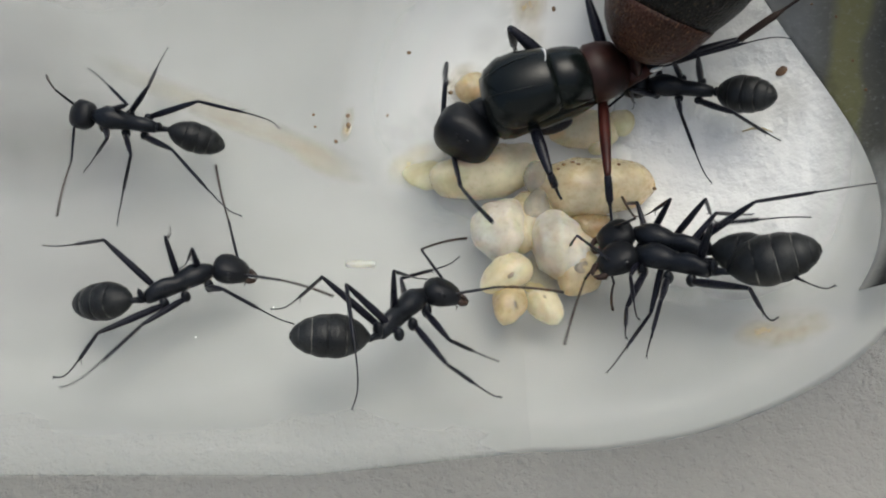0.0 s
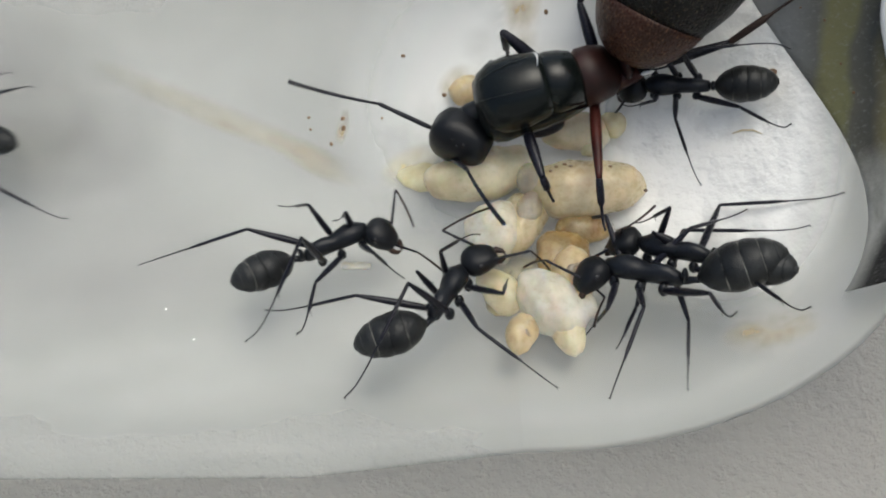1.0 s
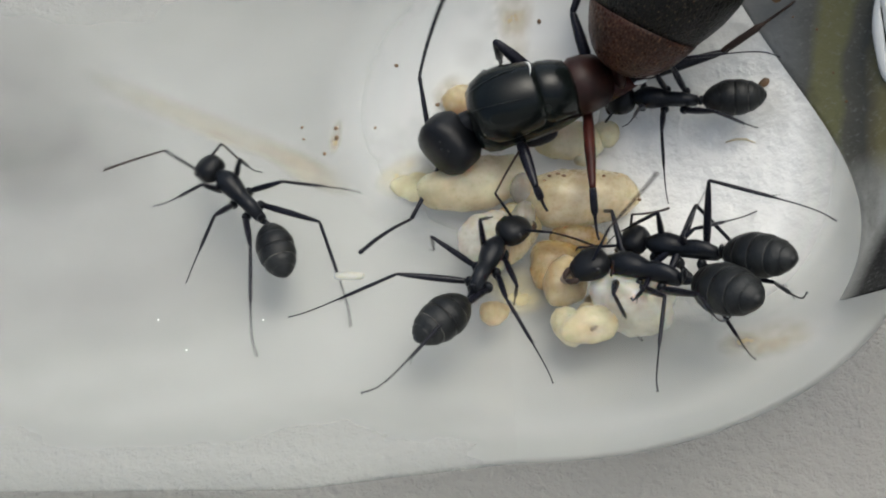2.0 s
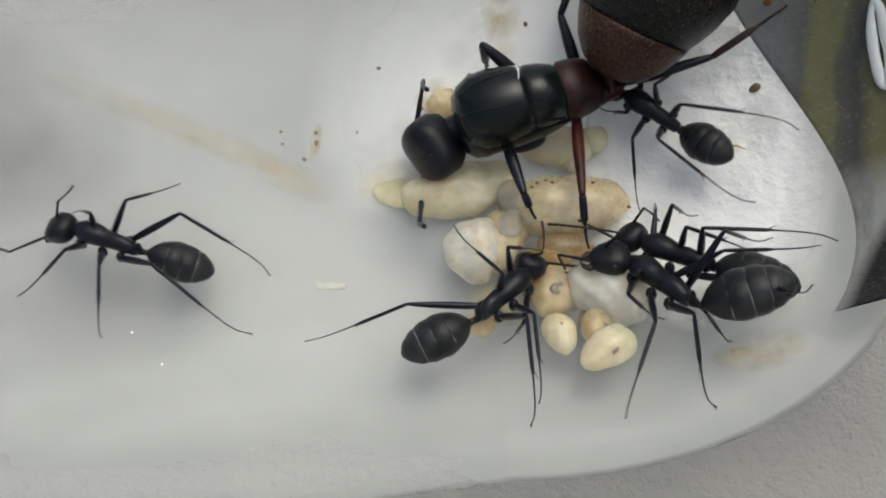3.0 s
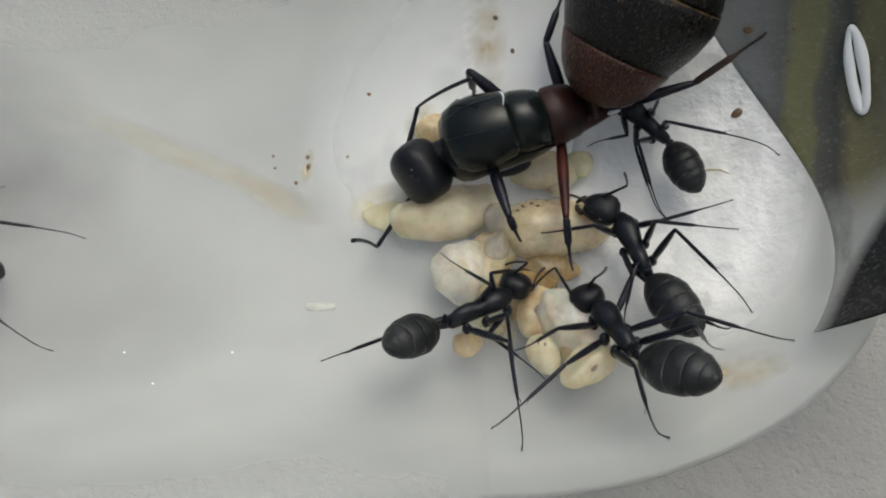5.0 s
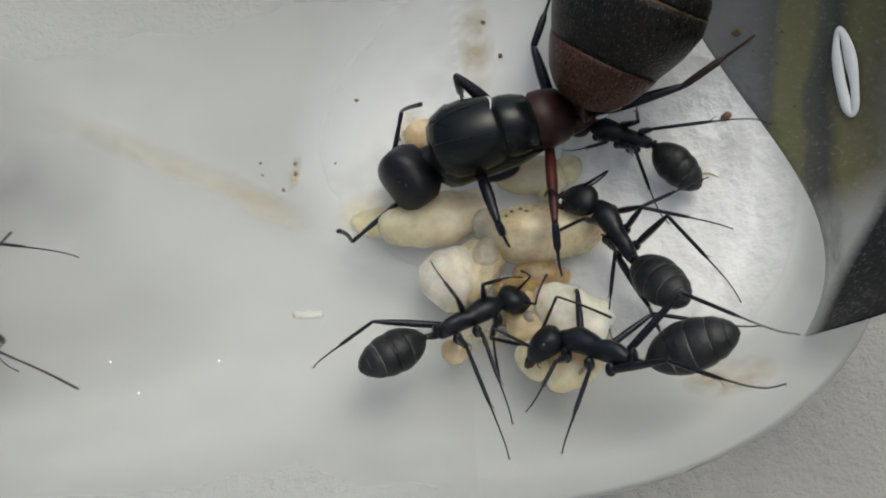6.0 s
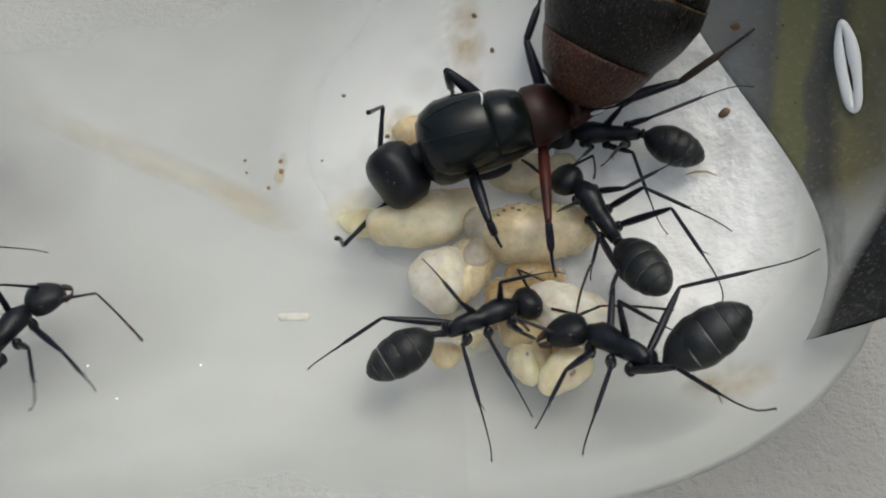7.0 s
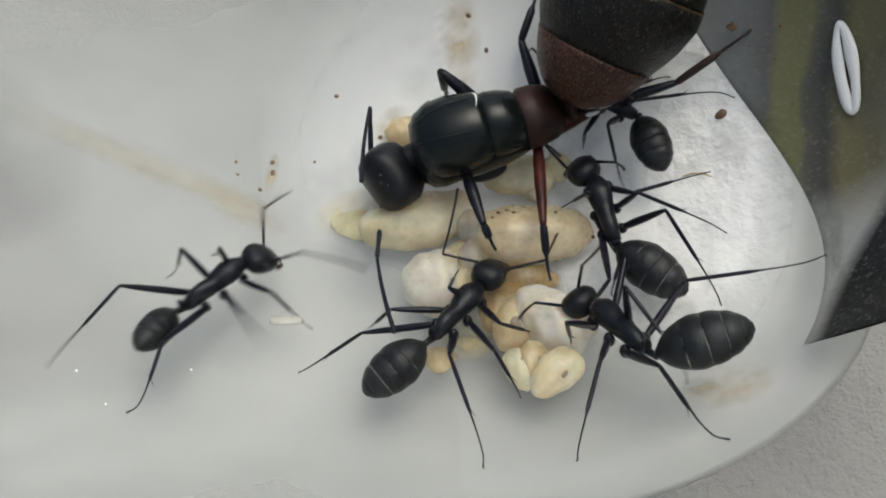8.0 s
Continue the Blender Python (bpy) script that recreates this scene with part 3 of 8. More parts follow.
def shin_mesh(length, r0, k, foot=True):
    """Shin with its spur, then the thin jointed foot."""
    bm = bmesh.new()
    s = length * 0.5
    sag = 0.055 * length
    pts = [(0, 0, 0), (0.06 * s, 0, -0.1 * sag), (0.4 * s, 0, -0.35 * sag), (0.92 * s, 0, -0.75 * sag), (s, 0, -0.8 * sag)]
    rad = [r0 * 0.75, r0 * 0.9, r0, r0 * 0.95, r0 * 0.7]
    for f, dz in ((0.55, -0.85), (0.68, -1.0), (0.69, -1.0), (0.78, -1.0), (0.79, -1.0), (0.87, -0.85), (0.88, -0.82), (0.94, -0.45), (1.0, 0.1)):
        pts.append((length * f, 0, dz * sag))
        rad.append(r0 * (0.58 - 0.28 * f))
    stick(bm, pts, rad, k, 7)
    stick(bm, [(s * 0.96, 0, -0.8 * sag), (s * 1.05, 0.05, -0.8 * sag - 0.12), (s * 1.12, 0.07, -0.8 * sag - 0.22)], [r0 * 0.32, r0 * 0.2, 0.004], k, 5)
    stick(bm, [(length * 0.99, 0, 0), (length * 1.01, 0.05, -0.05)], [r0 * 0.2, 0.004], k, 5)
    stick(bm, [(length * 0.99, 0, 0), (length * 1.01, -0.05, -0.05)], [r0 * 0.2, 0.004], k, 5)
    return bm


def feeler_mesh(length, r, k):
    """The whip of an antenna, eleven short beads."""
    bm = bmesh.new()
    pts, rad = [], []
    for i in range(11):
        f0, f1 = i / 11, (i + 0.92) / 11
        for f, q in ((f0, 0.82), ((f0 + f1) / 2, 1.0), (f1, 0.9)):
            pts.append((length * f, 0, -0.12 * length * f * f))
            rad.append(r * q * (0.85 + 0.35 * f))
    pts.append((length, 0, -0.12 * length))
    rad.append(r * 0.5)
    return stick(bm, pts, rad, k, 7)


def build_head(k, parent):
    bm = bmesh.new()
    k, w = k * 0.9, 0.98
    loft(bm, [(-0.02, 0.0, 0.16, 0.16, 0.16), (0.05, 0, 0.42, 0.34, 0.34), (0.25, 0.0, 0.64 * w, 0.50, 0.46), (0.55, 0.0, 0.73 * w, 0.56, 0.50), (0.9, -0.02, 0.70 * w, 0.52, 0.46),
              (1.2, -0.05, 0.60 * w, 0.44, 0.38), (1.45, -0.10, 0.47 * w, 0.32, 0.28), (1.58, -0.13, 0.32 * w, 0.2, 0.2)], k, 24, 2.7)
    head = part("head", bm, HEADS, parent, "broad matt black head")
    for s in (1, -1):
        bm = bmesh.new()
        egg(bm, (0.72, 0.62 * s, 0.20), (0.17, 0.10, 0.15), k, 12, 8)
        part("eye", bm, EYE, head)
        bm = bmesh.new()
        stick(bm, [(1.42, 0.30 * s, -0.16), (1.62, 0.33 * s, -0.22), (1.82, 0.22 * s, -0.27), (1.95, 0.04 * s, -0.28)], [0.13, 0.15, 0.11, 0.03], k, 8)
        for q in range(3):
            stick(bm, [(1.78 + 0.05 * q, (0.2 - 0.06 * q) * s, -0.27), (1.80 + 0.05 * q, (0.08 - 0.05 * q) * s, -0.28)], [0.03, 0.008], k, 5)
        part("mandible", bm, TARSI, head)
        bm = bmesh.new()
        stick(bm, [(1.35, 0.16 * s, -0.34), (1.5, 0.2 * s, -0.5), (1.45, 0.2 * s, -0.68)], [0.035, 0.03, 0.012], k, 5)
        part("palp", bm, TARSI, head)
    return head


def build_gaster(k, parent, fat, long):
    """The hind body: overlapping plates with pale bands between them."""
    prof = [(0.0, 0.10), (0.10, 0.24), (0.3, 0.55), (0.6, 0.80), (0.95, 0.95), (1.3, 1.0), (1.7, 0.99), (2.1, 0.92), (2.5, 0.78), (2.8, 0.58), (3.0, 0.37), (3.1, 0.18), (3.13, 0.06)]

    def wide(x):
        return float(np.interp(x, [p[0] for p in prof], [p[1] for p in prof])) * fat

    def plate(x0, x1, grow, name, mat, under):
        bm = bmesh.new()
        st = []
        for f in np.linspace(0, 1, 8):
            x = x0 + (x1 - x0) * f
            r = wide(x) * (1 + grow * f + 0.05 * math.sin(math.pi * f) * min(1, x0))
            st.append((-x * long, 0.03, r, r * 0.92, r * 0.86))
        st.append((-(x1 + 0.03) * long, 0.03, wide(x1) * 0.982, wide(x1) * 0.905, wide(x1) * 0.845))
        return part(name, loft(bm, st, k, 24), mat, under)

    g = plate(0.0, 0.95, 0.0, "gaster", GASTER, parent)
    tagged(g, "dark grey-black banded gaster")
    cuts = [0.93, 1.62, 2.25, 2.75, 3.1]
    for x0, x1 in zip(cuts, cuts[1:]):
        plate(x0, x1, 0.015, "tergite", GASTER, g)
        bm = bmesh.new()
        r = wide(x0)
        loft(bm, [(-(x0 - 0.02) * long, 0.03, r * 1.012, r * 0.93, r * 0.87), (-(x0 + 0.03) * long, 0.03, r * 1.022, r * 0.942, r * 0.877)], k, 24, 2.0, False)
        part("pale_band", bm, BAND if x0 < 2.5 else GASTER, g)
    return g


def build_worker(label, k, fat, long, waist):
    root = tagged(new("worker_ant"), label, "ant", "worker ants")
    bm = bmesh.new()
    z = BODY_Z
    loft(bm, [(-1.42, z - 0.18, 0.12, 0.14, 0.2), (-1.30, z - 0.12, 0.24, 0.24, 0.34), (-0.95, z - 0.02, 0.30, 0.38, 0.46), (-0.5, z + 0.02, 0.33, 0.40, 0.48), (-0.12, z - 0.02, 0.34, 0.29, 0.43),
              (0.2, z + 0.04, 0.42, 0.36, 0.44), (0.6, z + 0.07, 0.49, 0.43, 0.44), (0.95, z + 0.05, 0.47, 0.40, 0.42), (1.22, z + 0.02, 0.34, 0.28, 0.34), (1.42, z + 0.06, 0.20, 0.18, 0.2)], k, 20)
    part("mesosoma", bm, BLACK, root, "humped black middle body")
    bm = bmesh.new()
    stick(bm, [(-1.36, 0, z - 0.2), (-1.55, 0, z - 0.14), (-waist + 0.1, 0, z - 0.05), (-waist - 0.08, 0, z)], [0.14, 0.16, 0.12, 0.13], k, 8)
    egg(bm, (-1.5, 0, z + 0.08), (0.12, 0.22, 0.34), k, 12, 8)
    part("petiole", bm, BLACK, root)
    made = {"root": root, "k": k, "waist": waist}
    made["gaster"] = build_gaster(k, root, fat, long)
    made["head"] = build_head(k, root)
    for s in "lr":
        for j in "fmh":
            key = s + j
            x, y, zz, l1, l2 = LEG[j]
            y *= side_of(key)
            bm = bmesh.new()
            egg(bm, (x + (0.08 if j == "f" else -0.05), y * 0.95, zz + 0.05), (0.2, 0.2, 0.34 if j == "f" else 0.28), k, 10, 8)
            part("coxa", bm, BLACK, root)
            femur = part("femur", limb_mesh(l1, 0.135 if j != "h" else 0.15, 0.075, k), LEGS, root)
            made[key] = femur
            made[key + "_shin"] = part("tibia", shin_mesh(l2, 0.078, k), LEGS, femur)
        key = s + "a"
        scape = part("scape", limb_mesh(FEELER[3], 0.062, 0.055, k, 0.6), LEGS, made["head"])
        made[key] = scape
        made[key + "_shin"] = part("flagellum", feeler_mesh(FEELER[4], 0.05, k), TARSI, scape)
    return made


def swing(made, key, dx, dy, dz):
    """Pose of an upper joint, turned to point along d."""
    b = FEELER if key[1] == "a" else LEG[key[1]]
    base = Vector((b[0], b[1] * side_of(key), b[2])) * (MM * made["k"])
    return Matrix.Translation(base) @ arc(rest(key), (dx, dy, dz)) @ arc((1, 0, 0), rest(key))


def fold(made, key, dx, dy, dz):
    """Pose of a lower joint in its upper joint's space."""
    b = FEELER if key[1] == "a" else LEG[key[1]]
    return Matrix.Translation((b[3] * MM * made["k"], 0, 0)) @ arc((1, 0, 0), (dx, dy, dz))


def tail(made, dx, dy, dz):
    return Matrix.Translation(Vector((-made["waist"], 0, BODY_Z)) * (MM * made["k"])) @ arc((-1, 0, 0), (dx, dy, dz))


def nod(made, dx, dy, dz):
    return Matrix.Translation(Vector((HALF + 0.05, 0, BODY_Z + 0.1)) * (MM * made["k"])) @ arc((1, 0, 0), (dx, dy, dz))


def crawl(x, y, z, rx, ry, rz):
    return pose(x * MM, y * MM, z * MM, rx, ry, rz)


ant_a = build_worker("small matt black worker ant roaming the open glass floor", 1.0, 0.64, 0.80, 1.85)
ant_b = build_worker("black worker ant with silvery gaster bands walking past the brood", 1.0, 0.77, 0.88, 1.85)
ant_c = build_worker("black worker ant tending larvae at the brood pile", 1.0, 0.82, 0.90, 1.95)
ant_d = build_worker("large black worker ant with a swollen banded gaster", 1.06, 0.90, 1.0, 1.95)
ant_e = build_worker("black worker ant with a swollen gaster by the wet rounded end", 1.02, 0.84, 0.98, 1.55)
ant_f = build_worker("slim glossy black worker ant behind the queen", 0.95, 0.77, 0.86, 1.5)

# ---------------------------------------------------------------- the queen
queen = tagged(new("queen_ant"), "large black and red-brown queen ant standing over the brood", "ant")
queen.matrix_basis = crawl(3.169, 5.671, 1.639, -27.09, 10.41, -167.11)
QZ = 3.0


def build_queen_body():
    z = QZ
    lean = Matrix.Translation((0, 0, z * MM)) @ pose(0, 0, 0, 20, 0, 0) @ Matrix.Translation((0, 0, -z * MM))
    bm = bmesh.new()
    loft(bm, [(2.78, z - 0.25, 0.75, 0.4, 0.7), (2.68, z - 0.2, 1.2, 0.8, 1.1), (2.35, z - 0.2, 1.50, 1.05, 1.3), (1.9, z - 0.2, 1.6, 1.1, 1.3), (1.3, z - 0.2, 1.55, 1.0, 1.25),
              (0.4, z - 0.2, 1.55, 0.95, 1.3), (-0.5, z - 0.25, 1.45, 0.95, 1.3), (-1.2, z - 0.3, 1.25, 0.95, 1.2), (-1.7, z - 0.4, 1.05, 0.9, 1.05)], 1, 28, 2.2)
    part("thorax", bm, QBLACK, queen, "smooth black thorax side", lean)
    bm = bmesh.new()
    loft(bm, [(2.78, z + 0.1, 0.35, 0.35, 0.4), (2.66, z + 0.15, 0.85, 0.75, 0.5), (2.4, z + 0.2, 1.28, 1.12, 0.5), (1.85, z + 0.25, 1.55, 1.38, 0.5), (1.1, z + 0.25, 1.60, 1.48, 0.5), (0.4, z + 0.25, 1.48, 1.46, 0.5),
              (0.0, z + 0.22, 1.40, 1.42, 0.5), (-0.25, z + 0.2, 1.30, 1.34, 0.5)], 1, 32, 2.15)
    part("mesonotum", bm, QBLACK, queen, "domed glossy black back shield", lean)
    for s in (1, -1):
        bm = bmesh.new()
        stick(bm, [(2.5, 0.42 * s, z + 1.36), (1.8, 0.55 * s, z + 1.57), (1.0, 0.66 * s, z + 1.66), (0.2, 0.72 * s, z + 1.60)], [0.01, 0.02, 0.02, 0.01], 1, 5)
        part("groove", bm, GASTER, queen, "", lean)
    bm = bmesh.new()
    stick(bm, [(-0.20 - 0.38 * math.cos(2 * (a + 0.55)) + 0.45, 1.40 * math.sin(a), z + 0.23 + 1.43 * math.cos(a)) for a in np.linspace(-1.0, -0.15, 9)], [0.01, 0.025, 0.04, 0.05, 0.05, 0.04, 0.03, 0.02, 0.01], 1, 6)
    part("wing_scar", bm, SCAR_GLINT, queen, "thin white wing scar crescent", lean)
    bm = bmesh.new()
    loft(bm, [(0.1, z + 0.15, 1.25, 1.27, 0.4), (-0.45, z + 0.15, 1.36, 1.36, 0.4), (-0.95, z + 0.12, 1.30, 1.28, 0.4), (-1.45, z + 0.02, 1.16, 1.15, 0.4), (-1.7, z - 0.1, 0.85, 0.85, 0.4)], 1, 26)
    part("scutellum", bm, QBLACK, queen, "black hind back plate", lean)
    bm = bmesh.new()
    loft(bm, [(-1.45, z - 0.25, 1.0, 0.95, 0.9), (-1.7, z - 0.22, 1.22, 1.02, 1.0), (-2.2, z - 0.25, 1.22, 0.98, 1.0), (-2.8, z - 0.4, 1.08, 0.86, 0.9), (-3.25, z - 0.7, 0.72, 0.58, 0.6), (-3.4, z - 0.8, 0.35, 0.3, 0.3)], 1, 26)
    part("propodeum", bm, RED, queen, "dull red-brown rear of the thorax")
    bm = bmesh.new()
    stick(bm, [(-3.2, 0, z - 0.85), (-3.5, -0.1, z - 0.8), (-4.0, -0.4, z - 0.4)], [0.4, 0.42, 0.4], 1, 12)
    egg(bm, (-3.55, -0.1, z - 0.3), (0.28, 0.75, 0.75), 1, 16, 10)
    part("petiole", bm, RED, queen, "upright red-brown waist scale")


def build_queen_gaster():
    prof = [(0, 0.7), (0.12, 1.0), (0.45, 1.4), (0.95, 1.8), (1.6, 2.1), (2.15, 2.28), (2.7, 2.55), (3.3, 2.8), (4.3, 3.02), (5.4, 2.85), (6.4, 2.25), (7.3, 1.45), (7.9, 0.75), (8.3, 0.15)]

    def wide(x):
        return float(np.interp(x, [p[0] for p in prof], [p[1] for p in prof]))

    def plate(x0, x1, name, mat, under, label=""):
        bm = bmesh.new()
        st = []
        for f in np.linspace(0, 1, 10):
            x = x0 + (x1 - x0) * f
            r = wide(x) * (1 + 0.02 * f)
            st.append((-x, 0, r, r * 0.92, r * 0.9))
        st.append((-(x1 + 0.02), 0, wide(x1) * 0.95, wide(x1) * 0.87, wide(x1) * 0.85))
        return part(name, loft(bm, st, 1, 40), mat, under, label)

    g = plate(0.0, 2.15, "gaster", QFIRST, queen, "swollen red-brown gaster base with gold hairs")
    d = Vector((-2.95, -3.15, 1.6)).normalized()
    g.matrix_basis = Matrix.Translation(Vector((-3.5, -0.1, 3.25)) * MM) @ arc((-1, 0, 0), d)
    cuts = [2.1, 4.95, 6.4, 7.4, 8.3]
    for x0, x1 in zip(cuts, cuts[1:]):
        plate(x0, x1, "tergite", QPLATE, g, "black plate with gold hairs")
        bm = bmesh.new()
        r = wide(x1) * 1.02
        if x1 < 8:
            loft(bm, [(-(x1 - 0.06), 0, r * 1.003, r * 0.925, r * 0.905), (-(x1 + 0.03), 0, r * 1.004, r * 0.925, r * 0.905)], 1, 40, 2.0, False)
            part("gold_band", bm, QRIM, g)


build_queen_body()
build_queen_gaster()
# Wet glints by the hind hip, put in as pale lumps.
bm = bmesh.new()
egg(bm, (-4.75, 0.42, QZ + 0.05), (0.42, 0.13, 0.16), 1, 12, 8, 0.3, 2500, 4.0)
egg(bm, (-4.3, 0.6, QZ - 0.1), (0.3, 0.1, 0.12), 1, 12, 8, 0.3, 2500, 5.0)
part("joint_glint", bm, SCAR_GLINT, queen, "pale lumps painted as glints at the waist joint")

HK = 0.88
bm = bmesh.new()
stick(bm, [(2.3, 0.1, QZ - 0.5), (3.1, 0.15, QZ - 0.6), (3.8, 0.3, QZ - 0.8)], [0.6, 0.55, 0.5], 1, 14)
part("neck", bm, HEADS, queen)
bm = bmesh.new()
loft(bm, [(-0.05, 0, 0.35, 0.35, 0.35), (0.05, 0, 0.85, 0.7, 0.7), (0.3, 0.02, 1.25, 0.98, 0.9), (0.8, 0.04, 1.5, 1.12, 1.0), (1.4, 0.0, 1.48, 1.1, 0.95), (2.0, -0.06, 1.36, 0.92, 0.8),
          (2.5, -0.15, 1.15, 0.70, 0.62), (2.85, -0.25, 0.9, 0.45, 0.45), (3.0, -0.3, 0.6, 0.3, 0.3)], HK, 36, 3.6)
for w in bm.verts:
    w.co.z *= 0.96
queen_head = part("head", bm, HEADS, queen, "broad matt black head with faint pits")
QHEAD = Vector((3.22, 0.42, QZ + 0.1))
QREST = arc((1, 0, 0), Vector((0.42, 0.12, -1.0)).normalized())
QTURNS = [(0.0, 22), (0.5, 25), (0.8, 28), (1.2, 26), (1.8, 12), (2.3, 2), (3.0, 0), (8.0, 0)]


def head_pose(t):
    """The queen's head at t seconds: it hangs from the neck and turns a little aside."""
    yaw = float(np.interp(t, [q[0] for q in QTURNS], [q[1] for q in QTURNS]))
    return Matrix.Translation(QHEAD * MM) @ pose(0, 0, 0, 0, 0, yaw) @ arc((1, 0, 0), Vector((0.72, 0.20, -0.80))) @ pose(0, 0, 0, -12, 0, 0)


queen_head.matrix_basis = head_pose(0)
for s in (1, -1):
    bm = bmesh.new()
    egg(bm, (1.35, 1.28 * s, 0.40), (0.36, 0.2, 0.3), HK, 14, 10)
    part("eye", bm, EYE, queen_head)
    bm = bmesh.new()
    stick(bm, [(2.6, 0.65 * s, -0.35), (3.0, 0.72 * s, -0.5), (3.4, 0.5 * s, -0.62), (3.6, 0.1 * s, -0.65)], [0.28, 0.32, 0.25, 0.06], HK, 10)
    part("mandible", bm, RED, queen_head)
for y, x in ((0, 0.75), (0.28, 0.5), (-0.28, 0.5)):
    bm = bmesh.new()
    egg(bm, (x, y, 1.075), (0.09, 0.09, 0.07), HK, 10, 6)
    part("ocellus", bm, EYE, queen_head)


def queen_leg(coxa, knee, foot, r, upper, lower):
    """A leg that stands still: hip, thigh and shin with its foot."""
    c, kn, ft = Vector(coxa), Vector(knee), Vector(foot)
    bm = bmesh.new()
    egg(bm, (0, 0, 0), (0.42, 0.42, 0.62), 1, 12, 10)
    part("coxa", bm, upper, queen, "", Matrix.Translation((c + Vector((0.05, -0.08 * (1 if c.y > 0 else -1), 0.1))) * MM))
    bm = limb_mesh((kn - c).length, r, r * 0.6, 1.0)
    femur = part("femur", bm, upper, queen, "", Matrix.Translation(c * MM) @ arc((1, 0, 0), (kn - c)))
    d = femur.matrix_basis.to_3x3().inverted() @ (ft - kn)
    part("tibia", shin_mesh((ft - kn).length, r * 0.68, 1.0), lower, femur, "", Matrix.Translation(((kn - c).length * MM, 0, 0)) @ arc((1, 0, 0), d))


queen_leg((1.05, 1.33, 2.79), (0.97, 3.51, 3.78), (0.79, 4.57, 3.37), 0.26, LEGS, LEGS)
queen_leg((-2.0, 0.95, 2.1), (-1.16, 4.18, 4.1), (-0.85, 6.25, 3.9), 0.25, REDLEG, LEGS)
queen_leg((-4.39, 0.35, 2.43), (-7.87, 0.32, 2.15), (-11.06, -0.75, 3.02), 0.24, LEGS, TARSI)
queen_leg((1.9, -1.2, 1.9), (1.65, -1.85, 1.7), (2.3, -1.5, 0.3), 0.24, LEGS, LEGS)
queen_leg((-0.23, -1.2, 2.1), (0.86, -2.72, 2.81), (1.09, -1.9, 0.2), 0.28, LEGS, LEGS)
queen_leg((-2.6, -0.75, 1.75), (-2.57, -3.15, 1.7), (-4.16, -5.36, 1.87), 0.25, LEGS, LEGS)
bm = bmesh.new()
egg(bm, (0.25, 1.5, 2.05), (0.85, 0.36, 0.45), 1, 16, 10)
part("coxa", bm, LEGS, queen, "stout dark front hip")
bm = bmesh.new()
stick(bm, [(-2.89, 0.56, 2.27), [a + (b - a) * 0.5 for a, b in zip((-2.89, 0.56, 2.27), (-4.39, 0.35, 2.43))], (-4.39, 0.35, 2.43)], [0.42, 0.36, 0.25], 1, 10)
part("trochanter", bm, REDLEG, queen, "stout red hind hip joint")
QFEELER = (1.99, 0.60, 0.50, 2.7, 3.9)
queen_feelers = {}
for s in "lr":
    scape = part("scape", limb_mesh(QFEELER[3], 0.115, 0.10, 1.0, 0.6), LEGS, queen_head)
    queen_feelers[s] = (scape, part("flagellum", feeler_mesh(QFEELER[4], 0.085, 1.0), LEGS, scape))


def feel(s, t, dx, dy, dz):
    side = 1 if s == "l" else -1
    socket = Vector((3.44, 0.52, QZ + 0.1)) + QREST.to_3x3() @ Vector((QFEELER[0], QFEELER[1] * side, QFEELER[2]))
    r = Vector((0.8, 0.6 * side, 0.2))
    return head_pose(t).inverted() @ Matrix.Translation(socket * MM) @ QREST @ arc(r, (dx, dy, dz)) @ arc((1, 0, 0), r)


def whip(dx, dy, dz):
    return Matrix.Translation((QFEELER[3] * MM, 0, 0)) @ arc((1, 0, 0), (dx, dy, dz))

# ---------------------------------------------------------------- movement


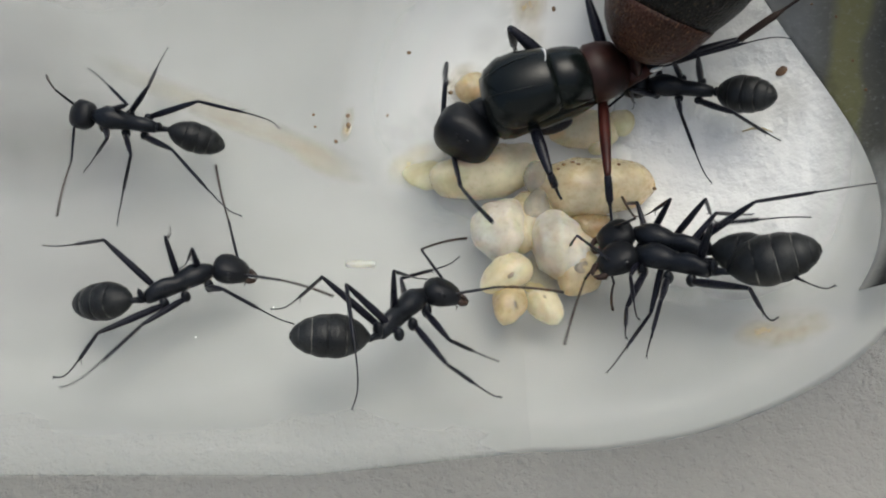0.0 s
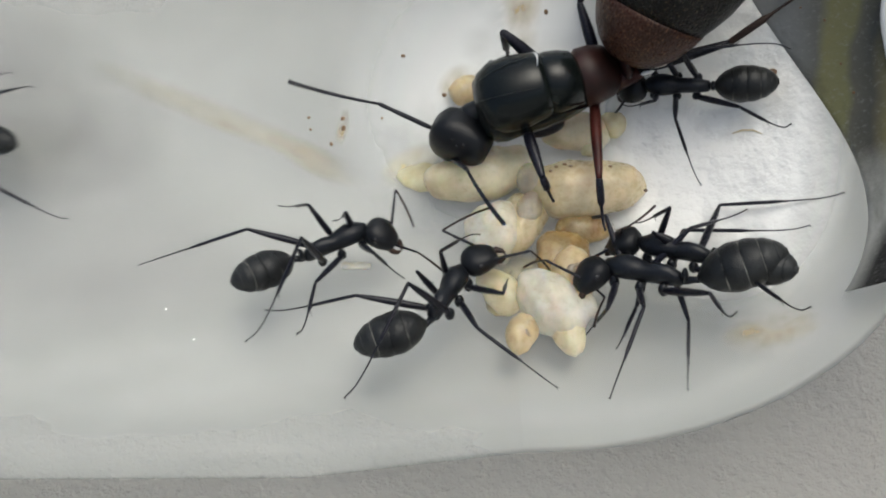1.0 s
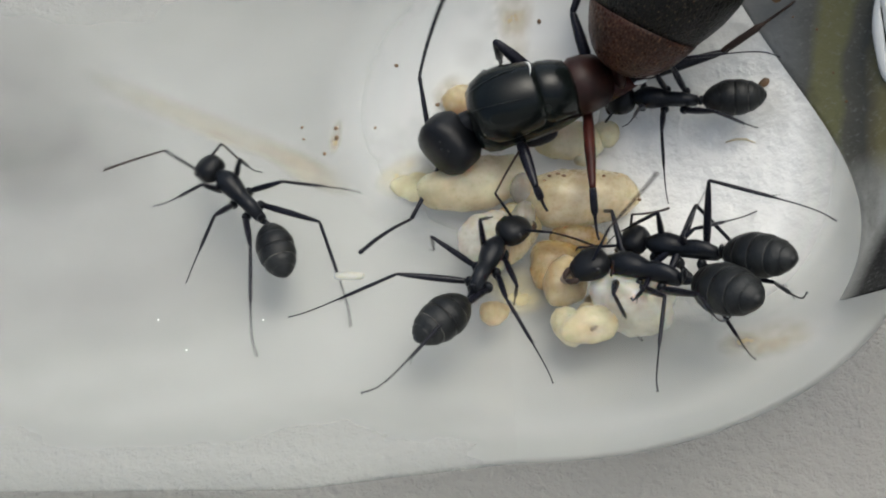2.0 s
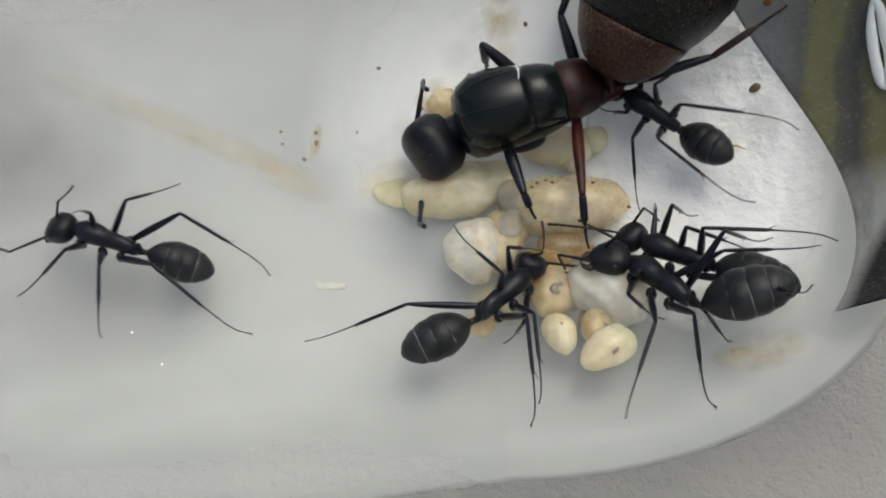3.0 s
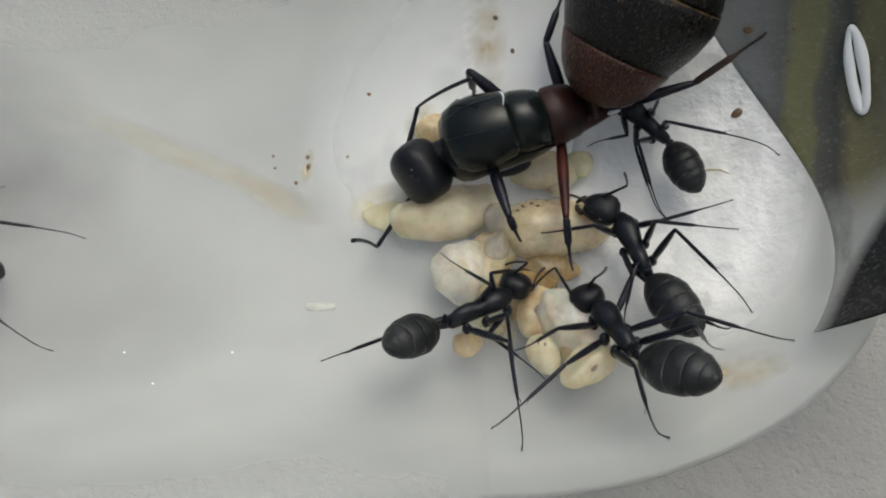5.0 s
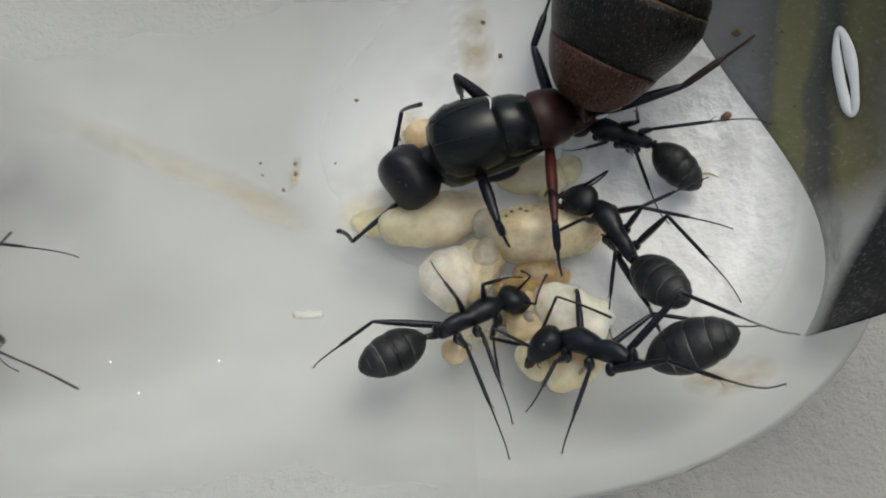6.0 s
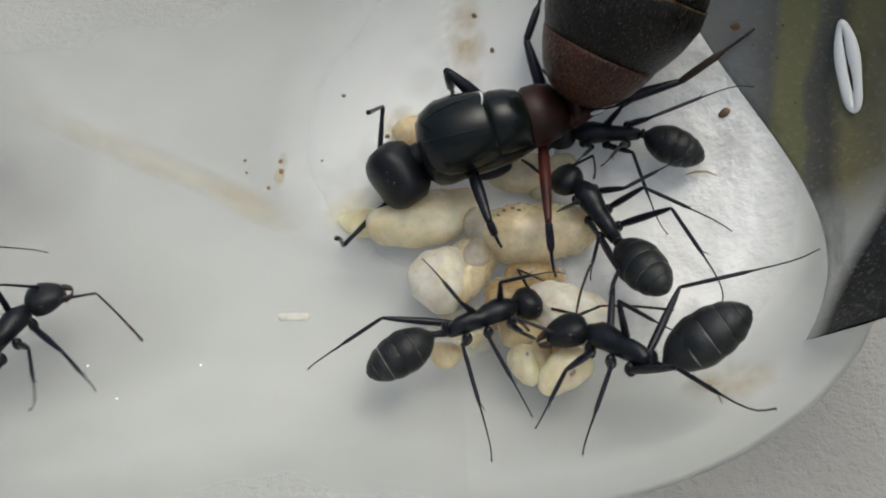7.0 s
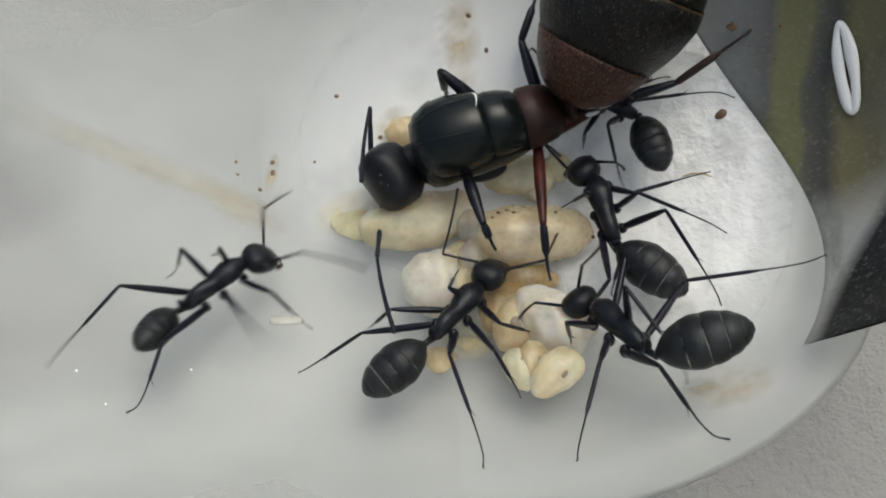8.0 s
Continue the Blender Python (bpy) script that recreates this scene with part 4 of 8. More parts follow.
def motions():
    walk(ant_a["root"], [
        (0, crawl(-14.99, 4.46, 0.86, -21.46, -3.97, 170)), (0.5, crawl(-16.12, 3.66, 0.57, -17.74, -0.73, 177.71)),
        (1, crawl(-23.63, 3.95, 0.67, -19.19, 0.63, -178.18)), (1.5, crawl(-31.31, 4.14, 0.74, -20.11, -1.59, 175.67)),
        (2.5, crawl(-37.22, 1.98, 0.22, -6.74, -6.74, 135.2)), (3.5, crawl(-34.22, -1.14, 0.14, 1.26, 5.35, 103.26)),
        (4.5, crawl(-29.95, -4.19, 0.79, -10.56, 17.67, 58.45)), (5.5, crawl(-24.2, -4.98, 1.11, -18.75, 16.19, 39.39)),
        (6.5, crawl(-15.47, -5.02, 1.13, -19.22, 15.95, 38.26)), (7, crawl(-15.19, -3.78, 0.7, -6.68, 17.3, 68.5)),
        (7.5, crawl(-14.66, -3.52, 0.65, 1.3, 17.18, 94.4)), (7.7, crawl(-13.69, -3.19, 0.5, -6.98, 13.9, 62.99)),
        (7.8, crawl(-10.89, -2.6, 0.32, -8.54, 9.22, 46.85)), (7.9, crawl(-8.66, -1.66, 0.15, -6.03, 5.26, 40.93)),
        (8, crawl(-7.36, -0.96, 0.08, -3.35, 3.14, 43.08)),])
    walk(ant_a["gaster"], [
        (0, tail(ant_a, -0.94, 0.07, -0.32)), (0.5, tail(ant_a, -1.00, -0.02, -0.05)), (1, tail(ant_a, -0.95, 0.25, 0.2)),
        (1.5, tail(ant_a, -0.99, 0.1, 0.09)), (2.5, tail(ant_a, -1, 0.09, -0.01)), (3.5, tail(ant_a, -0.98, -0.11, 0.15)),
        (4.5, tail(ant_a, -0.61, -0.74, 0.27)), (5.5, tail(ant_a, -0.53, -0.77, 0.35)), (6.5, tail(ant_a, -0.74, -0.59, 0.34)),
        (7, tail(ant_a, -0.92, -0.32, 0.24)), (7.5, tail(ant_a, -0.96, 0.11, 0.25)), (7.7, tail(ant_a, -0.86, -0.37, 0.35)),
        (7.8, tail(ant_a, -0.85, -0.4, 0.35)), (7.9, tail(ant_a, -0.77, -0.54, 0.35)), (8, tail(ant_a, -0.81, -0.41, 0.43)),])
    walk(ant_a["head"], [
        (0, nod(ant_a, 0.86, 0.06, -0.5)), (0.5, nod(ant_a, 0.88, 0.17, -0.44)), (1, nod(ant_a, 0.98, 0, -0.22)),
        (1.5, nod(ant_a, 0.97, 0.1, -0.21)), (2.5, nod(ant_a, 0.95, 0.17, -0.26)), (3.5, nod(ant_a, 0.9, 0.1, -0.43)),
        (4.5, nod(ant_a, 0.5, 0.71, -0.5)), (5, nod(ant_a, 0.93, -0.09, -0.35)), (5.5, nod(ant_a, 0.57, -0.81, 0.1)),
        (6.5, nod(ant_a, 0.57, -0.82, 0.04)), (7, nod(ant_a, 0.55, -0.78, 0.3)), (7.5, nod(ant_a, 0.82, -0.28, -0.5)),
        (7.7, nod(ant_a, 0.55, -0.78, 0.3)), (7.8, nod(ant_a, 0.55, -0.78, 0.3)), (7.9, nod(ant_a, 0.57, -0.81, 0.11)),
        (8, nod(ant_a, 0.82, -0.27, -0.5)),])
    walk(ant_a["lf"], [
        (0, swing(ant_a, "lf", -0.43, 0.29, 0.85)), (0.5, swing(ant_a, "lf", -0.3, 0.38, 0.87)), (8, swing(ant_a, "lf", -0.12, -0.17, 0.98)),])
    walk(ant_a["lf_shin"], [
        (0, fold(ant_a, "lf", -0.72, -0.21, -0.66)), (0.5, fold(ant_a, "lf", -0.6, -0.61, -0.52)), (8, fold(ant_a, "lf", -0.92, 0.11, -0.38)),])
    walk(ant_a["lm"], [
        (0, swing(ant_a, "lm", -0.5, 0.49, 0.72)), (0.5, swing(ant_a, "lm", -0.73, 0.53, 0.43)), (8, swing(ant_a, "lm", -0.2, 0.3, 0.93)),])
    walk(ant_a["lm_shin"], [
        (0, fold(ant_a, "lm", -0.1, -0.07, -0.99)), (0.267, fold(ant_a, "lm", 0.58, -0.11, -0.81)), (0.5, fold(ant_a, "lm", 0.97, -0.1, -0.23)),
        (4.267, fold(ant_a, "lm", 0.3, 0.32, -0.9)), (8, fold(ant_a, "lm", -0.69, 0.4, -0.61)),])
    walk(ant_a["lh"], [
        (0, swing(ant_a, "lh", -0.71, 0.21, 0.67)), (0.5, swing(ant_a, "lh", -0.84, 0.18, 0.5)), (1, swing(ant_a, "lh", -0.74, 0.62, 0.24)),
        (7.8, swing(ant_a, "lh", -0.16, -0.03, 0.99)), (7.9, swing(ant_a, "lh", -0.51, 0.19, 0.84)), (8, swing(ant_a, "lh", -0.72, 0.4, 0.56)),])
    walk(ant_a["lh_shin"], [
        (0, fold(ant_a, "lh", 0.89, 0.21, -0.41)), (0.5, fold(ant_a, "lh", 0.92, -0.03, -0.4)), (1, fold(ant_a, "lh", 0.97, 0.21, 0.15)),
        (4.4, fold(ant_a, "lh", 0.38, 0.87, -0.33)), (7.8, fold(ant_a, "lh", -0.59, 0.65, -0.47)), (7.9, fold(ant_a, "lh", -0.28, 0.9, -0.33)),
        (8, fold(ant_a, "lh", 0.33, 0.83, -0.45)),])
    walk(ant_a["rf"], [
        (0, swing(ant_a, "rf", -0.63, -0.04, 0.78)), (0.5, swing(ant_a, "rf", -0.4, -0.02, 0.92)), (7, swing(ant_a, "rf", -0.37, -0.92, 0.12)),
        (7.5, swing(ant_a, "rf", -0.41, -0.75, 0.53)), (7.7, swing(ant_a, "rf", -0.13, -0.82, 0.56)), (7.8, swing(ant_a, "rf", -0.04, -0.85, 0.53)),
        (8, swing(ant_a, "rf", 0.08, -0.84, 0.53)),])
    walk(ant_a["rf_shin"], [
        (0, fold(ant_a, "rf", -0.77, 0.5, -0.38)), (0.5, fold(ant_a, "rf", -0.92, 0.37, -0.13)), (2.667, fold(ant_a, "rf", -0.79, 0.6, -0.14)),
        (4.833, fold(ant_a, "rf", 0.98, 0.17, 0.06)), (7, fold(ant_a, "rf", 0.99, -0.09, 0.1)), (7.267, fold(ant_a, "rf", 0.61, 0.03, -0.79)),
        (7.5, fold(ant_a, "rf", -0.35, 0.13, -0.93)), (7.7, fold(ant_a, "rf", -0.77, 0.19, -0.61)), (7.8, fold(ant_a, "rf", -0.37, 0.25, -0.89)),
        (8, fold(ant_a, "rf", -0.23, 0.01, -0.97)),])
    walk(ant_a["rm"], [
        (0, swing(ant_a, "rm", -0.53, -0.44, 0.73)), (0.5, swing(ant_a, "rm", -0.51, -0.42, 0.75)), (1, swing(ant_a, "rm", -0.61, -0.5, 0.61)),
        (7.5, swing(ant_a, "rm", -0.33, -0.75, 0.57)), (7.7, swing(ant_a, "rm", -0.19, -0.91, 0.37)), (7.8, swing(ant_a, "rm", -0.32, -0.83, 0.45)),
        (7.9, swing(ant_a, "rm", -0.62, -0.57, 0.55)), (8, swing(ant_a, "rm", -0.15, -0.84, 0.51)),])
    walk(ant_a["rm_shin"], [
        (0, fold(ant_a, "rm", -0.31, -0.08, -0.95)), (0.5, fold(ant_a, "rm", -0.13, -0.5, -0.86)), (0.733, fold(ant_a, "rm", 0.49, -0.71, -0.5)),
        (1, fold(ant_a, "rm", 0.84, -0.53, 0.13)), (7.5, fold(ant_a, "rm", 0.85, -0.45, -0.26)), (7.7, fold(ant_a, "rm", 0.89, -0.15, -0.43)),
        (7.8, fold(ant_a, "rm", 0.99, -0.09, -0.07)), (7.9, fold(ant_a, "rm", 0.96, -0.08, -0.28)), (8, fold(ant_a, "rm", 1, 0, 0.09)),])
    walk(ant_a["rh"], [
        (0, swing(ant_a, "rh", -0.84, -0.29, 0.46)), (0.5, swing(ant_a, "rh", -0.69, -0.32, 0.65)), (1, swing(ant_a, "rh", -0.78, -0.32, 0.54)),
        (7.8, swing(ant_a, "rh", -0.99, 0.01, -0.14)), (7.9, swing(ant_a, "rh", -0.66, -0.5, 0.56)), (8, swing(ant_a, "rh", -0.79, -0.33, 0.52)),])
    walk(ant_a["rh_shin"], [
        (0, fold(ant_a, "rh", 0.89, -0.31, 0.34)), (0.267, fold(ant_a, "rh", 0.65, -0.75, -0.17)), (0.5, fold(ant_a, "rh", 0.08, -0.81, -0.59)),
        (0.733, fold(ant_a, "rh", 0.7, -0.7, -0.12)), (1, fold(ant_a, "rh", 0.89, -0.17, 0.42)), (7.8, fold(ant_a, "rh", 0.46, 0.83, 0.31)),
        (7.9, fold(ant_a, "rh", 0.95, 0.31, -0.08)), (8, fold(ant_a, "rh", 0.93, 0.3, -0.21)),])
    walk(ant_a["la"], [
        (0, swing(ant_a, "la", 0.05, 0.99, -0.14)), (0.5, swing(ant_a, "la", 0.22, 0.57, 0.79)), (6.5, swing(ant_a, "la", -0.42, 0.35, 0.84)),
        (7, swing(ant_a, "la", -0.52, -0.19, 0.83)), (7.5, swing(ant_a, "la", -0.86, 0.15, 0.49)), (7.7, swing(ant_a, "la", 0.02, 0.17, 0.98)),
        (7.8, swing(ant_a, "la", 0.29, 0.37, 0.88)), (8, swing(ant_a, "la", 0.13, 0.82, 0.55)),])
    walk(ant_a["la_shin"], [
        (0, fold(ant_a, "la", 0.86, 0.22, 0.46)), (0.267, fold(ant_a, "la", 0.85, -0.34, -0.4)), (0.5, fold(ant_a, "la", -0.06, -0.54, -0.84)),
        (6.5, fold(ant_a, "la", 0.8, -0.08, -0.6)), (6.733, fold(ant_a, "la", 0.93, 0.38, -0.04)), (7, fold(ant_a, "la", 0.56, 0.63, 0.54)),
        (7.267, fold(ant_a, "la", 0.31, 0.79, -0.53)), (7.5, fold(ant_a, "la", -0.32, -0.02, -0.95)), (7.7, fold(ant_a, "la", -0.78, 0.52, -0.35)),
        (7.8, fold(ant_a, "la", -0.35, 0.94, -0.05)), (7.9, fold(ant_a, "la", -0.41, 0.53, 0.74)), (8, fold(ant_a, "la", -0.14, -0.3, 0.94)),])
    walk(ant_a["ra"], [
        (0, swing(ant_a, "ra", -0.36, -0.15, 0.92)), (0.5, swing(ant_a, "ra", -0.01, -0.87, 0.49)), (3.5, swing(ant_a, "ra", 0.68, -0.71, 0.14)),
        (6.5, swing(ant_a, "ra", 0.95, -0.1, -0.29)), (7, swing(ant_a, "ra", 0.96, -0.12, -0.24)), (7.5, swing(ant_a, "ra", 0.55, -0.7, 0.45)),
        (7.6, swing(ant_a, "ra", 0.98, -0.22, -0.01)), (7.7, swing(ant_a, "ra", 0.79, 0.4, -0.47)), (7.8, swing(ant_a, "ra", 0.63, 0.49, -0.61)),
        (7.9, swing(ant_a, "ra", 0.98, -0.03, 0.2)), (8, swing(ant_a, "ra", 0.3, -0.52, 0.8)),])
    walk(ant_a["ra_shin"], [
        (0, fold(ant_a, "ra", -0.49, 0.18, -0.85)), (0.5, fold(ant_a, "ra", 0.22, 0.67, -0.7)), (6.5, fold(ant_a, "ra", 0.91, 0.08, -0.42)),
        (7, fold(ant_a, "ra", 0.55, -0.53, -0.65)), (7.5, fold(ant_a, "ra", 0.73, -0.62, 0.29)), (7.7, fold(ant_a, "ra", 0.89, -0.44, -0.08)),
        (7.8, fold(ant_a, "ra", 0.93, -0.37, -0.09)), (8, fold(ant_a, "ra", 0.79, 0.13, -0.6)),])
    walk(ant_b["root"], [
        (0, crawl(-11.58, -4.14, 0.77, -17.31, 10.61, 30.57)), (0.5, crawl(-9.71, -2.61, 0.34, -9.56, 8.25, 40.43)),
        (1, crawl(-5.46, -1.58, 0.13, -6.64, 3.68, 28.88)), (1.2, crawl(-4.87, -1.67, 0.15, -6.85, 4.22, 31.49)),
        (1.55, crawl(-5.87, 0.45, 0.06, 1.12, -1.84, 58.66)), (1.9, crawl(-8.95, 1.51, 0.15, -3.74, -6.22, 121.09)),
        (2.3, crawl(-10.34, 0.99, 0.06, -4.2, -2.19, 152.46)), (2.5, crawl(-11.45, 0.57, 0.03, -2.42, -1.21, 153.4)),
        (3, crawl(-13.74, -0.35, 0.02, 1.58, 0.59, 159.35)), (3.5, crawl(-16.24, 0.28, 0.02, -1.21, -0.57, 154.86)),
        (4, crawl(-17.83, 0.59, 0.03, -2.6, -1.11, 156.97)), (4.5, crawl(-20.15, 0.67, 0.03, -2.99, -1.2, 158.19)),
        (5, crawl(-22.32, 0.81, 0.04, -3.64, -1.39, 159.15)), (6.5, crawl(-22.12, 0.63, 0.03, -2.89, -0.93, 162.15)),
        (7, crawl(-22.78, 0.65, 0.03, -2.96, -0.94, 162.35)), (7.5, crawl(-22.74, 0.74, 0.03, -3.35, -1.07, 162.32)),
        (8, crawl(-25.94, 0.82, 0.04, -3.75, -1.18, 162.55)),])
    walk(ant_b["gaster"], [
        (0, tail(ant_b, -0.71, 0.65, -0.27)), (0.5, tail(ant_b, -0.83, -0.24, 0.51)), (1, tail(ant_b, -0.97, -0.10, 0.21)),
        (1.2, tail(ant_b, -0.98, -0.03, 0.2)), (1.55, tail(ant_b, -0.92, -0.2, 0.35)), (1.9, tail(ant_b, -0.89, 0.35, 0.31)),
        (2.3, tail(ant_b, -0.9, 0.25, -0.35)), (2.5, tail(ant_b, -0.92, 0.02, -0.40)), (3, tail(ant_b, -0.91, -0.18, -0.36)),
        (3.5, tail(ant_b, -0.88, -0.17, -0.43)), (4, tail(ant_b, -0.87, -0.25, -0.43)), (4.5, tail(ant_b, -0.84, -0.32, -0.44)),
        (5, tail(ant_b, -0.93, -0.11, -0.35)), (6.5, tail(ant_b, -0.94, 0, -0.35)), (7, tail(ant_b, -0.97, 0.03, -0.25)),
        (7.5, tail(ant_b, -0.97, 0.04, -0.22)), (8, tail(ant_b, -0.98, 0.05, -0.19)),])
    walk(ant_b["head"], [
        (0, nod(ant_b, 0.85, -0.46, -0.26)), (0.5, nod(ant_b, 0.57, -0.82, -0.01)), (1, nod(ant_b, 0.55, -0.78, -0.3)),
        (1.2, nod(ant_b, 0.57, -0.81, 0.11)), (1.367, nod(ant_b, 0.92, -0.27, -0.27)), (1.55, nod(ant_b, 0.76, 0.42, -0.5)),
        (1.9, nod(ant_b, 0.82, 0.28, -0.5)), (2.3, nod(ant_b, 0.83, 0.24, -0.5)), (2.5, nod(ant_b, 0.83, 0.31, -0.46)),
        (3, nod(ant_b, 0.87, 0.26, -0.41)), (3.5, nod(ant_b, 0.94, 0.21, -0.27)), (4, nod(ant_b, 0.92, 0.16, -0.36)),
        (4.5, nod(ant_b, 0.92, 0.32, -0.22)), (5, nod(ant_b, 0.94, 0.25, -0.25)), (6.5, nod(ant_b, 0.94, 0.18, -0.3)),
        (7, nod(ant_b, 0.93, 0.17, -0.33)), (7.5, nod(ant_b, 0.93, 0.16, -0.34)), (8, nod(ant_b, 0.93, 0.17, -0.33)),])
    walk(ant_b["lf"], [
        (0, swing(ant_b, "lf", -0.07, -0.32, 0.95)), (0.5, swing(ant_b, "lf", -0.11, -0.26, 0.96)), (1, swing(ant_b, "lf", -0.13, -0.22, 0.97)),
        (1.2, swing(ant_b, "lf", -0.08, -0.21, 0.97)), (2.3, swing(ant_b, "lf", -0.23, 0.4, 0.89)), (2.5, swing(ant_b, "lf", -0.36, 0.34, 0.87)),
        (3, swing(ant_b, "lf", -0.24, 0.5, 0.83)), (3.5, swing(ant_b, "lf", -0.3, 0.37, 0.88)), (8, swing(ant_b, "lf", -0.3, 0.37, 0.88)),])
    walk(ant_b["lf_shin"], [
        (0, fold(ant_b, "lf", -0.92, 0.27, -0.28)), (0.5, fold(ant_b, "lf", -0.92, -0.11, -0.38)), (1, fold(ant_b, "lf", -0.92, 0.23, -0.32)),
        (1.2, fold(ant_b, "lf", -0.92, 0.17, -0.35)), (2.3, fold(ant_b, "lf", -0.36, -0.36, -0.86)), (2.5, fold(ant_b, "lf", -0.69, -0.12, -0.71)),
        (3, fold(ant_b, "lf", -0.32, -0.33, -0.89)), (3.5, fold(ant_b, "lf", -0.54, -0.22, -0.81)), (8, fold(ant_b, "lf", -0.54, -0.22, -0.81)),])
    walk(ant_b["lm"], [
        (0, swing(ant_b, "lm", 0.01, 0.19, 0.98)), (0.5, swing(ant_b, "lm", -0.31, 0.36, 0.88)), (1, swing(ant_b, "lm", -0.26, 0.32, 0.91)),
        (1.2, swing(ant_b, "lm", -0.28, 0.55, 0.79)), (2.3, swing(ant_b, "lm", -0.41, 0.4, 0.82)), (2.5, swing(ant_b, "lm", -0.58, 0.41, 0.7)),
        (3, swing(ant_b, "lm", -0.49, 0.5, 0.71)), (3.5, swing(ant_b, "lm", -0.43, 0.4, 0.81)), (8, swing(ant_b, "lm", -0.43, 0.4, 0.81)),])
    walk(ant_b["lm_shin"], [
        (0, fold(ant_b, "lm", -0.38, 0.07, -0.92)), (0.5, fold(ant_b, "lm", -0.28, 0.32, -0.9)), (1, fold(ant_b, "lm", -0.36, 0.45, -0.82)),
        (1.2, fold(ant_b, "lm", -0.05, 0.46, -0.89)), (2.3, fold(ant_b, "lm", -0.18, 0.26, -0.95)), (2.5, fold(ant_b, "lm", 0.88, 0.15, -0.45)),
        (3, fold(ant_b, "lm", 0.85, 0.23, -0.48)), (3.267, fold(ant_b, "lm", 0.34, 0.2, -0.92)), (3.5, fold(ant_b, "lm", -0.32, 0.09, -0.94)),
        (8, fold(ant_b, "lm", -0.32, 0.09, -0.94)),])
    walk(ant_b["lh"], [
        (0, swing(ant_b, "lh", -0.42, 0.58, 0.7)), (0.5, swing(ant_b, "lh", -0.48, 0.68, 0.55)), (1, swing(ant_b, "lh", -0.78, 0.52, 0.35)),
        (1.2, swing(ant_b, "lh", -0.77, 0.54, 0.33)), (2.3, swing(ant_b, "lh", -0.68, 0.19, 0.7)), (2.5, swing(ant_b, "lh", -0.82, 0.19, 0.54)),
        (3, swing(ant_b, "lh", -0.78, 0.16, 0.61)), (3.5, swing(ant_b, "lh", -0.68, 0.14, 0.72)), (4, swing(ant_b, "lh", -0.8, 0.24, 0.55)),
        (4.5, swing(ant_b, "lh", -0.89, 0.14, 0.44)), (5, swing(ant_b, "lh", -0.95, 0.24, 0.2)), (6.5, swing(ant_b, "lh", -0.95, 0.3, 0.1)),
        (8, swing(ant_b, "lh", -0.95, 0.3, 0.1)),])
    walk(ant_b["lh_shin"], [
        (0, fold(ant_b, "lh", 0.33, 0.49, -0.81)), (0.5, fold(ant_b, "lh", 0.43, 0.69, -0.59)), (1, fold(ant_b, "lh", 0.82, 0.56, -0.08)),
        (1.2, fold(ant_b, "lh", 0.88, 0.46, 0.12)), (2.3, fold(ant_b, "lh", 0.72, 0.23, -0.65)), (2.5, fold(ant_b, "lh", 0.89, 0.07, -0.46)),
        (3, fold(ant_b, "lh", 0.52, 0.74, -0.43)), (3.5, fold(ant_b, "lh", 0.45, 0.58, -0.68)), (4, fold(ant_b, "lh", 0.52, 0.62, -0.59)),
        (4.5, fold(ant_b, "lh", 0.6, 0.57, -0.57)), (5, fold(ant_b, "lh", 0.76, 0.47, -0.45)), (6.5, fold(ant_b, "lh", 0.99, -0.14, -0.02)),
        (8, fold(ant_b, "lh", 0.99, -0.14, -0.02)),])
    walk(ant_b["rf"], [
        (0, swing(ant_b, "rf", 0.11, -0.8, 0.59)), (0.5, swing(ant_b, "rf", -0.03, -0.82, 0.57)), (1, swing(ant_b, "rf", -0.02, -0.71, 0.71)),
        (1.2, swing(ant_b, "rf", -0.14, -0.62, 0.77)), (2.3, swing(ant_b, "rf", -0.3, -0.02, 0.95)), (2.5, swing(ant_b, "rf", -0.38, 0.07, 0.92)),
        (3, swing(ant_b, "rf", -0.34, 0.12, 0.93)), (3.5, swing(ant_b, "rf", -0.46, 0.03, 0.89)), (8, swing(ant_b, "rf", -0.46, 0.03, 0.89)),])
    walk(ant_b["rf_shin"], [
        (0, fold(ant_b, "rf", 0.02, 0.41, -0.91)), (0.267, fold(ant_b, "rf", 0.69, -0.07, -0.72)), (0.5, fold(ant_b, "rf", 0.87, -0.5, -0.01)),
        (0.733, fold(ant_b, "rf", 0.24, -0.4, -0.88)), (1, fold(ant_b, "rf", -0.67, 0.17, -0.72)), (1.2, fold(ant_b, "rf", -0.79, 0.08, -0.61)),
        (2.3, fold(ant_b, "rf", -0.92, -0.16, -0.36)), (2.5, fold(ant_b, "rf", -0.92, 0.33, -0.21)), (3, fold(ant_b, "rf", -0.92, 0.37, -0.12)),
        (3.5, fold(ant_b, "rf", -0.92, 0.32, -0.23)), (8, fold(ant_b, "rf", -0.92, 0.32, -0.23)),])
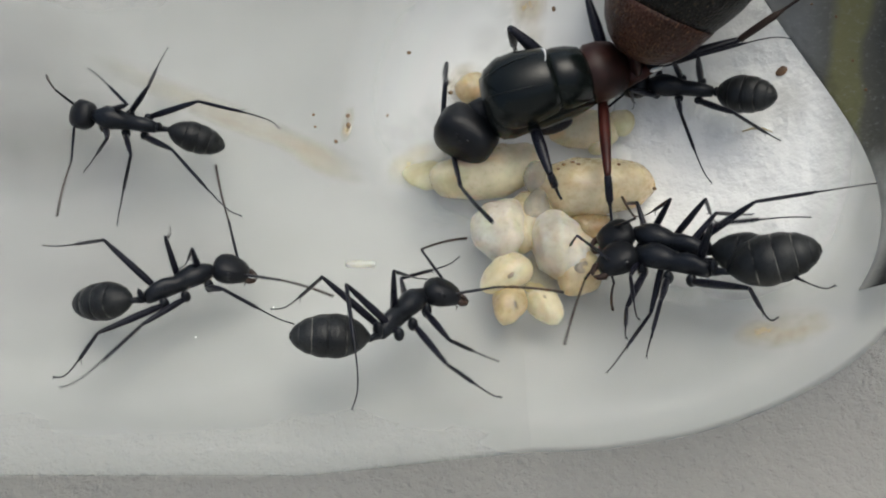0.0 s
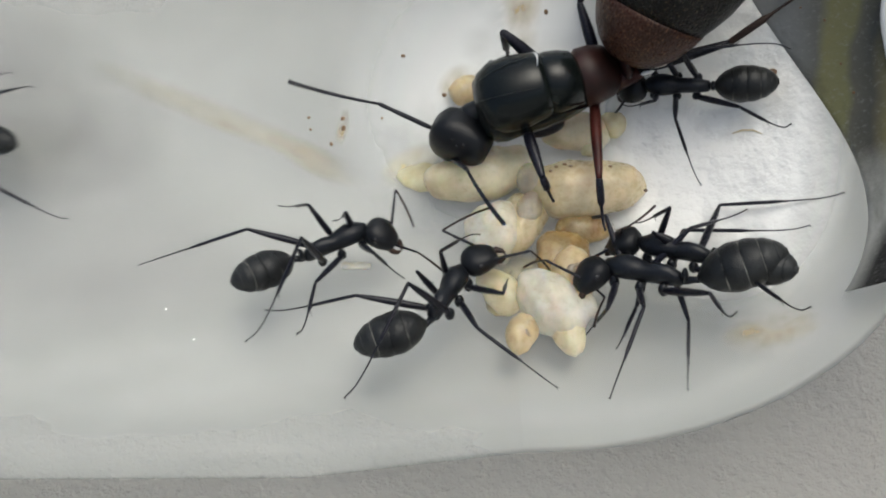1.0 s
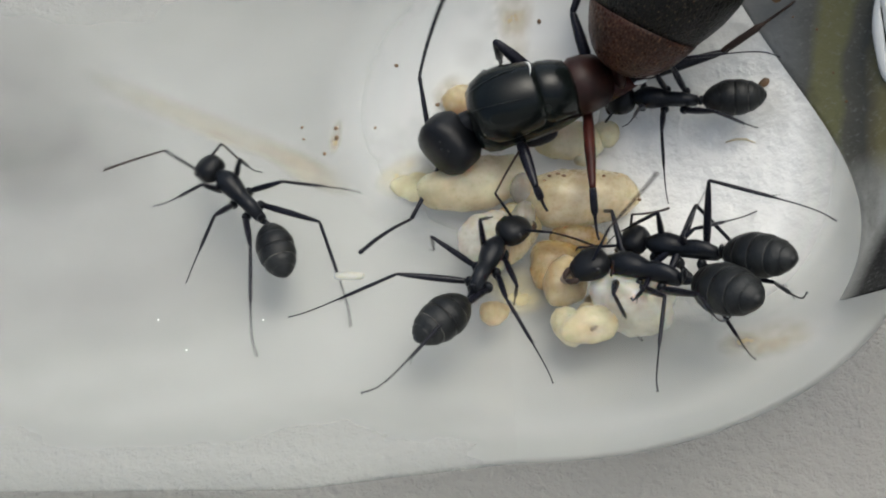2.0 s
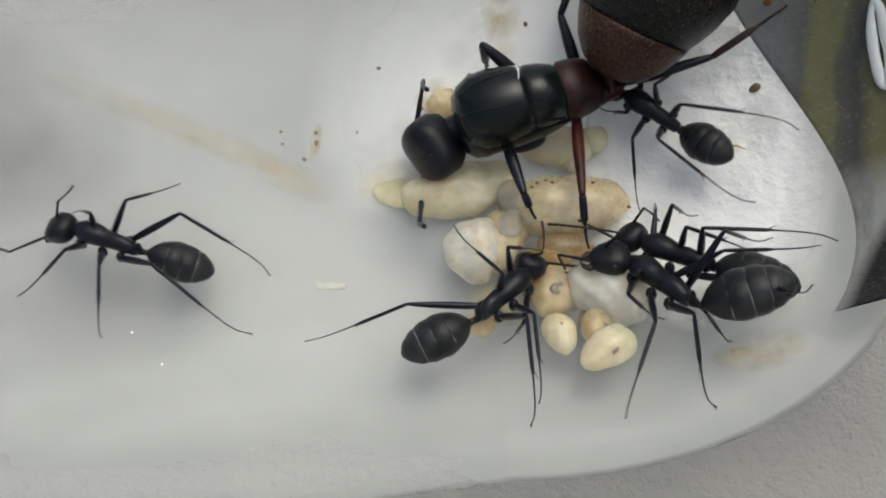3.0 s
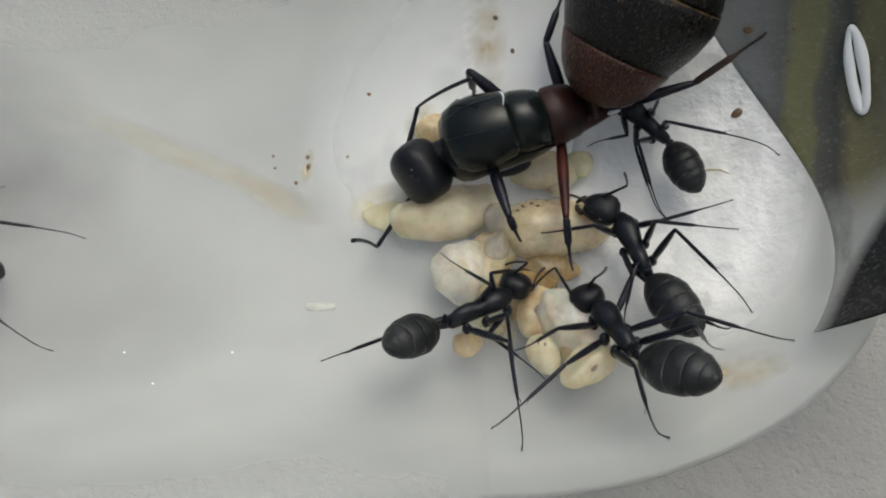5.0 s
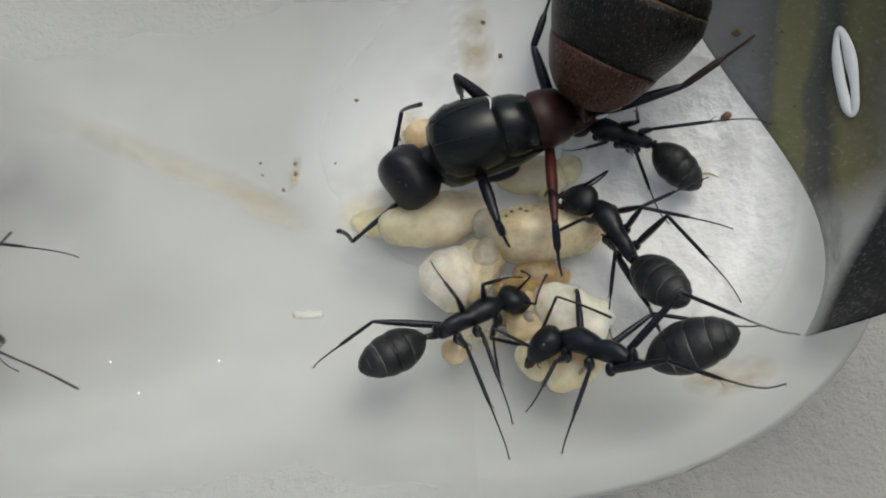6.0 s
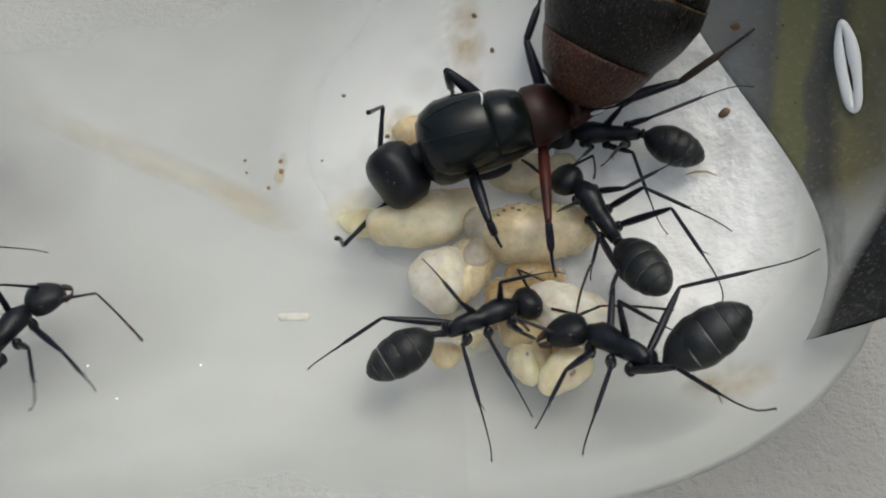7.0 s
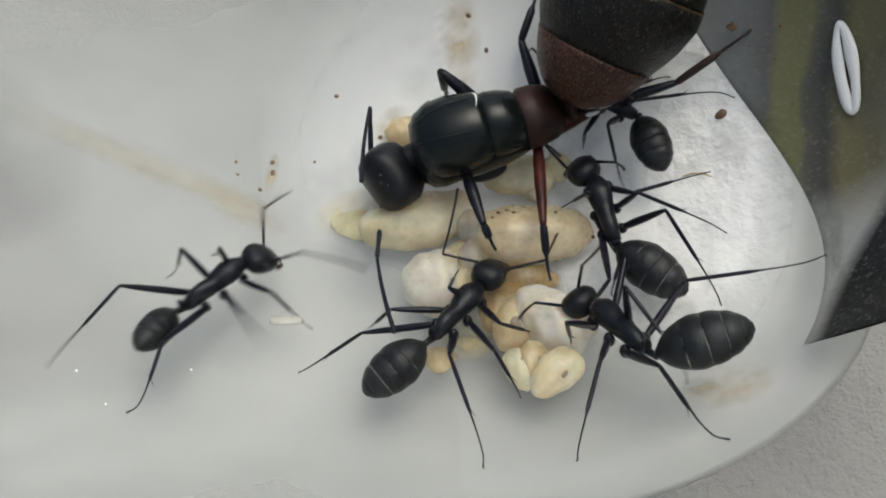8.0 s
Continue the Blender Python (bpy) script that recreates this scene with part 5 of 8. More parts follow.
    walk(ant_b["rm"], [
        (0, swing(ant_b, "rm", -0.92, -0.36, 0.13)), (0.5, swing(ant_b, "rm", -0.29, -0.84, 0.45)), (1, swing(ant_b, "rm", -0.75, -0.54, 0.37)),
        (1.2, swing(ant_b, "rm", -0.73, -0.35, 0.59)), (2.3, swing(ant_b, "rm", -0.55, -0.58, 0.6)), (2.5, swing(ant_b, "rm", -0.62, -0.79, 0.03)),
        (3, swing(ant_b, "rm", -0.35, -0.36, 0.87)), (3.267, swing(ant_b, "rm", -0.45, -0.8, 0.4)), (3.5, swing(ant_b, "rm", -0.36, -0.9, -0.23)),
        (3.733, swing(ant_b, "rm", -0.45, -0.79, 0.42)), (4, swing(ant_b, "rm", -0.34, -0.32, 0.88)), (4.5, swing(ant_b, "rm", -0.43, -0.46, 0.78)),
        (5, swing(ant_b, "rm", -0.35, -0.54, 0.77)), (8, swing(ant_b, "rm", -0.35, -0.54, 0.77)),])
    walk(ant_b["rm_shin"], [
        (0, fold(ant_b, "rm", 0.95, -0.26, -0.18)), (0.5, fold(ant_b, "rm", 0.99, 0.1, -0.07)), (1, fold(ant_b, "rm", 0.93, 0.35, -0.11)),
        (1.2, fold(ant_b, "rm", 0.83, -0.11, -0.55)), (2.3, fold(ant_b, "rm", 0.29, -0.51, -0.81)), (2.5, fold(ant_b, "rm", 0.96, -0.22, -0.18)),
        (2.733, fold(ant_b, "rm", 0.48, -0.39, -0.79)), (3, fold(ant_b, "rm", -0.3, -0.32, -0.9)), (3.267, fold(ant_b, "rm", 0.37, -0.87, -0.33)),
        (3.5, fold(ant_b, "rm", 0.64, -0.49, 0.6)), (3.733, fold(ant_b, "rm", 0.23, -0.91, -0.34)), (4, fold(ant_b, "rm", -0.45, -0.23, -0.86)),
        (4.5, fold(ant_b, "rm", 0.41, -0.7, -0.59)), (5, fold(ant_b, "rm", 0.01, -0.56, -0.83)), (8, fold(ant_b, "rm", 0.01, -0.56, -0.83)),])
    walk(ant_b["rh"], [
        (0, swing(ant_b, "rh", -0.95, -0.25, 0.2)), (0.5, swing(ant_b, "rh", -0.98, 0.19, 0.04)), (0.733, swing(ant_b, "rh", -0.78, 0.04, 0.63)),
        (1, swing(ant_b, "rh", -0.25, -0.13, 0.96)), (1.2, swing(ant_b, "rh", -0.35, -0.02, 0.94)), (2.3, swing(ant_b, "rh", -0.89, -0.45, 0)),
        (2.5, swing(ant_b, "rh", -0.62, -0.34, 0.71)), (3, swing(ant_b, "rh", -0.73, -0.39, 0.57)), (3.5, swing(ant_b, "rh", -0.78, -0.45, 0.42)),
        (4, swing(ant_b, "rh", -0.78, -0.52, 0.35)), (4.5, swing(ant_b, "rh", -0.62, -0.55, 0.56)), (5, swing(ant_b, "rh", -0.74, -0.38, 0.55)),
        (6.5, swing(ant_b, "rh", -0.87, -0.27, 0.4)), (7, swing(ant_b, "rh", -0.91, -0.29, 0.3)), (7.5, swing(ant_b, "rh", -0.91, -0.28, 0.31)),
        (8, swing(ant_b, "rh", -0.91, -0.28, 0.31)),])
    walk(ant_b["rh_shin"], [
        (0, fold(ant_b, "rh", 0.66, 0.74, -0.11)), (0.5, fold(ant_b, "rh", 0.88, 0.46, -0.12)), (0.733, fold(ant_b, "rh", 0.69, -0.5, -0.52)),
        (1, fold(ant_b, "rh", -0.28, -0.9, -0.33)), (1.2, fold(ant_b, "rh", -0.24, -0.93, -0.26)), (2.3, fold(ant_b, "rh", 0.61, -0.79, 0.04)),
        (2.5, fold(ant_b, "rh", -0.3, -0.78, -0.55)), (3, fold(ant_b, "rh", 0.59, -0.79, 0.19)), (3.5, fold(ant_b, "rh", 0.59, -0.77, -0.25)),
        (4, fold(ant_b, "rh", 0.76, -0.65, 0.08)), (4.5, fold(ant_b, "rh", 0.22, -0.82, -0.53)), (5, fold(ant_b, "rh", 0.55, -0.68, -0.48)),
        (6.5, fold(ant_b, "rh", 0.7, -0.47, -0.54)), (7, fold(ant_b, "rh", 0.89, -0.32, -0.33)), (7.5, fold(ant_b, "rh", 0.9, -0.32, -0.3)),
        (8, fold(ant_b, "rh", 0.9, -0.32, -0.3)),])
    walk(ant_b["la"], [
        (0, swing(ant_b, "la", -0.37, 0.6, 0.71)), (0.5, swing(ant_b, "la", -0.41, 0.6, 0.69)), (1, swing(ant_b, "la", -0.41, 0.77, 0.49)),
        (1.2, swing(ant_b, "la", -0.43, 0.4, 0.81)), (2.3, swing(ant_b, "la", 0.52, 0.28, 0.81)), (2.5, swing(ant_b, "la", 0.63, 0.63, 0.45)),
        (3, swing(ant_b, "la", 0.66, 0.63, 0.42)), (8, swing(ant_b, "la", 0.66, 0.63, 0.42)),])
    walk(ant_b["la_shin"], [
        (0, fold(ant_b, "la", 0.95, 0.22, -0.23)), (0.267, fold(ant_b, "la", 0.35, 0.41, -0.84)), (0.5, fold(ant_b, "la", -0.51, 0.29, -0.81)),
        (1, fold(ant_b, "la", -0.36, -0.01, -0.93)), (1.2, fold(ant_b, "la", -0.78, 0.31, -0.54)), (1.733, fold(ant_b, "la", 0.24, 0.6, -0.76)),
        (2.3, fold(ant_b, "la", 0.98, 0.18, -0.09)), (2.5, fold(ant_b, "la", 0.56, -0.6, -0.57)), (2.733, fold(ant_b, "la", 0.95, 0.04, 0.31)),
        (3, fold(ant_b, "la", 0.07, 0.62, 0.78)), (8, fold(ant_b, "la", 0.07, 0.62, 0.78)),])
    walk(ant_b["ra"], [
        (0, swing(ant_b, "ra", 1, -0.03, 0.02)), (0.5, swing(ant_b, "ra", 0.81, 0.58, -0.08)), (1, swing(ant_b, "ra", 0.79, 0.5, -0.36)),
        (1.2, swing(ant_b, "ra", 0.39, 0.57, -0.72)), (1.567, swing(ant_b, "ra", 0.1, 0.67, -0.73)), (1.933, swing(ant_b, "ra", -0.86, -0.19, 0.47)),
        (2.3, swing(ant_b, "ra", -0.68, -0.39, 0.63)), (2.5, swing(ant_b, "ra", -0.12, -0.85, 0.52)), (3, swing(ant_b, "ra", -0.72, 0.04, 0.69)),
        (8, swing(ant_b, "ra", -0.72, 0.04, 0.69)),])
    walk(ant_b["ra_shin"], [
        (0, fold(ant_b, "ra", 0.75, -0.52, 0.41)), (0.5, fold(ant_b, "ra", 0.97, -0.05, -0.25)), (0.733, fold(ant_b, "ra", 0.69, -0.54, 0.48)),
        (1, fold(ant_b, "ra", -0.17, -0.57, 0.81)), (1.2, fold(ant_b, "ra", -0.24, -0.42, 0.88)), (1.733, fold(ant_b, "ra", -0.81, -0.58, -0.1)),
        (2.3, fold(ant_b, "ra", -0.33, 0.01, -0.95)), (2.5, fold(ant_b, "ra", 0.13, 0.64, -0.76)), (2.733, fold(ant_b, "ra", -0.38, 0.06, -0.92)),
        (3, fold(ant_b, "ra", -0.65, -0.56, -0.51)), (8, fold(ant_b, "ra", -0.65, -0.56, -0.51)),])
    walk(ant_c["root"], [
        (0, crawl(-2.61, -6.27, 2.47, -18.18, 28.44, 55.42)), (0.5, crawl(-1.74, -5.39, 2, -13.77, 25.01, 59.9)),
        (1, crawl(-0.72, -4.86, 1.75, -9.93, 23.46, 66.27)), (1.2, crawl(-0.35, -3.99, 1.38, -7.42, 19.29, 68.48)),
        (2.3, crawl(2.01, -2.69, 0.93, -5.74, 12.31, 65.02)), (2.5, crawl(2.65, -2.75, 0.93, -9.44, 10.5, 54.32)),
        (3, crawl(2.16, -3.7, 1.16, -13.12, 13.59, 46.7)), (3.5, crawl(1.93, -3.63, 1.13, -14.21, 11.69, 39.25)),
        (4, crawl(1.78, -3.51, 1.09, -14.59, 10.17, 34.72)), (4.5, crawl(1.79, -3.3, 1.02, -14.27, 8.65, 31.29)),
        (5, crawl(1.8, -3.33, 1.02, -14.79, 8.01, 28.6)), (6.5, crawl(2.01, -3.55, 1.1, -15.61, 8.86, 29.95)),
        (7, crawl(2.7, -3.41, 1.07, -16.63, 5.26, 22.89)), (7.5, crawl(2.14, -3.09, 0.97, -11.96, 9.98, 41.1)),
        (8, crawl(1.98, -2.78, 0.91, -8.67, 10.99, 51.83)),])
    walk(ant_c["gaster"], [
        (0, tail(ant_c, -0.61, 0.79, 0.10)), (0.5, tail(ant_c, -0.69, 0.71, -0.15)), (1, tail(ant_c, -0.62, 0.76, -0.17)),
        (1.2, tail(ant_c, -0.91, 0.41, -0.01)), (2.3, tail(ant_c, -0.93, 0.36, 0.04)), (2.5, tail(ant_c, -0.86, 0.38, -0.33)),
        (3, tail(ant_c, -0.85, 0.45, -0.27)), (3.5, tail(ant_c, -0.98, 0.22, -0.01)), (4, tail(ant_c, -0.93, -0.06, 0.36)),
        (4.5, tail(ant_c, -0.89, -0.24, 0.39)), (5, tail(ant_c, -0.88, -0.29, 0.38)), (6.5, tail(ant_c, -0.96, 0.12, -0.26)),
        (7, tail(ant_c, -0.96, -0.05, -0.28)), (7.5, tail(ant_c, -0.93, 0.18, -0.31)), (8, tail(ant_c, -0.90, 0.29, -0.33)),])
    walk(ant_c["head"], [
        (0, nod(ant_c, 0.57, -0.81, -0.17)), (0.5, nod(ant_c, 0.58, -0.76, 0.29)), (1, nod(ant_c, 0.55, -0.78, 0.3)),
        (1.2, nod(ant_c, 0.56, -0.77, 0.3)), (2.3, nod(ant_c, 0.97, -0.19, -0.15)), (2.5, nod(ant_c, 0.85, 0.43, -0.31)),
        (3, nod(ant_c, 0.79, 0.42, -0.45)), (3.5, nod(ant_c, 0.77, 0.56, -0.31)), (4, nod(ant_c, 0.73, 0.59, -0.33)),
        (4.5, nod(ant_c, 0.76, 0.57, -0.33)), (5, nod(ant_c, 0.71, 0.62, -0.32)), (6.5, nod(ant_c, 0.84, -0.2, -0.5)),
        (7, nod(ant_c, 0.86, 0.05, -0.5)), (7.5, nod(ant_c, 0.96, -0.14, -0.25)), (8, nod(ant_c, 0.99, 0.03, -0.1)),])
    walk(ant_c["lf"], [
        (0, swing(ant_c, "lf", 0.76, 0.65, -0.04)), (0.5, swing(ant_c, "lf", 0.76, 0.65, -0.04)), (0.733, swing(ant_c, "lf", 0.36, 0.53, 0.77)),
        (1, swing(ant_c, "lf", -0.33, -0.02, 0.94)), (1.2, swing(ant_c, "lf", -0.17, 0.11, 0.98)), (6.5, swing(ant_c, "lf", -0.21, -0.28, 0.94)),
        (7, swing(ant_c, "lf", -0.13, -0.25, 0.96)), (7.5, swing(ant_c, "lf", -0.31, -0.21, 0.93)), (8, swing(ant_c, "lf", -0.56, -0.11, 0.82)),])
    walk(ant_c["lf_shin"], [
        (0, fold(ant_c, "lf", 0.53, -0.82, -0.19)), (0.5, fold(ant_c, "lf", 0.53, -0.82, -0.19)), (1, fold(ant_c, "lf", -0.64, -0.76, 0.13)),
        (1.2, fold(ant_c, "lf", -0.76, -0.64, -0.1)), (6.5, fold(ant_c, "lf", -0.75, -0.64, -0.17)), (7, fold(ant_c, "lf", -0.48, -0.86, -0.15)),
        (7.5, fold(ant_c, "lf", -0.85, -0.42, -0.33)), (8, fold(ant_c, "lf", -0.91, -0.37, -0.2)),])
    walk(ant_c["lm"], [
        (0, swing(ant_c, "lm", -0.08, -0.1, 0.99)), (0.5, swing(ant_c, "lm", -0.33, -0.17, 0.93)), (1, swing(ant_c, "lm", -0.47, 0.17, 0.87)),
        (1.2, swing(ant_c, "lm", -0.61, 0.26, 0.75)), (2.3, swing(ant_c, "lm", 0.11, 0.9, 0.43)), (2.5, swing(ant_c, "lm", -0.19, 0.69, 0.7)),
        (3, swing(ant_c, "lm", -0.25, -0.3, 0.92)), (3.5, swing(ant_c, "lm", -0.12, -0.39, 0.92)), (4, swing(ant_c, "lm", 0.02, -0.35, 0.94)),
        (4.5, swing(ant_c, "lm", 0.11, -0.37, 0.92)), (5, swing(ant_c, "lm", 0.06, -0.39, 0.92)), (6.5, swing(ant_c, "lm", -0.46, -0.24, 0.86)),
        (7, swing(ant_c, "lm", -0.46, -0.27, 0.85)), (7.5, swing(ant_c, "lm", -0.62, -0.22, 0.76)), (8, swing(ant_c, "lm", -0.62, 0.78, 0.07)),])
    walk(ant_c["lm_shin"], [
        (0, fold(ant_c, "lm", -0.64, -0.72, -0.26)), (0.5, fold(ant_c, "lm", -0.92, -0.37, -0.15)), (1, fold(ant_c, "lm", -0.92, -0.28, -0.28)),
        (1.2, fold(ant_c, "lm", -0.92, -0.08, -0.38)), (2.3, fold(ant_c, "lm", 0, -0.2, -0.98)), (2.5, fold(ant_c, "lm", -0.21, -0.03, -0.98)),
        (3, fold(ant_c, "lm", -0.49, -0.18, -0.85)), (3.5, fold(ant_c, "lm", -0.51, 0.04, -0.86)), (4, fold(ant_c, "lm", -0.59, 0.16, -0.79)),
        (4.5, fold(ant_c, "lm", -0.65, 0.26, -0.72)), (5, fold(ant_c, "lm", -0.66, 0.3, -0.69)), (6.5, fold(ant_c, "lm", -0.59, -0.18, -0.79)),
        (7, fold(ant_c, "lm", -0.46, 0.09, -0.88)), (7.5, fold(ant_c, "lm", -0.31, -0.4, -0.86)), (7.667, fold(ant_c, "lm", -0.39, -0.34, -0.86)),
        (7.833, fold(ant_c, "lm", 0.14, 0.52, 0.84)), (8, fold(ant_c, "lm", 0.23, 0.46, 0.86)),])
    walk(ant_c["lh"], [
        (0, swing(ant_c, "lh", -0.29, 0.65, 0.71)), (0.5, swing(ant_c, "lh", -0.34, 0.87, 0.36)), (1, swing(ant_c, "lh", -0.35, 0.91, 0.22)),
        (1.2, swing(ant_c, "lh", -0.25, 0.94, 0.25)), (2.3, swing(ant_c, "lh", -0.49, 0.87, 0.04)), (2.5, swing(ant_c, "lh", -0.64, 0.77, 0.04)),
        (3, swing(ant_c, "lh", -0.67, 0.74, 0.06)), (3.5, swing(ant_c, "lh", -0.89, 0.36, 0.3)), (4, swing(ant_c, "lh", -0.95, 0.14, 0.28)),
        (4.5, swing(ant_c, "lh", -0.78, 0.51, -0.37)), (5, swing(ant_c, "lh", -0.99, 0.05, 0.1)), (6.5, swing(ant_c, "lh", -0.8, 0.57, 0.18)),
        (7, swing(ant_c, "lh", -0.9, 0.41, 0.14)), (7.5, swing(ant_c, "lh", -0.65, 0.76, -0.09)), (8, swing(ant_c, "lh", -0.56, 0.8, -0.22)),])
    walk(ant_c["lh_shin"], [
        (0, fold(ant_c, "lh", -0.02, 0.04, -1)), (0.5, fold(ant_c, "lh", 0.63, 0.1, -0.77)), (1, fold(ant_c, "lh", 0.75, -0.03, -0.67)),
        (1.1, fold(ant_c, "lh", 0.82, 0.57, 0.04)), (1.2, fold(ant_c, "lh", 0.19, 0.68, 0.71)), (1.733, fold(ant_c, "lh", 0.74, 0.64, 0.21)),
        (2.3, fold(ant_c, "lh", 0.88, 0.26, -0.4)), (2.5, fold(ant_c, "lh", 0.93, 0.37, 0.01)), (3, fold(ant_c, "lh", 0.86, 0.21, -0.47)),
        (3.5, fold(ant_c, "lh", 0.51, 0.2, -0.84)), (4, fold(ant_c, "lh", 0.38, 0.14, -0.92)), (4.267, fold(ant_c, "lh", 0.71, 0.7, -0.11)),
        (4.5, fold(ant_c, "lh", 0.28, 0.51, 0.81)), (5, fold(ant_c, "lh", 0.76, 0.04, 0.65)), (6.5, fold(ant_c, "lh", 0.34, 0.61, 0.72)),
        (7, fold(ant_c, "lh", 0.51, 0.53, 0.68)), (7.5, fold(ant_c, "lh", 0.23, 0.63, 0.74)), (8, fold(ant_c, "lh", 0.23, 0.55, 0.8)),])
    walk(ant_c["rf"], [
        (0, swing(ant_c, "rf", -0.57, -0.82, 0.07)), (1, swing(ant_c, "rf", -0.4, -0.81, 0.43)), (1.2, swing(ant_c, "rf", -0.47, -0.59, 0.66)),
        (2.3, swing(ant_c, "rf", -0.81, -0.52, 0.26)), (6.5, swing(ant_c, "rf", -0.4, -0.71, 0.58)), (7, swing(ant_c, "rf", -0.16, -0.76, 0.64)),
        (7.5, swing(ant_c, "rf", -0.39, -0.64, 0.66)), (8, swing(ant_c, "rf", -0.48, -0.69, 0.54)),])
    walk(ant_c["rf_shin"], [
        (0, fold(ant_c, "rf", -0.24, 0.42, -0.87)), (1, fold(ant_c, "rf", -0.7, 0.58, -0.41)), (1.2, fold(ant_c, "rf", -0.12, 0.62, -0.77)),
        (1.733, fold(ant_c, "rf", -0.55, 0, -0.83)), (2.3, fold(ant_c, "rf", -0.67, -0.62, -0.41)), (6.5, fold(ant_c, "rf", -0.71, 0.42, -0.56)),
        (7, fold(ant_c, "rf", -0.81, 0.33, -0.48)), (7.5, fold(ant_c, "rf", -0.64, 0.39, -0.66)), (8, fold(ant_c, "rf", -0.45, 0.35, -0.82)),])
    walk(ant_c["rm"], [
        (0, swing(ant_c, "rm", -0.41, -0.89, -0.21)), (0.5, swing(ant_c, "rm", 0.21, -0.94, -0.26)), (1, swing(ant_c, "rm", -0.75, -0.62, 0.24)),
        (1.2, swing(ant_c, "rm", -0.82, -0.43, 0.38)), (2.3, swing(ant_c, "rm", -0.76, -0.49, 0.43)), (2.5, swing(ant_c, "rm", -0.55, -0.65, 0.53)),
        (3, swing(ant_c, "rm", -0.39, -0.67, 0.63)), (3.5, swing(ant_c, "rm", -0.18, -0.55, 0.82)), (4, swing(ant_c, "rm", -0.05, -0.58, 0.81)),
        (4.5, swing(ant_c, "rm", 0.02, -0.57, 0.82)), (5, swing(ant_c, "rm", 0, -0.58, 0.81)), (6.5, swing(ant_c, "rm", -0.41, -0.62, 0.67)),
        (7, swing(ant_c, "rm", -0.32, -0.63, 0.71)), (7.5, swing(ant_c, "rm", -0.47, -0.59, 0.66)), (8, swing(ant_c, "rm", -0.45, -0.82, 0.34)),])
    walk(ant_c["rm_shin"], [
        (0, fold(ant_c, "rm", 0.89, 0.08, 0.45)), (0.5, fold(ant_c, "rm", 0.49, -0.66, 0.57)), (0.733, fold(ant_c, "rm", 0.93, -0.33, -0.15)),
        (1, fold(ant_c, "rm", 0.6, 0.26, -0.75)), (1.2, fold(ant_c, "rm", 0.47, 0.11, -0.87)), (2.3, fold(ant_c, "rm", 0.56, -0.48, -0.67)),
        (2.5, fold(ant_c, "rm", 0.4, -0.72, -0.56)), (3, fold(ant_c, "rm", 0.63, -0.64, -0.44)), (3.5, fold(ant_c, "rm", -0.36, -0.49, -0.8)),
        (4, fold(ant_c, "rm", -0.5, -0.41, -0.77)), (4.5, fold(ant_c, "rm", -0.33, -0.48, -0.81)), (5, fold(ant_c, "rm", -0.36, -0.42, -0.83)),
        (6.5, fold(ant_c, "rm", 0.79, -0.09, -0.61)), (7, fold(ant_c, "rm", 0.64, 0.01, -0.77)), (7.5, fold(ant_c, "rm", -0.11, 0.11, -0.99)),
        (7.733, fold(ant_c, "rm", 0.75, 0, -0.67)), (8, fold(ant_c, "rm", 0.97, -0.11, 0.22)),])
    walk(ant_c["rh"], [
        (0, swing(ant_c, "rh", -0.37, 0.5, 0.78)), (0.5, swing(ant_c, "rh", -0.4, 0.44, 0.8)), (1, swing(ant_c, "rh", -0.48, 0.35, 0.8)),
        (1.2, swing(ant_c, "rh", -0.54, 0.45, 0.71)), (2.3, swing(ant_c, "rh", -0.95, 0.14, 0.29)), (2.5, swing(ant_c, "rh", -0.53, -0.41, 0.74)),
        (3, swing(ant_c, "rh", -0.3, -0.62, 0.73)), (3.5, swing(ant_c, "rh", -0.12, -0.77, 0.63)), (4, swing(ant_c, "rh", -0.01, -0.79, 0.62)),
        (4.5, swing(ant_c, "rh", 0.08, -0.83, 0.56)), (5, swing(ant_c, "rh", 0.09, -0.82, 0.56)), (6.5, swing(ant_c, "rh", -0.42, -0.58, 0.7)),
        (7, swing(ant_c, "rh", -0.35, -0.61, 0.71)), (7.5, swing(ant_c, "rh", -0.56, -0.49, 0.67)), (8, swing(ant_c, "rh", -0.66, -0.4, 0.63)),])
    walk(ant_c["rh_shin"], [
        (0, fold(ant_c, "rh", -0.41, -0.84, -0.35)), (0.5, fold(ant_c, "rh", -0.33, -0.95, 0)), (1, fold(ant_c, "rh", 0.01, -0.99, 0.12)),
        (1.2, fold(ant_c, "rh", 0.2, -0.98, -0.01)), (2.3, fold(ant_c, "rh", 0.96, -0.24, -0.14)), (2.5, fold(ant_c, "rh", 0.56, -0.62, -0.54)),
        (3, fold(ant_c, "rh", 0.63, -0.69, -0.35)), (3.5, fold(ant_c, "rh", 0.69, -0.68, -0.27)), (4, fold(ant_c, "rh", 0.67, -0.69, -0.27)),
        (4.5, fold(ant_c, "rh", 0.68, -0.69, -0.25)), (5, fold(ant_c, "rh", 0.7, -0.64, -0.32)), (6.5, fold(ant_c, "rh", 0.61, -0.09, -0.78)),
        (7, fold(ant_c, "rh", 0.66, -0.14, -0.74)), (7.5, fold(ant_c, "rh", 0.72, -0.15, -0.68)), (8, fold(ant_c, "rh", 0.78, -0.18, -0.6)),])
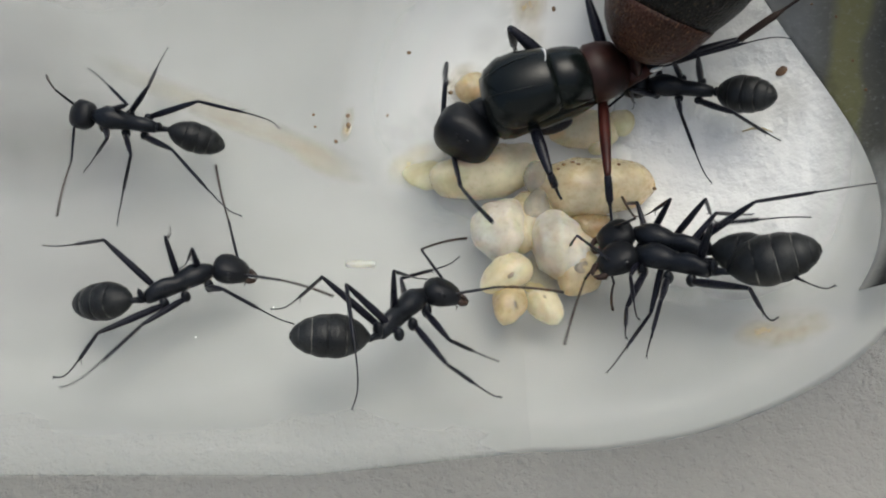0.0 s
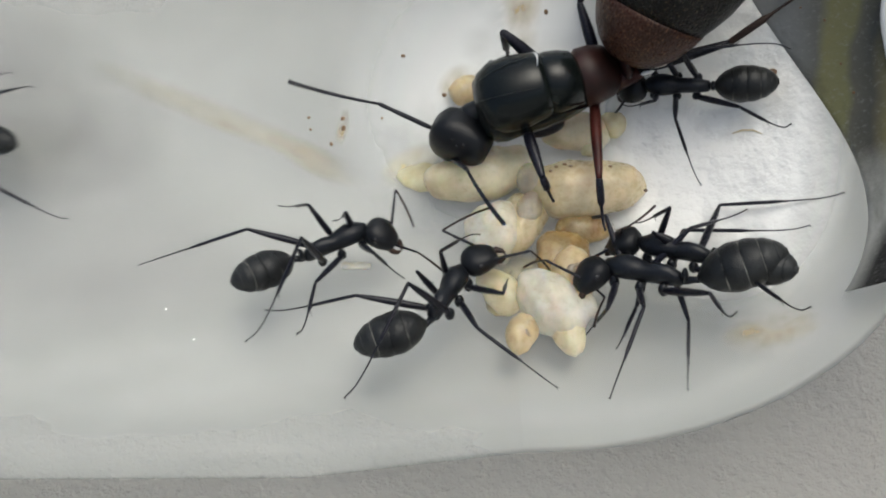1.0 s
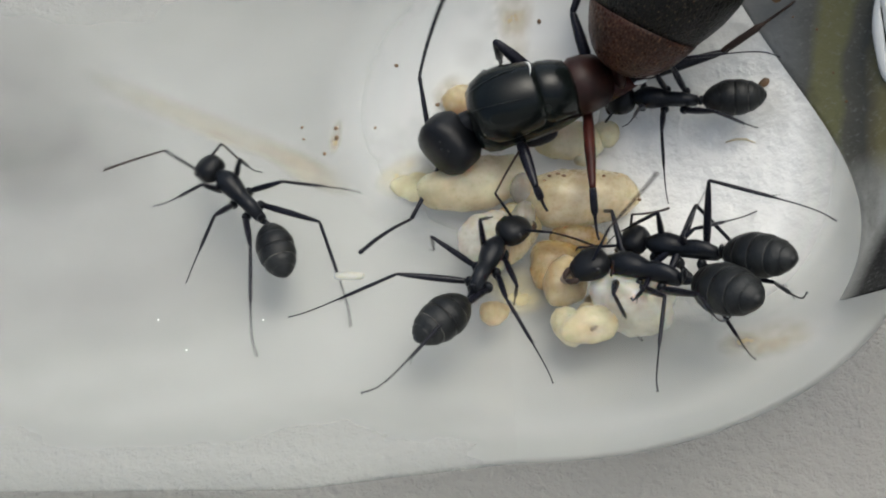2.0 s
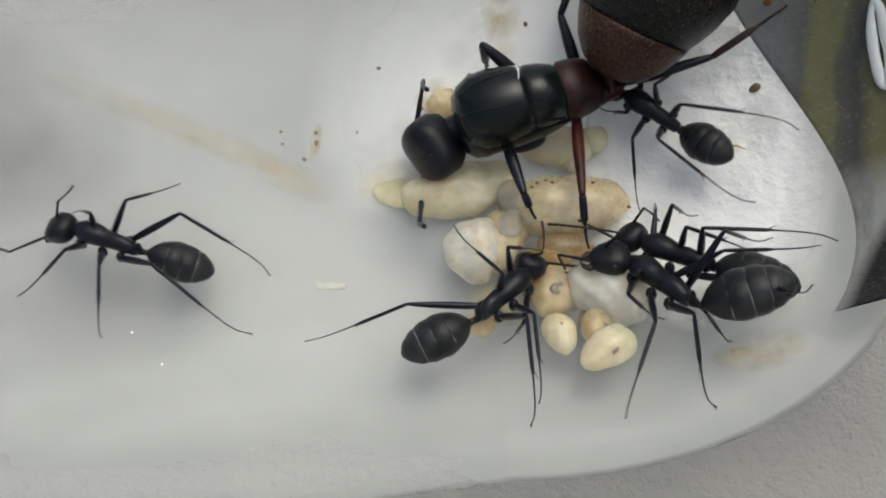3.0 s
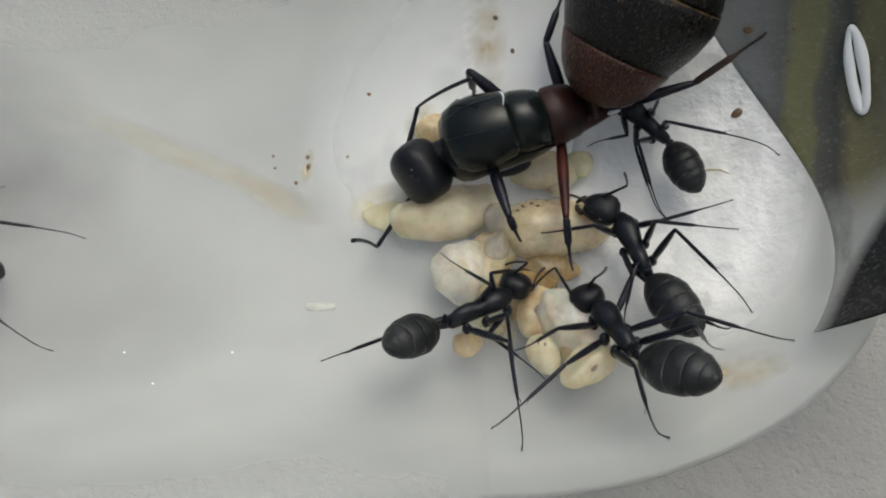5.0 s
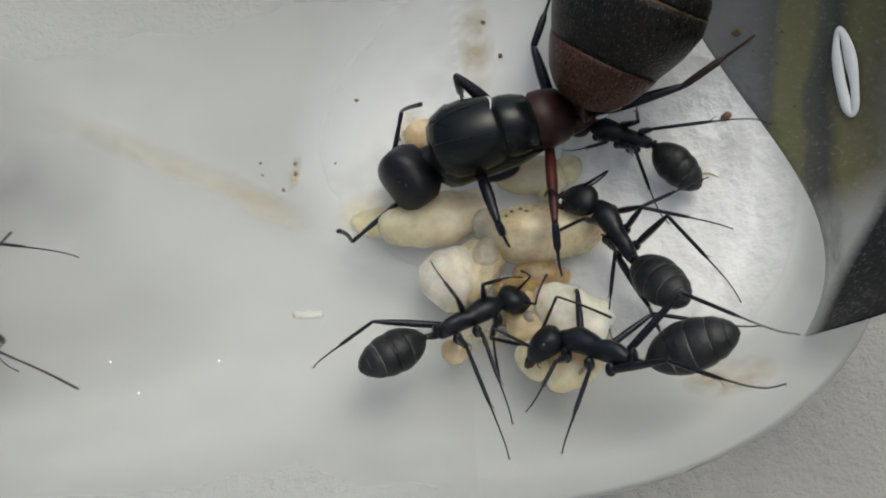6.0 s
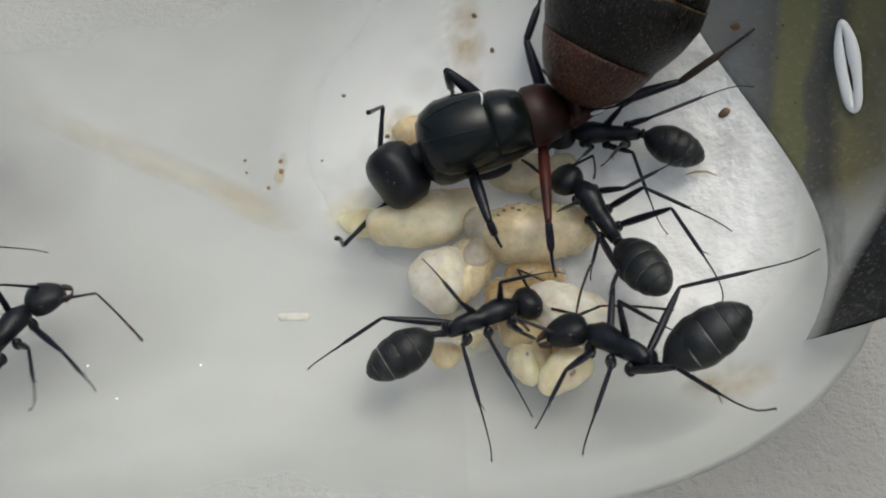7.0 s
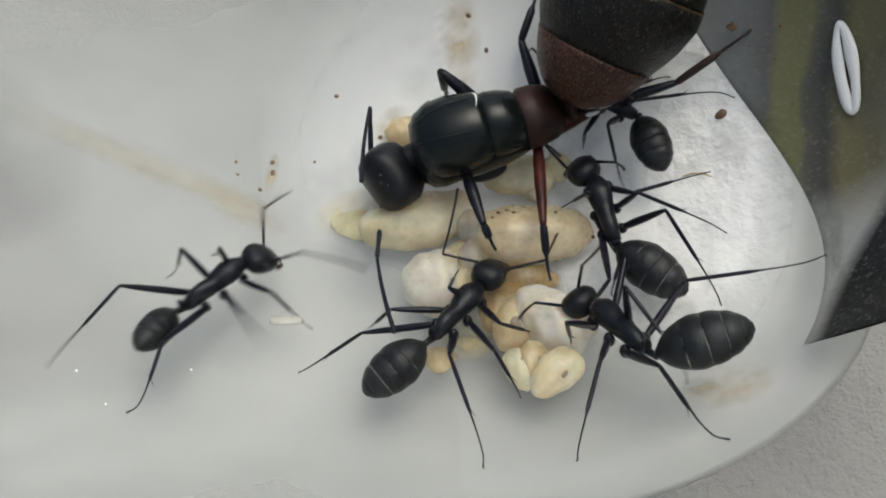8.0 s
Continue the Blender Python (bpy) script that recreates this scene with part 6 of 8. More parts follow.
    walk(ant_c["la"], [
        (0, swing(ant_c, "la", -0.67, 0.33, 0.66)), (0.5, swing(ant_c, "la", -0.14, 0.54, 0.83)), (1, swing(ant_c, "la", -0.67, 0.42, 0.62)),
        (1.2, swing(ant_c, "la", 0.18, 0.65, 0.73)), (2.1, swing(ant_c, "la", -0.44, 0.19, 0.88)), (3, swing(ant_c, "la", -0.79, -0.39, 0.48)),
        (3.267, swing(ant_c, "la", 0.23, -0.87, 0.44)), (3.5, swing(ant_c, "la", 0.95, -0.26, -0.15)),
        (3.733, swing(ant_c, "la", 0.36, -0.64, 0.68)), (4, swing(ant_c, "la", -0.65, -0.27, 0.71)), (6.5, swing(ant_c, "la", -0.36, -0.48, 0.8)),
        (7, swing(ant_c, "la", -0.78, 0.09, 0.62)), (7.5, swing(ant_c, "la", -0.67, 0.74, 0.08)), (8, swing(ant_c, "la", -0.44, 0.89, 0.1)),])
    walk(ant_c["la_shin"], [
        (0, fold(ant_c, "la", -0.19, -0.4, -0.9)), (0.5, fold(ant_c, "la", -0.09, -0.27, -0.96)), (1, fold(ant_c, "la", -0.5, -0.26, -0.82)),
        (1.2, fold(ant_c, "la", 0.12, -0.01, -0.99)), (3, fold(ant_c, "la", -0.69, -0.45, -0.57)), (3.267, fold(ant_c, "la", -0.97, 0.11, -0.23)),
        (3.5, fold(ant_c, "la", -0.76, 0.61, 0.22)), (3.733, fold(ant_c, "la", -1, 0.03, -0.01)), (4, fold(ant_c, "la", -0.79, -0.57, -0.24)),
        (5.267, fold(ant_c, "la", -0.94, 0.11, -0.31)), (6.5, fold(ant_c, "la", -0.64, 0.73, -0.23)), (7, fold(ant_c, "la", -0.91, -0.37, -0.19)),
        (7.5, fold(ant_c, "la", -0.4, -0.85, -0.35)), (8, fold(ant_c, "la", -0.08, -0.81, 0.58)),])
    walk(ant_c["ra"], [
        (0, swing(ant_c, "ra", 0.97, 0.09, 0.24)), (0.5, swing(ant_c, "ra", 1, -0.05, -0.04)), (1.2, swing(ant_c, "ra", 0.98, -0.18, -0.12)),
        (1.733, swing(ant_c, "ra", 0.65, -0.68, 0.34)), (2.3, swing(ant_c, "ra", -0.05, -0.8, 0.6)), (2.4, swing(ant_c, "ra", 0.33, -0.94, -0.02)),
        (2.5, swing(ant_c, "ra", 0.53, -0.56, -0.64)), (3, swing(ant_c, "ra", -0.06, -0.98, 0.18)), (3.5, swing(ant_c, "ra", -0.57, -0.23, 0.78)),
        (4.5, swing(ant_c, "ra", -0.46, -0.21, 0.86)), (5, swing(ant_c, "ra", -0.85, -0.27, 0.45)), (6.5, swing(ant_c, "ra", -0.24, -0.8, 0.55)),
        (8, swing(ant_c, "ra", 0.6, -0.74, 0.32)),])
    walk(ant_c["ra_shin"], [
        (0, fold(ant_c, "ra", 0.99, -0.14, -0.07)), (0.5, fold(ant_c, "ra", 0.76, 0.18, -0.62)), (1.2, fold(ant_c, "ra", 0.33, 0.1, -0.94)),
        (2.3, fold(ant_c, "ra", -0.3, 0.4, -0.86)), (2.4, fold(ant_c, "ra", -0.45, -0.35, -0.82)), (2.5, fold(ant_c, "ra", -0.33, -0.89, -0.3)),
        (3, fold(ant_c, "ra", -0.9, -0.17, -0.4)), (3.5, fold(ant_c, "ra", -0.7, 0.69, -0.16)), (4.5, fold(ant_c, "ra", -0.61, 0.69, -0.39)),
        (5, fold(ant_c, "ra", -0.92, 0.38, -0.09)), (6.5, fold(ant_c, "ra", -0.76, 0.47, 0.44)), (7.267, fold(ant_c, "ra", -0.21, 0.95, 0.25)),
        (8, fold(ant_c, "ra", 0.45, 0.89, -0.09)),])
    walk(ant_d["root"], [
        (0, crawl(7.86, -3.65, 1.92, 10.72, 21.82, 155.23)), (0.5, crawl(7.36, -3.68, 1.83, 12.79, 19.83, 159.12)),
        (1, crawl(7.06, -4.06, 1.92, 15.13, 19.91, 159.59)), (1.2, crawl(7.08, -3.97, 1.88, 14.56, 19.78, 159.32)),
        (2.3, crawl(7.84, -3.45, 1.85, 6.16, 22.55, 145.86)), (2.5, crawl(8.43, -3.45, 2.02, -1.61, 24.72, 129.69)),
        (3, crawl(8.26, -3.62, 2.11, -1.38, 25.29, 128.15)), (3.5, crawl(7.05, -4.34, 2.06, 10.91, 24.02, 145.3)),
        (4, crawl(7.45, -4.82, 2.45, -3.37, 29.72, 113.17)), (4.5, crawl(7.29, -5.04, 2.54, -10.53, 29.35, 97.36)),
        (5, crawl(7.06, -4.96, 2.4, -3.81, 29.68, 109.81)), (6.5, crawl(6.52, -6.15, 2.96, 23.24, 27.6, 152.56)),
        (7, crawl(7.66, -5.65, 2.94, 9.31, 33.26, 133.36)), (7.5, crawl(8.14, -5.07, 2.77, 3.73, 32.05, 128.52)),
        (8, crawl(8.01, -4.31, 2.36, -2.24, 28.15, 120.6)),])
    walk(ant_d["gaster"], [
        (0, tail(ant_d, -0.88, -0.46, 0.13)), (0.5, tail(ant_d, -0.91, -0.39, 0.13)), (1, tail(ant_d, -0.88, -0.44, 0.19)),
        (1.2, tail(ant_d, -0.85, 0.4, 0.35)), (2.3, tail(ant_d, -0.87, 0.36, 0.35)), (2.5, tail(ant_d, -0.61, 0.09, 0.78)),
        (3, tail(ant_d, -0.60, -0.79, 0.12)), (3.5, tail(ant_d, -0.98, -0.01, 0.19)), (4, tail(ant_d, -0.82, -0.47, 0.31)),
        (4.5, tail(ant_d, -0.92, -0.26, 0.30)), (5, tail(ant_d, -0.88, -0.43, 0.18)), (6.5, tail(ant_d, -0.68, -0.63, 0.37)),
        (7, tail(ant_d, -0.45, -0.81, 0.36)), (7.5, tail(ant_d, -0.47, -0.85, 0.25)), (8, tail(ant_d, -0.47, -0.88, 0.11)),])
    walk(ant_d["head"], [
        (0, nod(ant_d, 0.57, 0.82, 0.07)), (0.5, nod(ant_d, 0.57, 0.82, -0.03)), (1, nod(ant_d, 0.55, 0.78, -0.3)),
        (1.2, nod(ant_d, 0.59, 0.74, -0.33)), (2.3, nod(ant_d, 0.56, 0.79, 0.24)), (2.5, nod(ant_d, 0.55, 0.79, 0.26)),
        (3, nod(ant_d, 0.55, 0.78, 0.3)), (3.5, nod(ant_d, 0.9, 0.17, -0.39)), (4, nod(ant_d, 0.89, 0.46, 0.05)),
        (4.5, nod(ant_d, 0.99, 0.12, 0.01)), (5, nod(ant_d, 0.93, 0.29, -0.24)), (6.5, nod(ant_d, 0.52, 0.74, -0.44)),
        (7, nod(ant_d, 0.57, 0.82, 0.07)), (7.5, nod(ant_d, 0.55, 0.78, 0.29)), (8, nod(ant_d, 0.83, 0.38, -0.42)),])
    walk(ant_d["lf"], [
        (0, swing(ant_d, "lf", -0.13, 0.97, 0.22)), (0.5, swing(ant_d, "lf", -0.27, 0.96, 0.08)), (1, swing(ant_d, "lf", -0.23, 0.89, 0.39)),
        (1.2, swing(ant_d, "lf", -0.13, 0.89, 0.44)), (2.3, swing(ant_d, "lf", -0.54, 0.63, 0.56)), (2.5, swing(ant_d, "lf", -0.63, 0.56, 0.54)),
        (3, swing(ant_d, "lf", -0.58, 0.55, 0.6)), (3.5, swing(ant_d, "lf", -0.36, 0.7, 0.62)), (4, swing(ant_d, "lf", -0.34, 0.52, 0.78)),
        (4.5, swing(ant_d, "lf", -0.27, 0.49, 0.83)), (5, swing(ant_d, "lf", -0.41, 0.71, 0.57)), (6.5, swing(ant_d, "lf", -0.4, 0.76, 0.52)),
        (7, swing(ant_d, "lf", -0.41, 0.82, 0.4)), (7.5, swing(ant_d, "lf", -0.27, 0.8, 0.53)), (8, swing(ant_d, "lf", -0.35, 0.59, 0.73)),])
    walk(ant_d["lf_shin"], [
        (0, fold(ant_d, "lf", 0.9, 0.19, 0.39)), (0.5, fold(ant_d, "lf", 0.95, -0.17, 0.27)), (0.733, fold(ant_d, "lf", 0.49, -0.47, -0.73)),
        (1, fold(ant_d, "lf", -0.61, -0.16, -0.78)), (1.2, fold(ant_d, "lf", -0.43, -0.46, -0.78)), (1.733, fold(ant_d, "lf", -0.67, 0.17, -0.72)),
        (2.3, fold(ant_d, "lf", -0.6, 0.73, -0.33)), (2.5, fold(ant_d, "lf", -0.63, 0.65, -0.42)), (3, fold(ant_d, "lf", -0.82, 0.53, -0.21)),
        (3.5, fold(ant_d, "lf", -0.92, 0.03, -0.39)), (4, fold(ant_d, "lf", -0.92, -0.06, -0.39)), (4.5, fold(ant_d, "lf", -0.73, -0.49, -0.48)),
        (5, fold(ant_d, "lf", -0.3, -0.41, -0.86)), (6.5, fold(ant_d, "lf", -0.72, 0, -0.69)), (6.733, fold(ant_d, "lf", 0.25, 0.2, -0.95)),
        (7, fold(ant_d, "lf", 0.96, 0.2, -0.21)), (7.267, fold(ant_d, "lf", 0.42, 0.06, -0.91)), (7.5, fold(ant_d, "lf", -0.46, -0.12, -0.88)),
        (8, fold(ant_d, "lf", -0.87, -0.09, -0.49)),])
    walk(ant_d["lm"], [
        (0, swing(ant_d, "lm", -0.3, 0.83, 0.48)), (0.5, swing(ant_d, "lm", -0.3, 0.87, 0.39)), (1, swing(ant_d, "lm", -0.4, 0.79, 0.47)),
        (1.2, swing(ant_d, "lm", -0.5, 0.71, 0.49)), (2.3, swing(ant_d, "lm", -0.77, 0.35, 0.53)), (2.5, swing(ant_d, "lm", -0.79, 0.26, 0.55)),
        (3, swing(ant_d, "lm", -0.74, 0.54, 0.39)), (3.5, swing(ant_d, "lm", -0.45, 0.81, 0.39)), (4, swing(ant_d, "lm", -0.63, 0.69, 0.36)),
        (4.5, swing(ant_d, "lm", -0.42, 0.88, 0.21)), (5, swing(ant_d, "lm", -0.5, 0.82, 0.28)), (6.5, swing(ant_d, "lm", -0.59, 0.55, 0.59)),
        (7, swing(ant_d, "lm", -0.66, 0.51, 0.55)), (7.5, swing(ant_d, "lm", -0.51, 0.65, 0.56)), (8, swing(ant_d, "lm", -0.69, 0.55, 0.47)),])
    walk(ant_d["lm_shin"], [
        (0, fold(ant_d, "lm", 0.99, 0.02, -0.17)), (0.5, fold(ant_d, "lm", 1, -0.08, -0.05)), (1, fold(ant_d, "lm", 0.71, -0.15, -0.69)),
        (1.2, fold(ant_d, "lm", 0.54, -0.25, -0.81)), (2.3, fold(ant_d, "lm", 0.6, 0.1, -0.8)), (2.5, fold(ant_d, "lm", 0.57, 0.26, -0.78)),
        (3, fold(ant_d, "lm", 0.77, -0.05, -0.64)), (3.5, fold(ant_d, "lm", 0.82, -0.15, -0.56)), (4, fold(ant_d, "lm", 0.81, -0.05, -0.58)),
        (4.5, fold(ant_d, "lm", 0.95, 0.29, -0.07)), (5, fold(ant_d, "lm", 0.96, 0.02, -0.27)), (6.5, fold(ant_d, "lm", 0.7, 0.05, -0.71)),
        (7, fold(ant_d, "lm", 0.77, 0.08, -0.63)), (7.5, fold(ant_d, "lm", 0.76, 0.34, -0.55)), (8, fold(ant_d, "lm", 0.82, 0.21, -0.53)),])
    walk(ant_d["lh"], [
        (0, swing(ant_d, "lh", -0.85, 0.29, 0.44)), (0.5, swing(ant_d, "lh", -0.84, 0.31, 0.45)), (1, swing(ant_d, "lh", -0.74, 0.4, 0.54)),
        (1.2, swing(ant_d, "lh", -0.76, 0.38, 0.53)), (2.3, swing(ant_d, "lh", -0.67, 0.41, 0.62)), (2.5, swing(ant_d, "lh", -0.72, 0.29, 0.63)),
        (3, swing(ant_d, "lh", -0.75, 0.25, 0.62)), (3.5, swing(ant_d, "lh", -0.66, 0.49, 0.58)), (4, swing(ant_d, "lh", -0.85, 0.08, 0.53)),
        (4.5, swing(ant_d, "lh", -0.95, -0.11, 0.28)), (5, swing(ant_d, "lh", -0.86, 0.09, 0.5)), (8, swing(ant_d, "lh", -0.86, 0.09, 0.5)),])
    walk(ant_d["lh_shin"], [
        (0, fold(ant_d, "lh", 0.82, -0.53, -0.19)), (0.5, fold(ant_d, "lh", 0.8, -0.58, -0.17)), (1, fold(ant_d, "lh", 0.89, -0.41, -0.18)),
        (1.2, fold(ant_d, "lh", 0.88, -0.44, -0.19)), (2.3, fold(ant_d, "lh", 0.98, -0.13, -0.12)), (2.5, fold(ant_d, "lh", 0.99, -0.06, -0.1)),
        (3, fold(ant_d, "lh", 0.87, 0.11, -0.47)), (3.5, fold(ant_d, "lh", 0.93, 0.12, -0.33)), (4, fold(ant_d, "lh", 0.96, 0.08, -0.28)),
        (4.5, fold(ant_d, "lh", 0.97, -0.24, -0.01)), (5, fold(ant_d, "lh", 0.97, 0.12, -0.22)), (8, fold(ant_d, "lh", 0.97, 0.12, -0.22)),])
    walk(ant_d["rf"], [
        (0, swing(ant_d, "rf", 0.53, -0.73, 0.44)), (8, swing(ant_d, "rf", 0.53, -0.73, 0.44)),])
    walk(ant_d["rf_shin"], [
        (0, fold(ant_d, "rf", 0.5, 0.17, -0.85)), (8, fold(ant_d, "rf", 0.5, 0.17, -0.85)),])
    walk(ant_d["rm"], [
        (0, swing(ant_d, "rm", -0.46, -0.72, 0.52)), (0.5, swing(ant_d, "rm", -0.64, -0.15, 0.75)), (1, swing(ant_d, "rm", -0.57, -0.66, 0.48)),
        (1.2, swing(ant_d, "rm", -0.59, -0.66, 0.47)), (6.5, swing(ant_d, "rm", -0.37, -0.89, 0.25)), (6.733, swing(ant_d, "rm", -0.32, -0.51, 0.8)),
        (7, swing(ant_d, "rm", -0.12, 0.1, 0.99)), (7.5, swing(ant_d, "rm", -0.28, 0.21, 0.94)), (8, swing(ant_d, "rm", -0.19, 0.04, 0.98)),])
    walk(ant_d["rm_shin"], [
        (0, fold(ant_d, "rm", 0.32, -0.26, -0.91)), (0.5, fold(ant_d, "rm", 0.07, -0.32, -0.94)), (1, fold(ant_d, "rm", 0.55, -0.18, -0.82)),
        (1.2, fold(ant_d, "rm", 0.52, -0.16, -0.84)), (6.5, fold(ant_d, "rm", 0.51, -0.86, 0.02)), (6.733, fold(ant_d, "rm", -0.2, -0.91, -0.36)),
        (7, fold(ant_d, "rm", -0.78, -0.37, -0.5)), (7.5, fold(ant_d, "rm", -0.92, -0.17, -0.35)), (8, fold(ant_d, "rm", -0.46, -0.87, 0.19)),])
    walk(ant_d["rh"], [
        (0, swing(ant_d, "rh", -0.31, 0.18, 0.93)), (0.267, swing(ant_d, "rh", 0, -0.79, 0.61)), (0.5, swing(ant_d, "rh", 0.31, -0.85, -0.42)),
        (1, swing(ant_d, "rh", 0.13, -0.98, -0.15)), (1.2, swing(ant_d, "rh", 0.14, -0.98, -0.16)), (3, swing(ant_d, "rh", -0.3, -0.45, 0.84)),
        (5, swing(ant_d, "rh", -0.69, -0.45, 0.57)), (6.5, swing(ant_d, "rh", -0.1, -0.85, 0.52)), (7, swing(ant_d, "rh", 0.27, -0.92, 0.3)),
        (7.5, swing(ant_d, "rh", 0.45, -0.87, 0.19)), (8, swing(ant_d, "rh", 0.39, -0.92, 0.04)),])
    walk(ant_d["rh_shin"], [
        (0, fold(ant_d, "rh", -0.45, -0.65, -0.62)), (0.5, fold(ant_d, "rh", -0.07, -0.9, 0.43)), (1, fold(ant_d, "rh", -0.03, -0.92, 0.39)),
        (1.2, fold(ant_d, "rh", -0.03, -0.93, 0.37)), (2.1, fold(ant_d, "rh", -0.33, -0.82, -0.46)), (3, fold(ant_d, "rh", -0.37, -0.07, -0.92)),
        (5, fold(ant_d, "rh", -0.57, 0.05, -0.82)), (5.733, fold(ant_d, "rh", 0.02, -0.56, -0.83)), (6.5, fold(ant_d, "rh", 0.59, -0.77, -0.24)),
        (7, fold(ant_d, "rh", 0.54, -0.83, 0.12)), (7.5, fold(ant_d, "rh", 0.3, -0.94, 0.19)), (8, fold(ant_d, "rh", 0.51, -0.82, 0.25)),])
    walk(ant_d["la"], [
        (0, swing(ant_d, "la", 0.49, -0.59, 0.64)), (0.5, swing(ant_d, "la", 0.49, -0.59, 0.64)), (1, swing(ant_d, "la", 0.35, -0.73, 0.58)),
        (1.667, swing(ant_d, "la", -0.29, -0.56, 0.77)), (2.3, swing(ant_d, "la", -0.8, -0.12, 0.59)), (2.4, swing(ant_d, "la", 0.14, -0.32, 0.94)),
        (2.5, swing(ant_d, "la", 0.94, -0.18, 0.3)), (3, swing(ant_d, "la", 0.9, -0.37, -0.21)), (3.5, swing(ant_d, "la", 0.89, -0.2, -0.42)),
        (4, swing(ant_d, "la", 0.75, 0.18, 0.64)), (4.5, swing(ant_d, "la", -0.34, 0.33, 0.88)), (6, swing(ant_d, "la", 0.41, 0.02, 0.91)),
        (7.5, swing(ant_d, "la", 0.89, -0.3, 0.35)), (7.733, swing(ant_d, "la", 0.55, 0.37, 0.75)), (8, swing(ant_d, "la", -0.18, 0.77, 0.61)),])
    walk(ant_d["la_shin"], [
        (0, fold(ant_d, "la", -0.17, -0.91, -0.39)), (0.5, fold(ant_d, "la", -0.17, -0.91, -0.39)), (1, fold(ant_d, "la", 0.48, -0.74, -0.47)),
        (1.667, fold(ant_d, "la", 1, 0.03, -0.07)), (2.3, fold(ant_d, "la", 0.5, 0.77, 0.4)), (2.367, fold(ant_d, "la", 0.36, 0.9, 0.25)),
        (2.433, fold(ant_d, "la", -0.69, -0.36, -0.63)), (2.5, fold(ant_d, "la", -0.61, -0.58, -0.54)), (3, fold(ant_d, "la", -0.05, -0.15, -0.99)),
        (3.267, fold(ant_d, "la", -0.48, 0.46, -0.74)), (3.5, fold(ant_d, "la", -0.61, 0.79, -0.03)), (4, fold(ant_d, "la", -0.82, 0.35, -0.46)),
        (4.5, fold(ant_d, "la", -0.68, -0.24, -0.7)), (7.5, fold(ant_d, "la", -0.33, -0.86, -0.4)), (8, fold(ant_d, "la", -0.5, -0.7, -0.51)),])
    walk(ant_d["ra"], [
        (0, swing(ant_d, "ra", -0.12, -0.05, -0.99)), (1, swing(ant_d, "ra", -0.12, -0.05, -0.99)), (1.833, swing(ant_d, "ra", -0.3, 0.13, -0.94)),
        (2.667, swing(ant_d, "ra", -0.28, 0.41, 0.87)), (3.5, swing(ant_d, "ra", -0.09, 0.25, 0.96)), (4, swing(ant_d, "ra", -0.35, 0.35, 0.87)),
        (4.5, swing(ant_d, "ra", -0.75, -0.46, 0.47)), (5, swing(ant_d, "ra", -0.8, 0.21, 0.56)), (7, swing(ant_d, "ra", -0.9, -0.43, -0.07)),
        (7.5, swing(ant_d, "ra", -0.99, -0.14, 0.05)), (8, swing(ant_d, "ra", -0.71, 0.09, 0.7)),])
    walk(ant_d["ra_shin"], [
        (0, fold(ant_d, "ra", -0.52, 0.85, -0.04)), (1, fold(ant_d, "ra", -0.52, 0.85, -0.04)), (2.267, fold(ant_d, "ra", -0.66, 0.27, -0.7)),
        (3.5, fold(ant_d, "ra", -0.26, -0.53, -0.81)), (4, fold(ant_d, "ra", -0.75, -0.64, 0.15)), (4.5, fold(ant_d, "ra", -0.5, -0.29, -0.82)),
        (5, fold(ant_d, "ra", -0.82, -0.37, -0.44)), (6, fold(ant_d, "ra", 0.08, -0.87, -0.49)), (7, fold(ant_d, "ra", 0.9, -0.45, -0.03)),
        (7.5, fold(ant_d, "ra", 0.94, -0.13, -0.3)), (7.733, fold(ant_d, "ra", 0.39, -0.49, -0.78)), (8, fold(ant_d, "ra", -0.42, -0.53, -0.74)),])
    walk(ant_e["root"], [
        (0, crawl(7.89, -2.42, 1.54, 4.61, 18.75, 154.38)), (0.5, crawl(8.1, -3.09, 1.77, 6.18, 21.46, 150.79)),
        (1, crawl(8.44, -2.88, 1.79, 7.05, 21.07, 156.71)), (1.2, crawl(8.34, -2.98, 1.79, 9.82, 20.12, 162.72)),
        (2.3, crawl(9.4, -2.26, 1.93, 2.27, 22.26, 154.61)), (2.5, crawl(9.56, -2.25, 1.98, -2.59, 22.78, 143.13)),
        (3, crawl(9.08, -2.15, 1.79, -1.61, 21.26, 144.81)), (3.5, crawl(8.7, -2.19, 1.71, -13.01, 16.8, 109.12)),
        (4, crawl(9.37, -2.15, 1.94, -16.73, 16.02, 103.14)), (4.5, crawl(8.53, -1.07, 1.57, -16.41, 8.38, 98.95)),
        (5, crawl(8.33, -0.39, 1.43, -15.62, 6.45, 105.79)), (6.5, crawl(7.87, 1.12, 1.34, -16.55, 0.68, 114.43)),
        (7, crawl(7.66, 1.58, 1.35, -17.06, -1.28, 116.2)), (7.5, crawl(8.07, 1.75, 1.5, -18.28, -3.85, 109.14)),
        (8, crawl(8.12, 1.71, 1.51, -17.91, -5.52, 102.97)),])
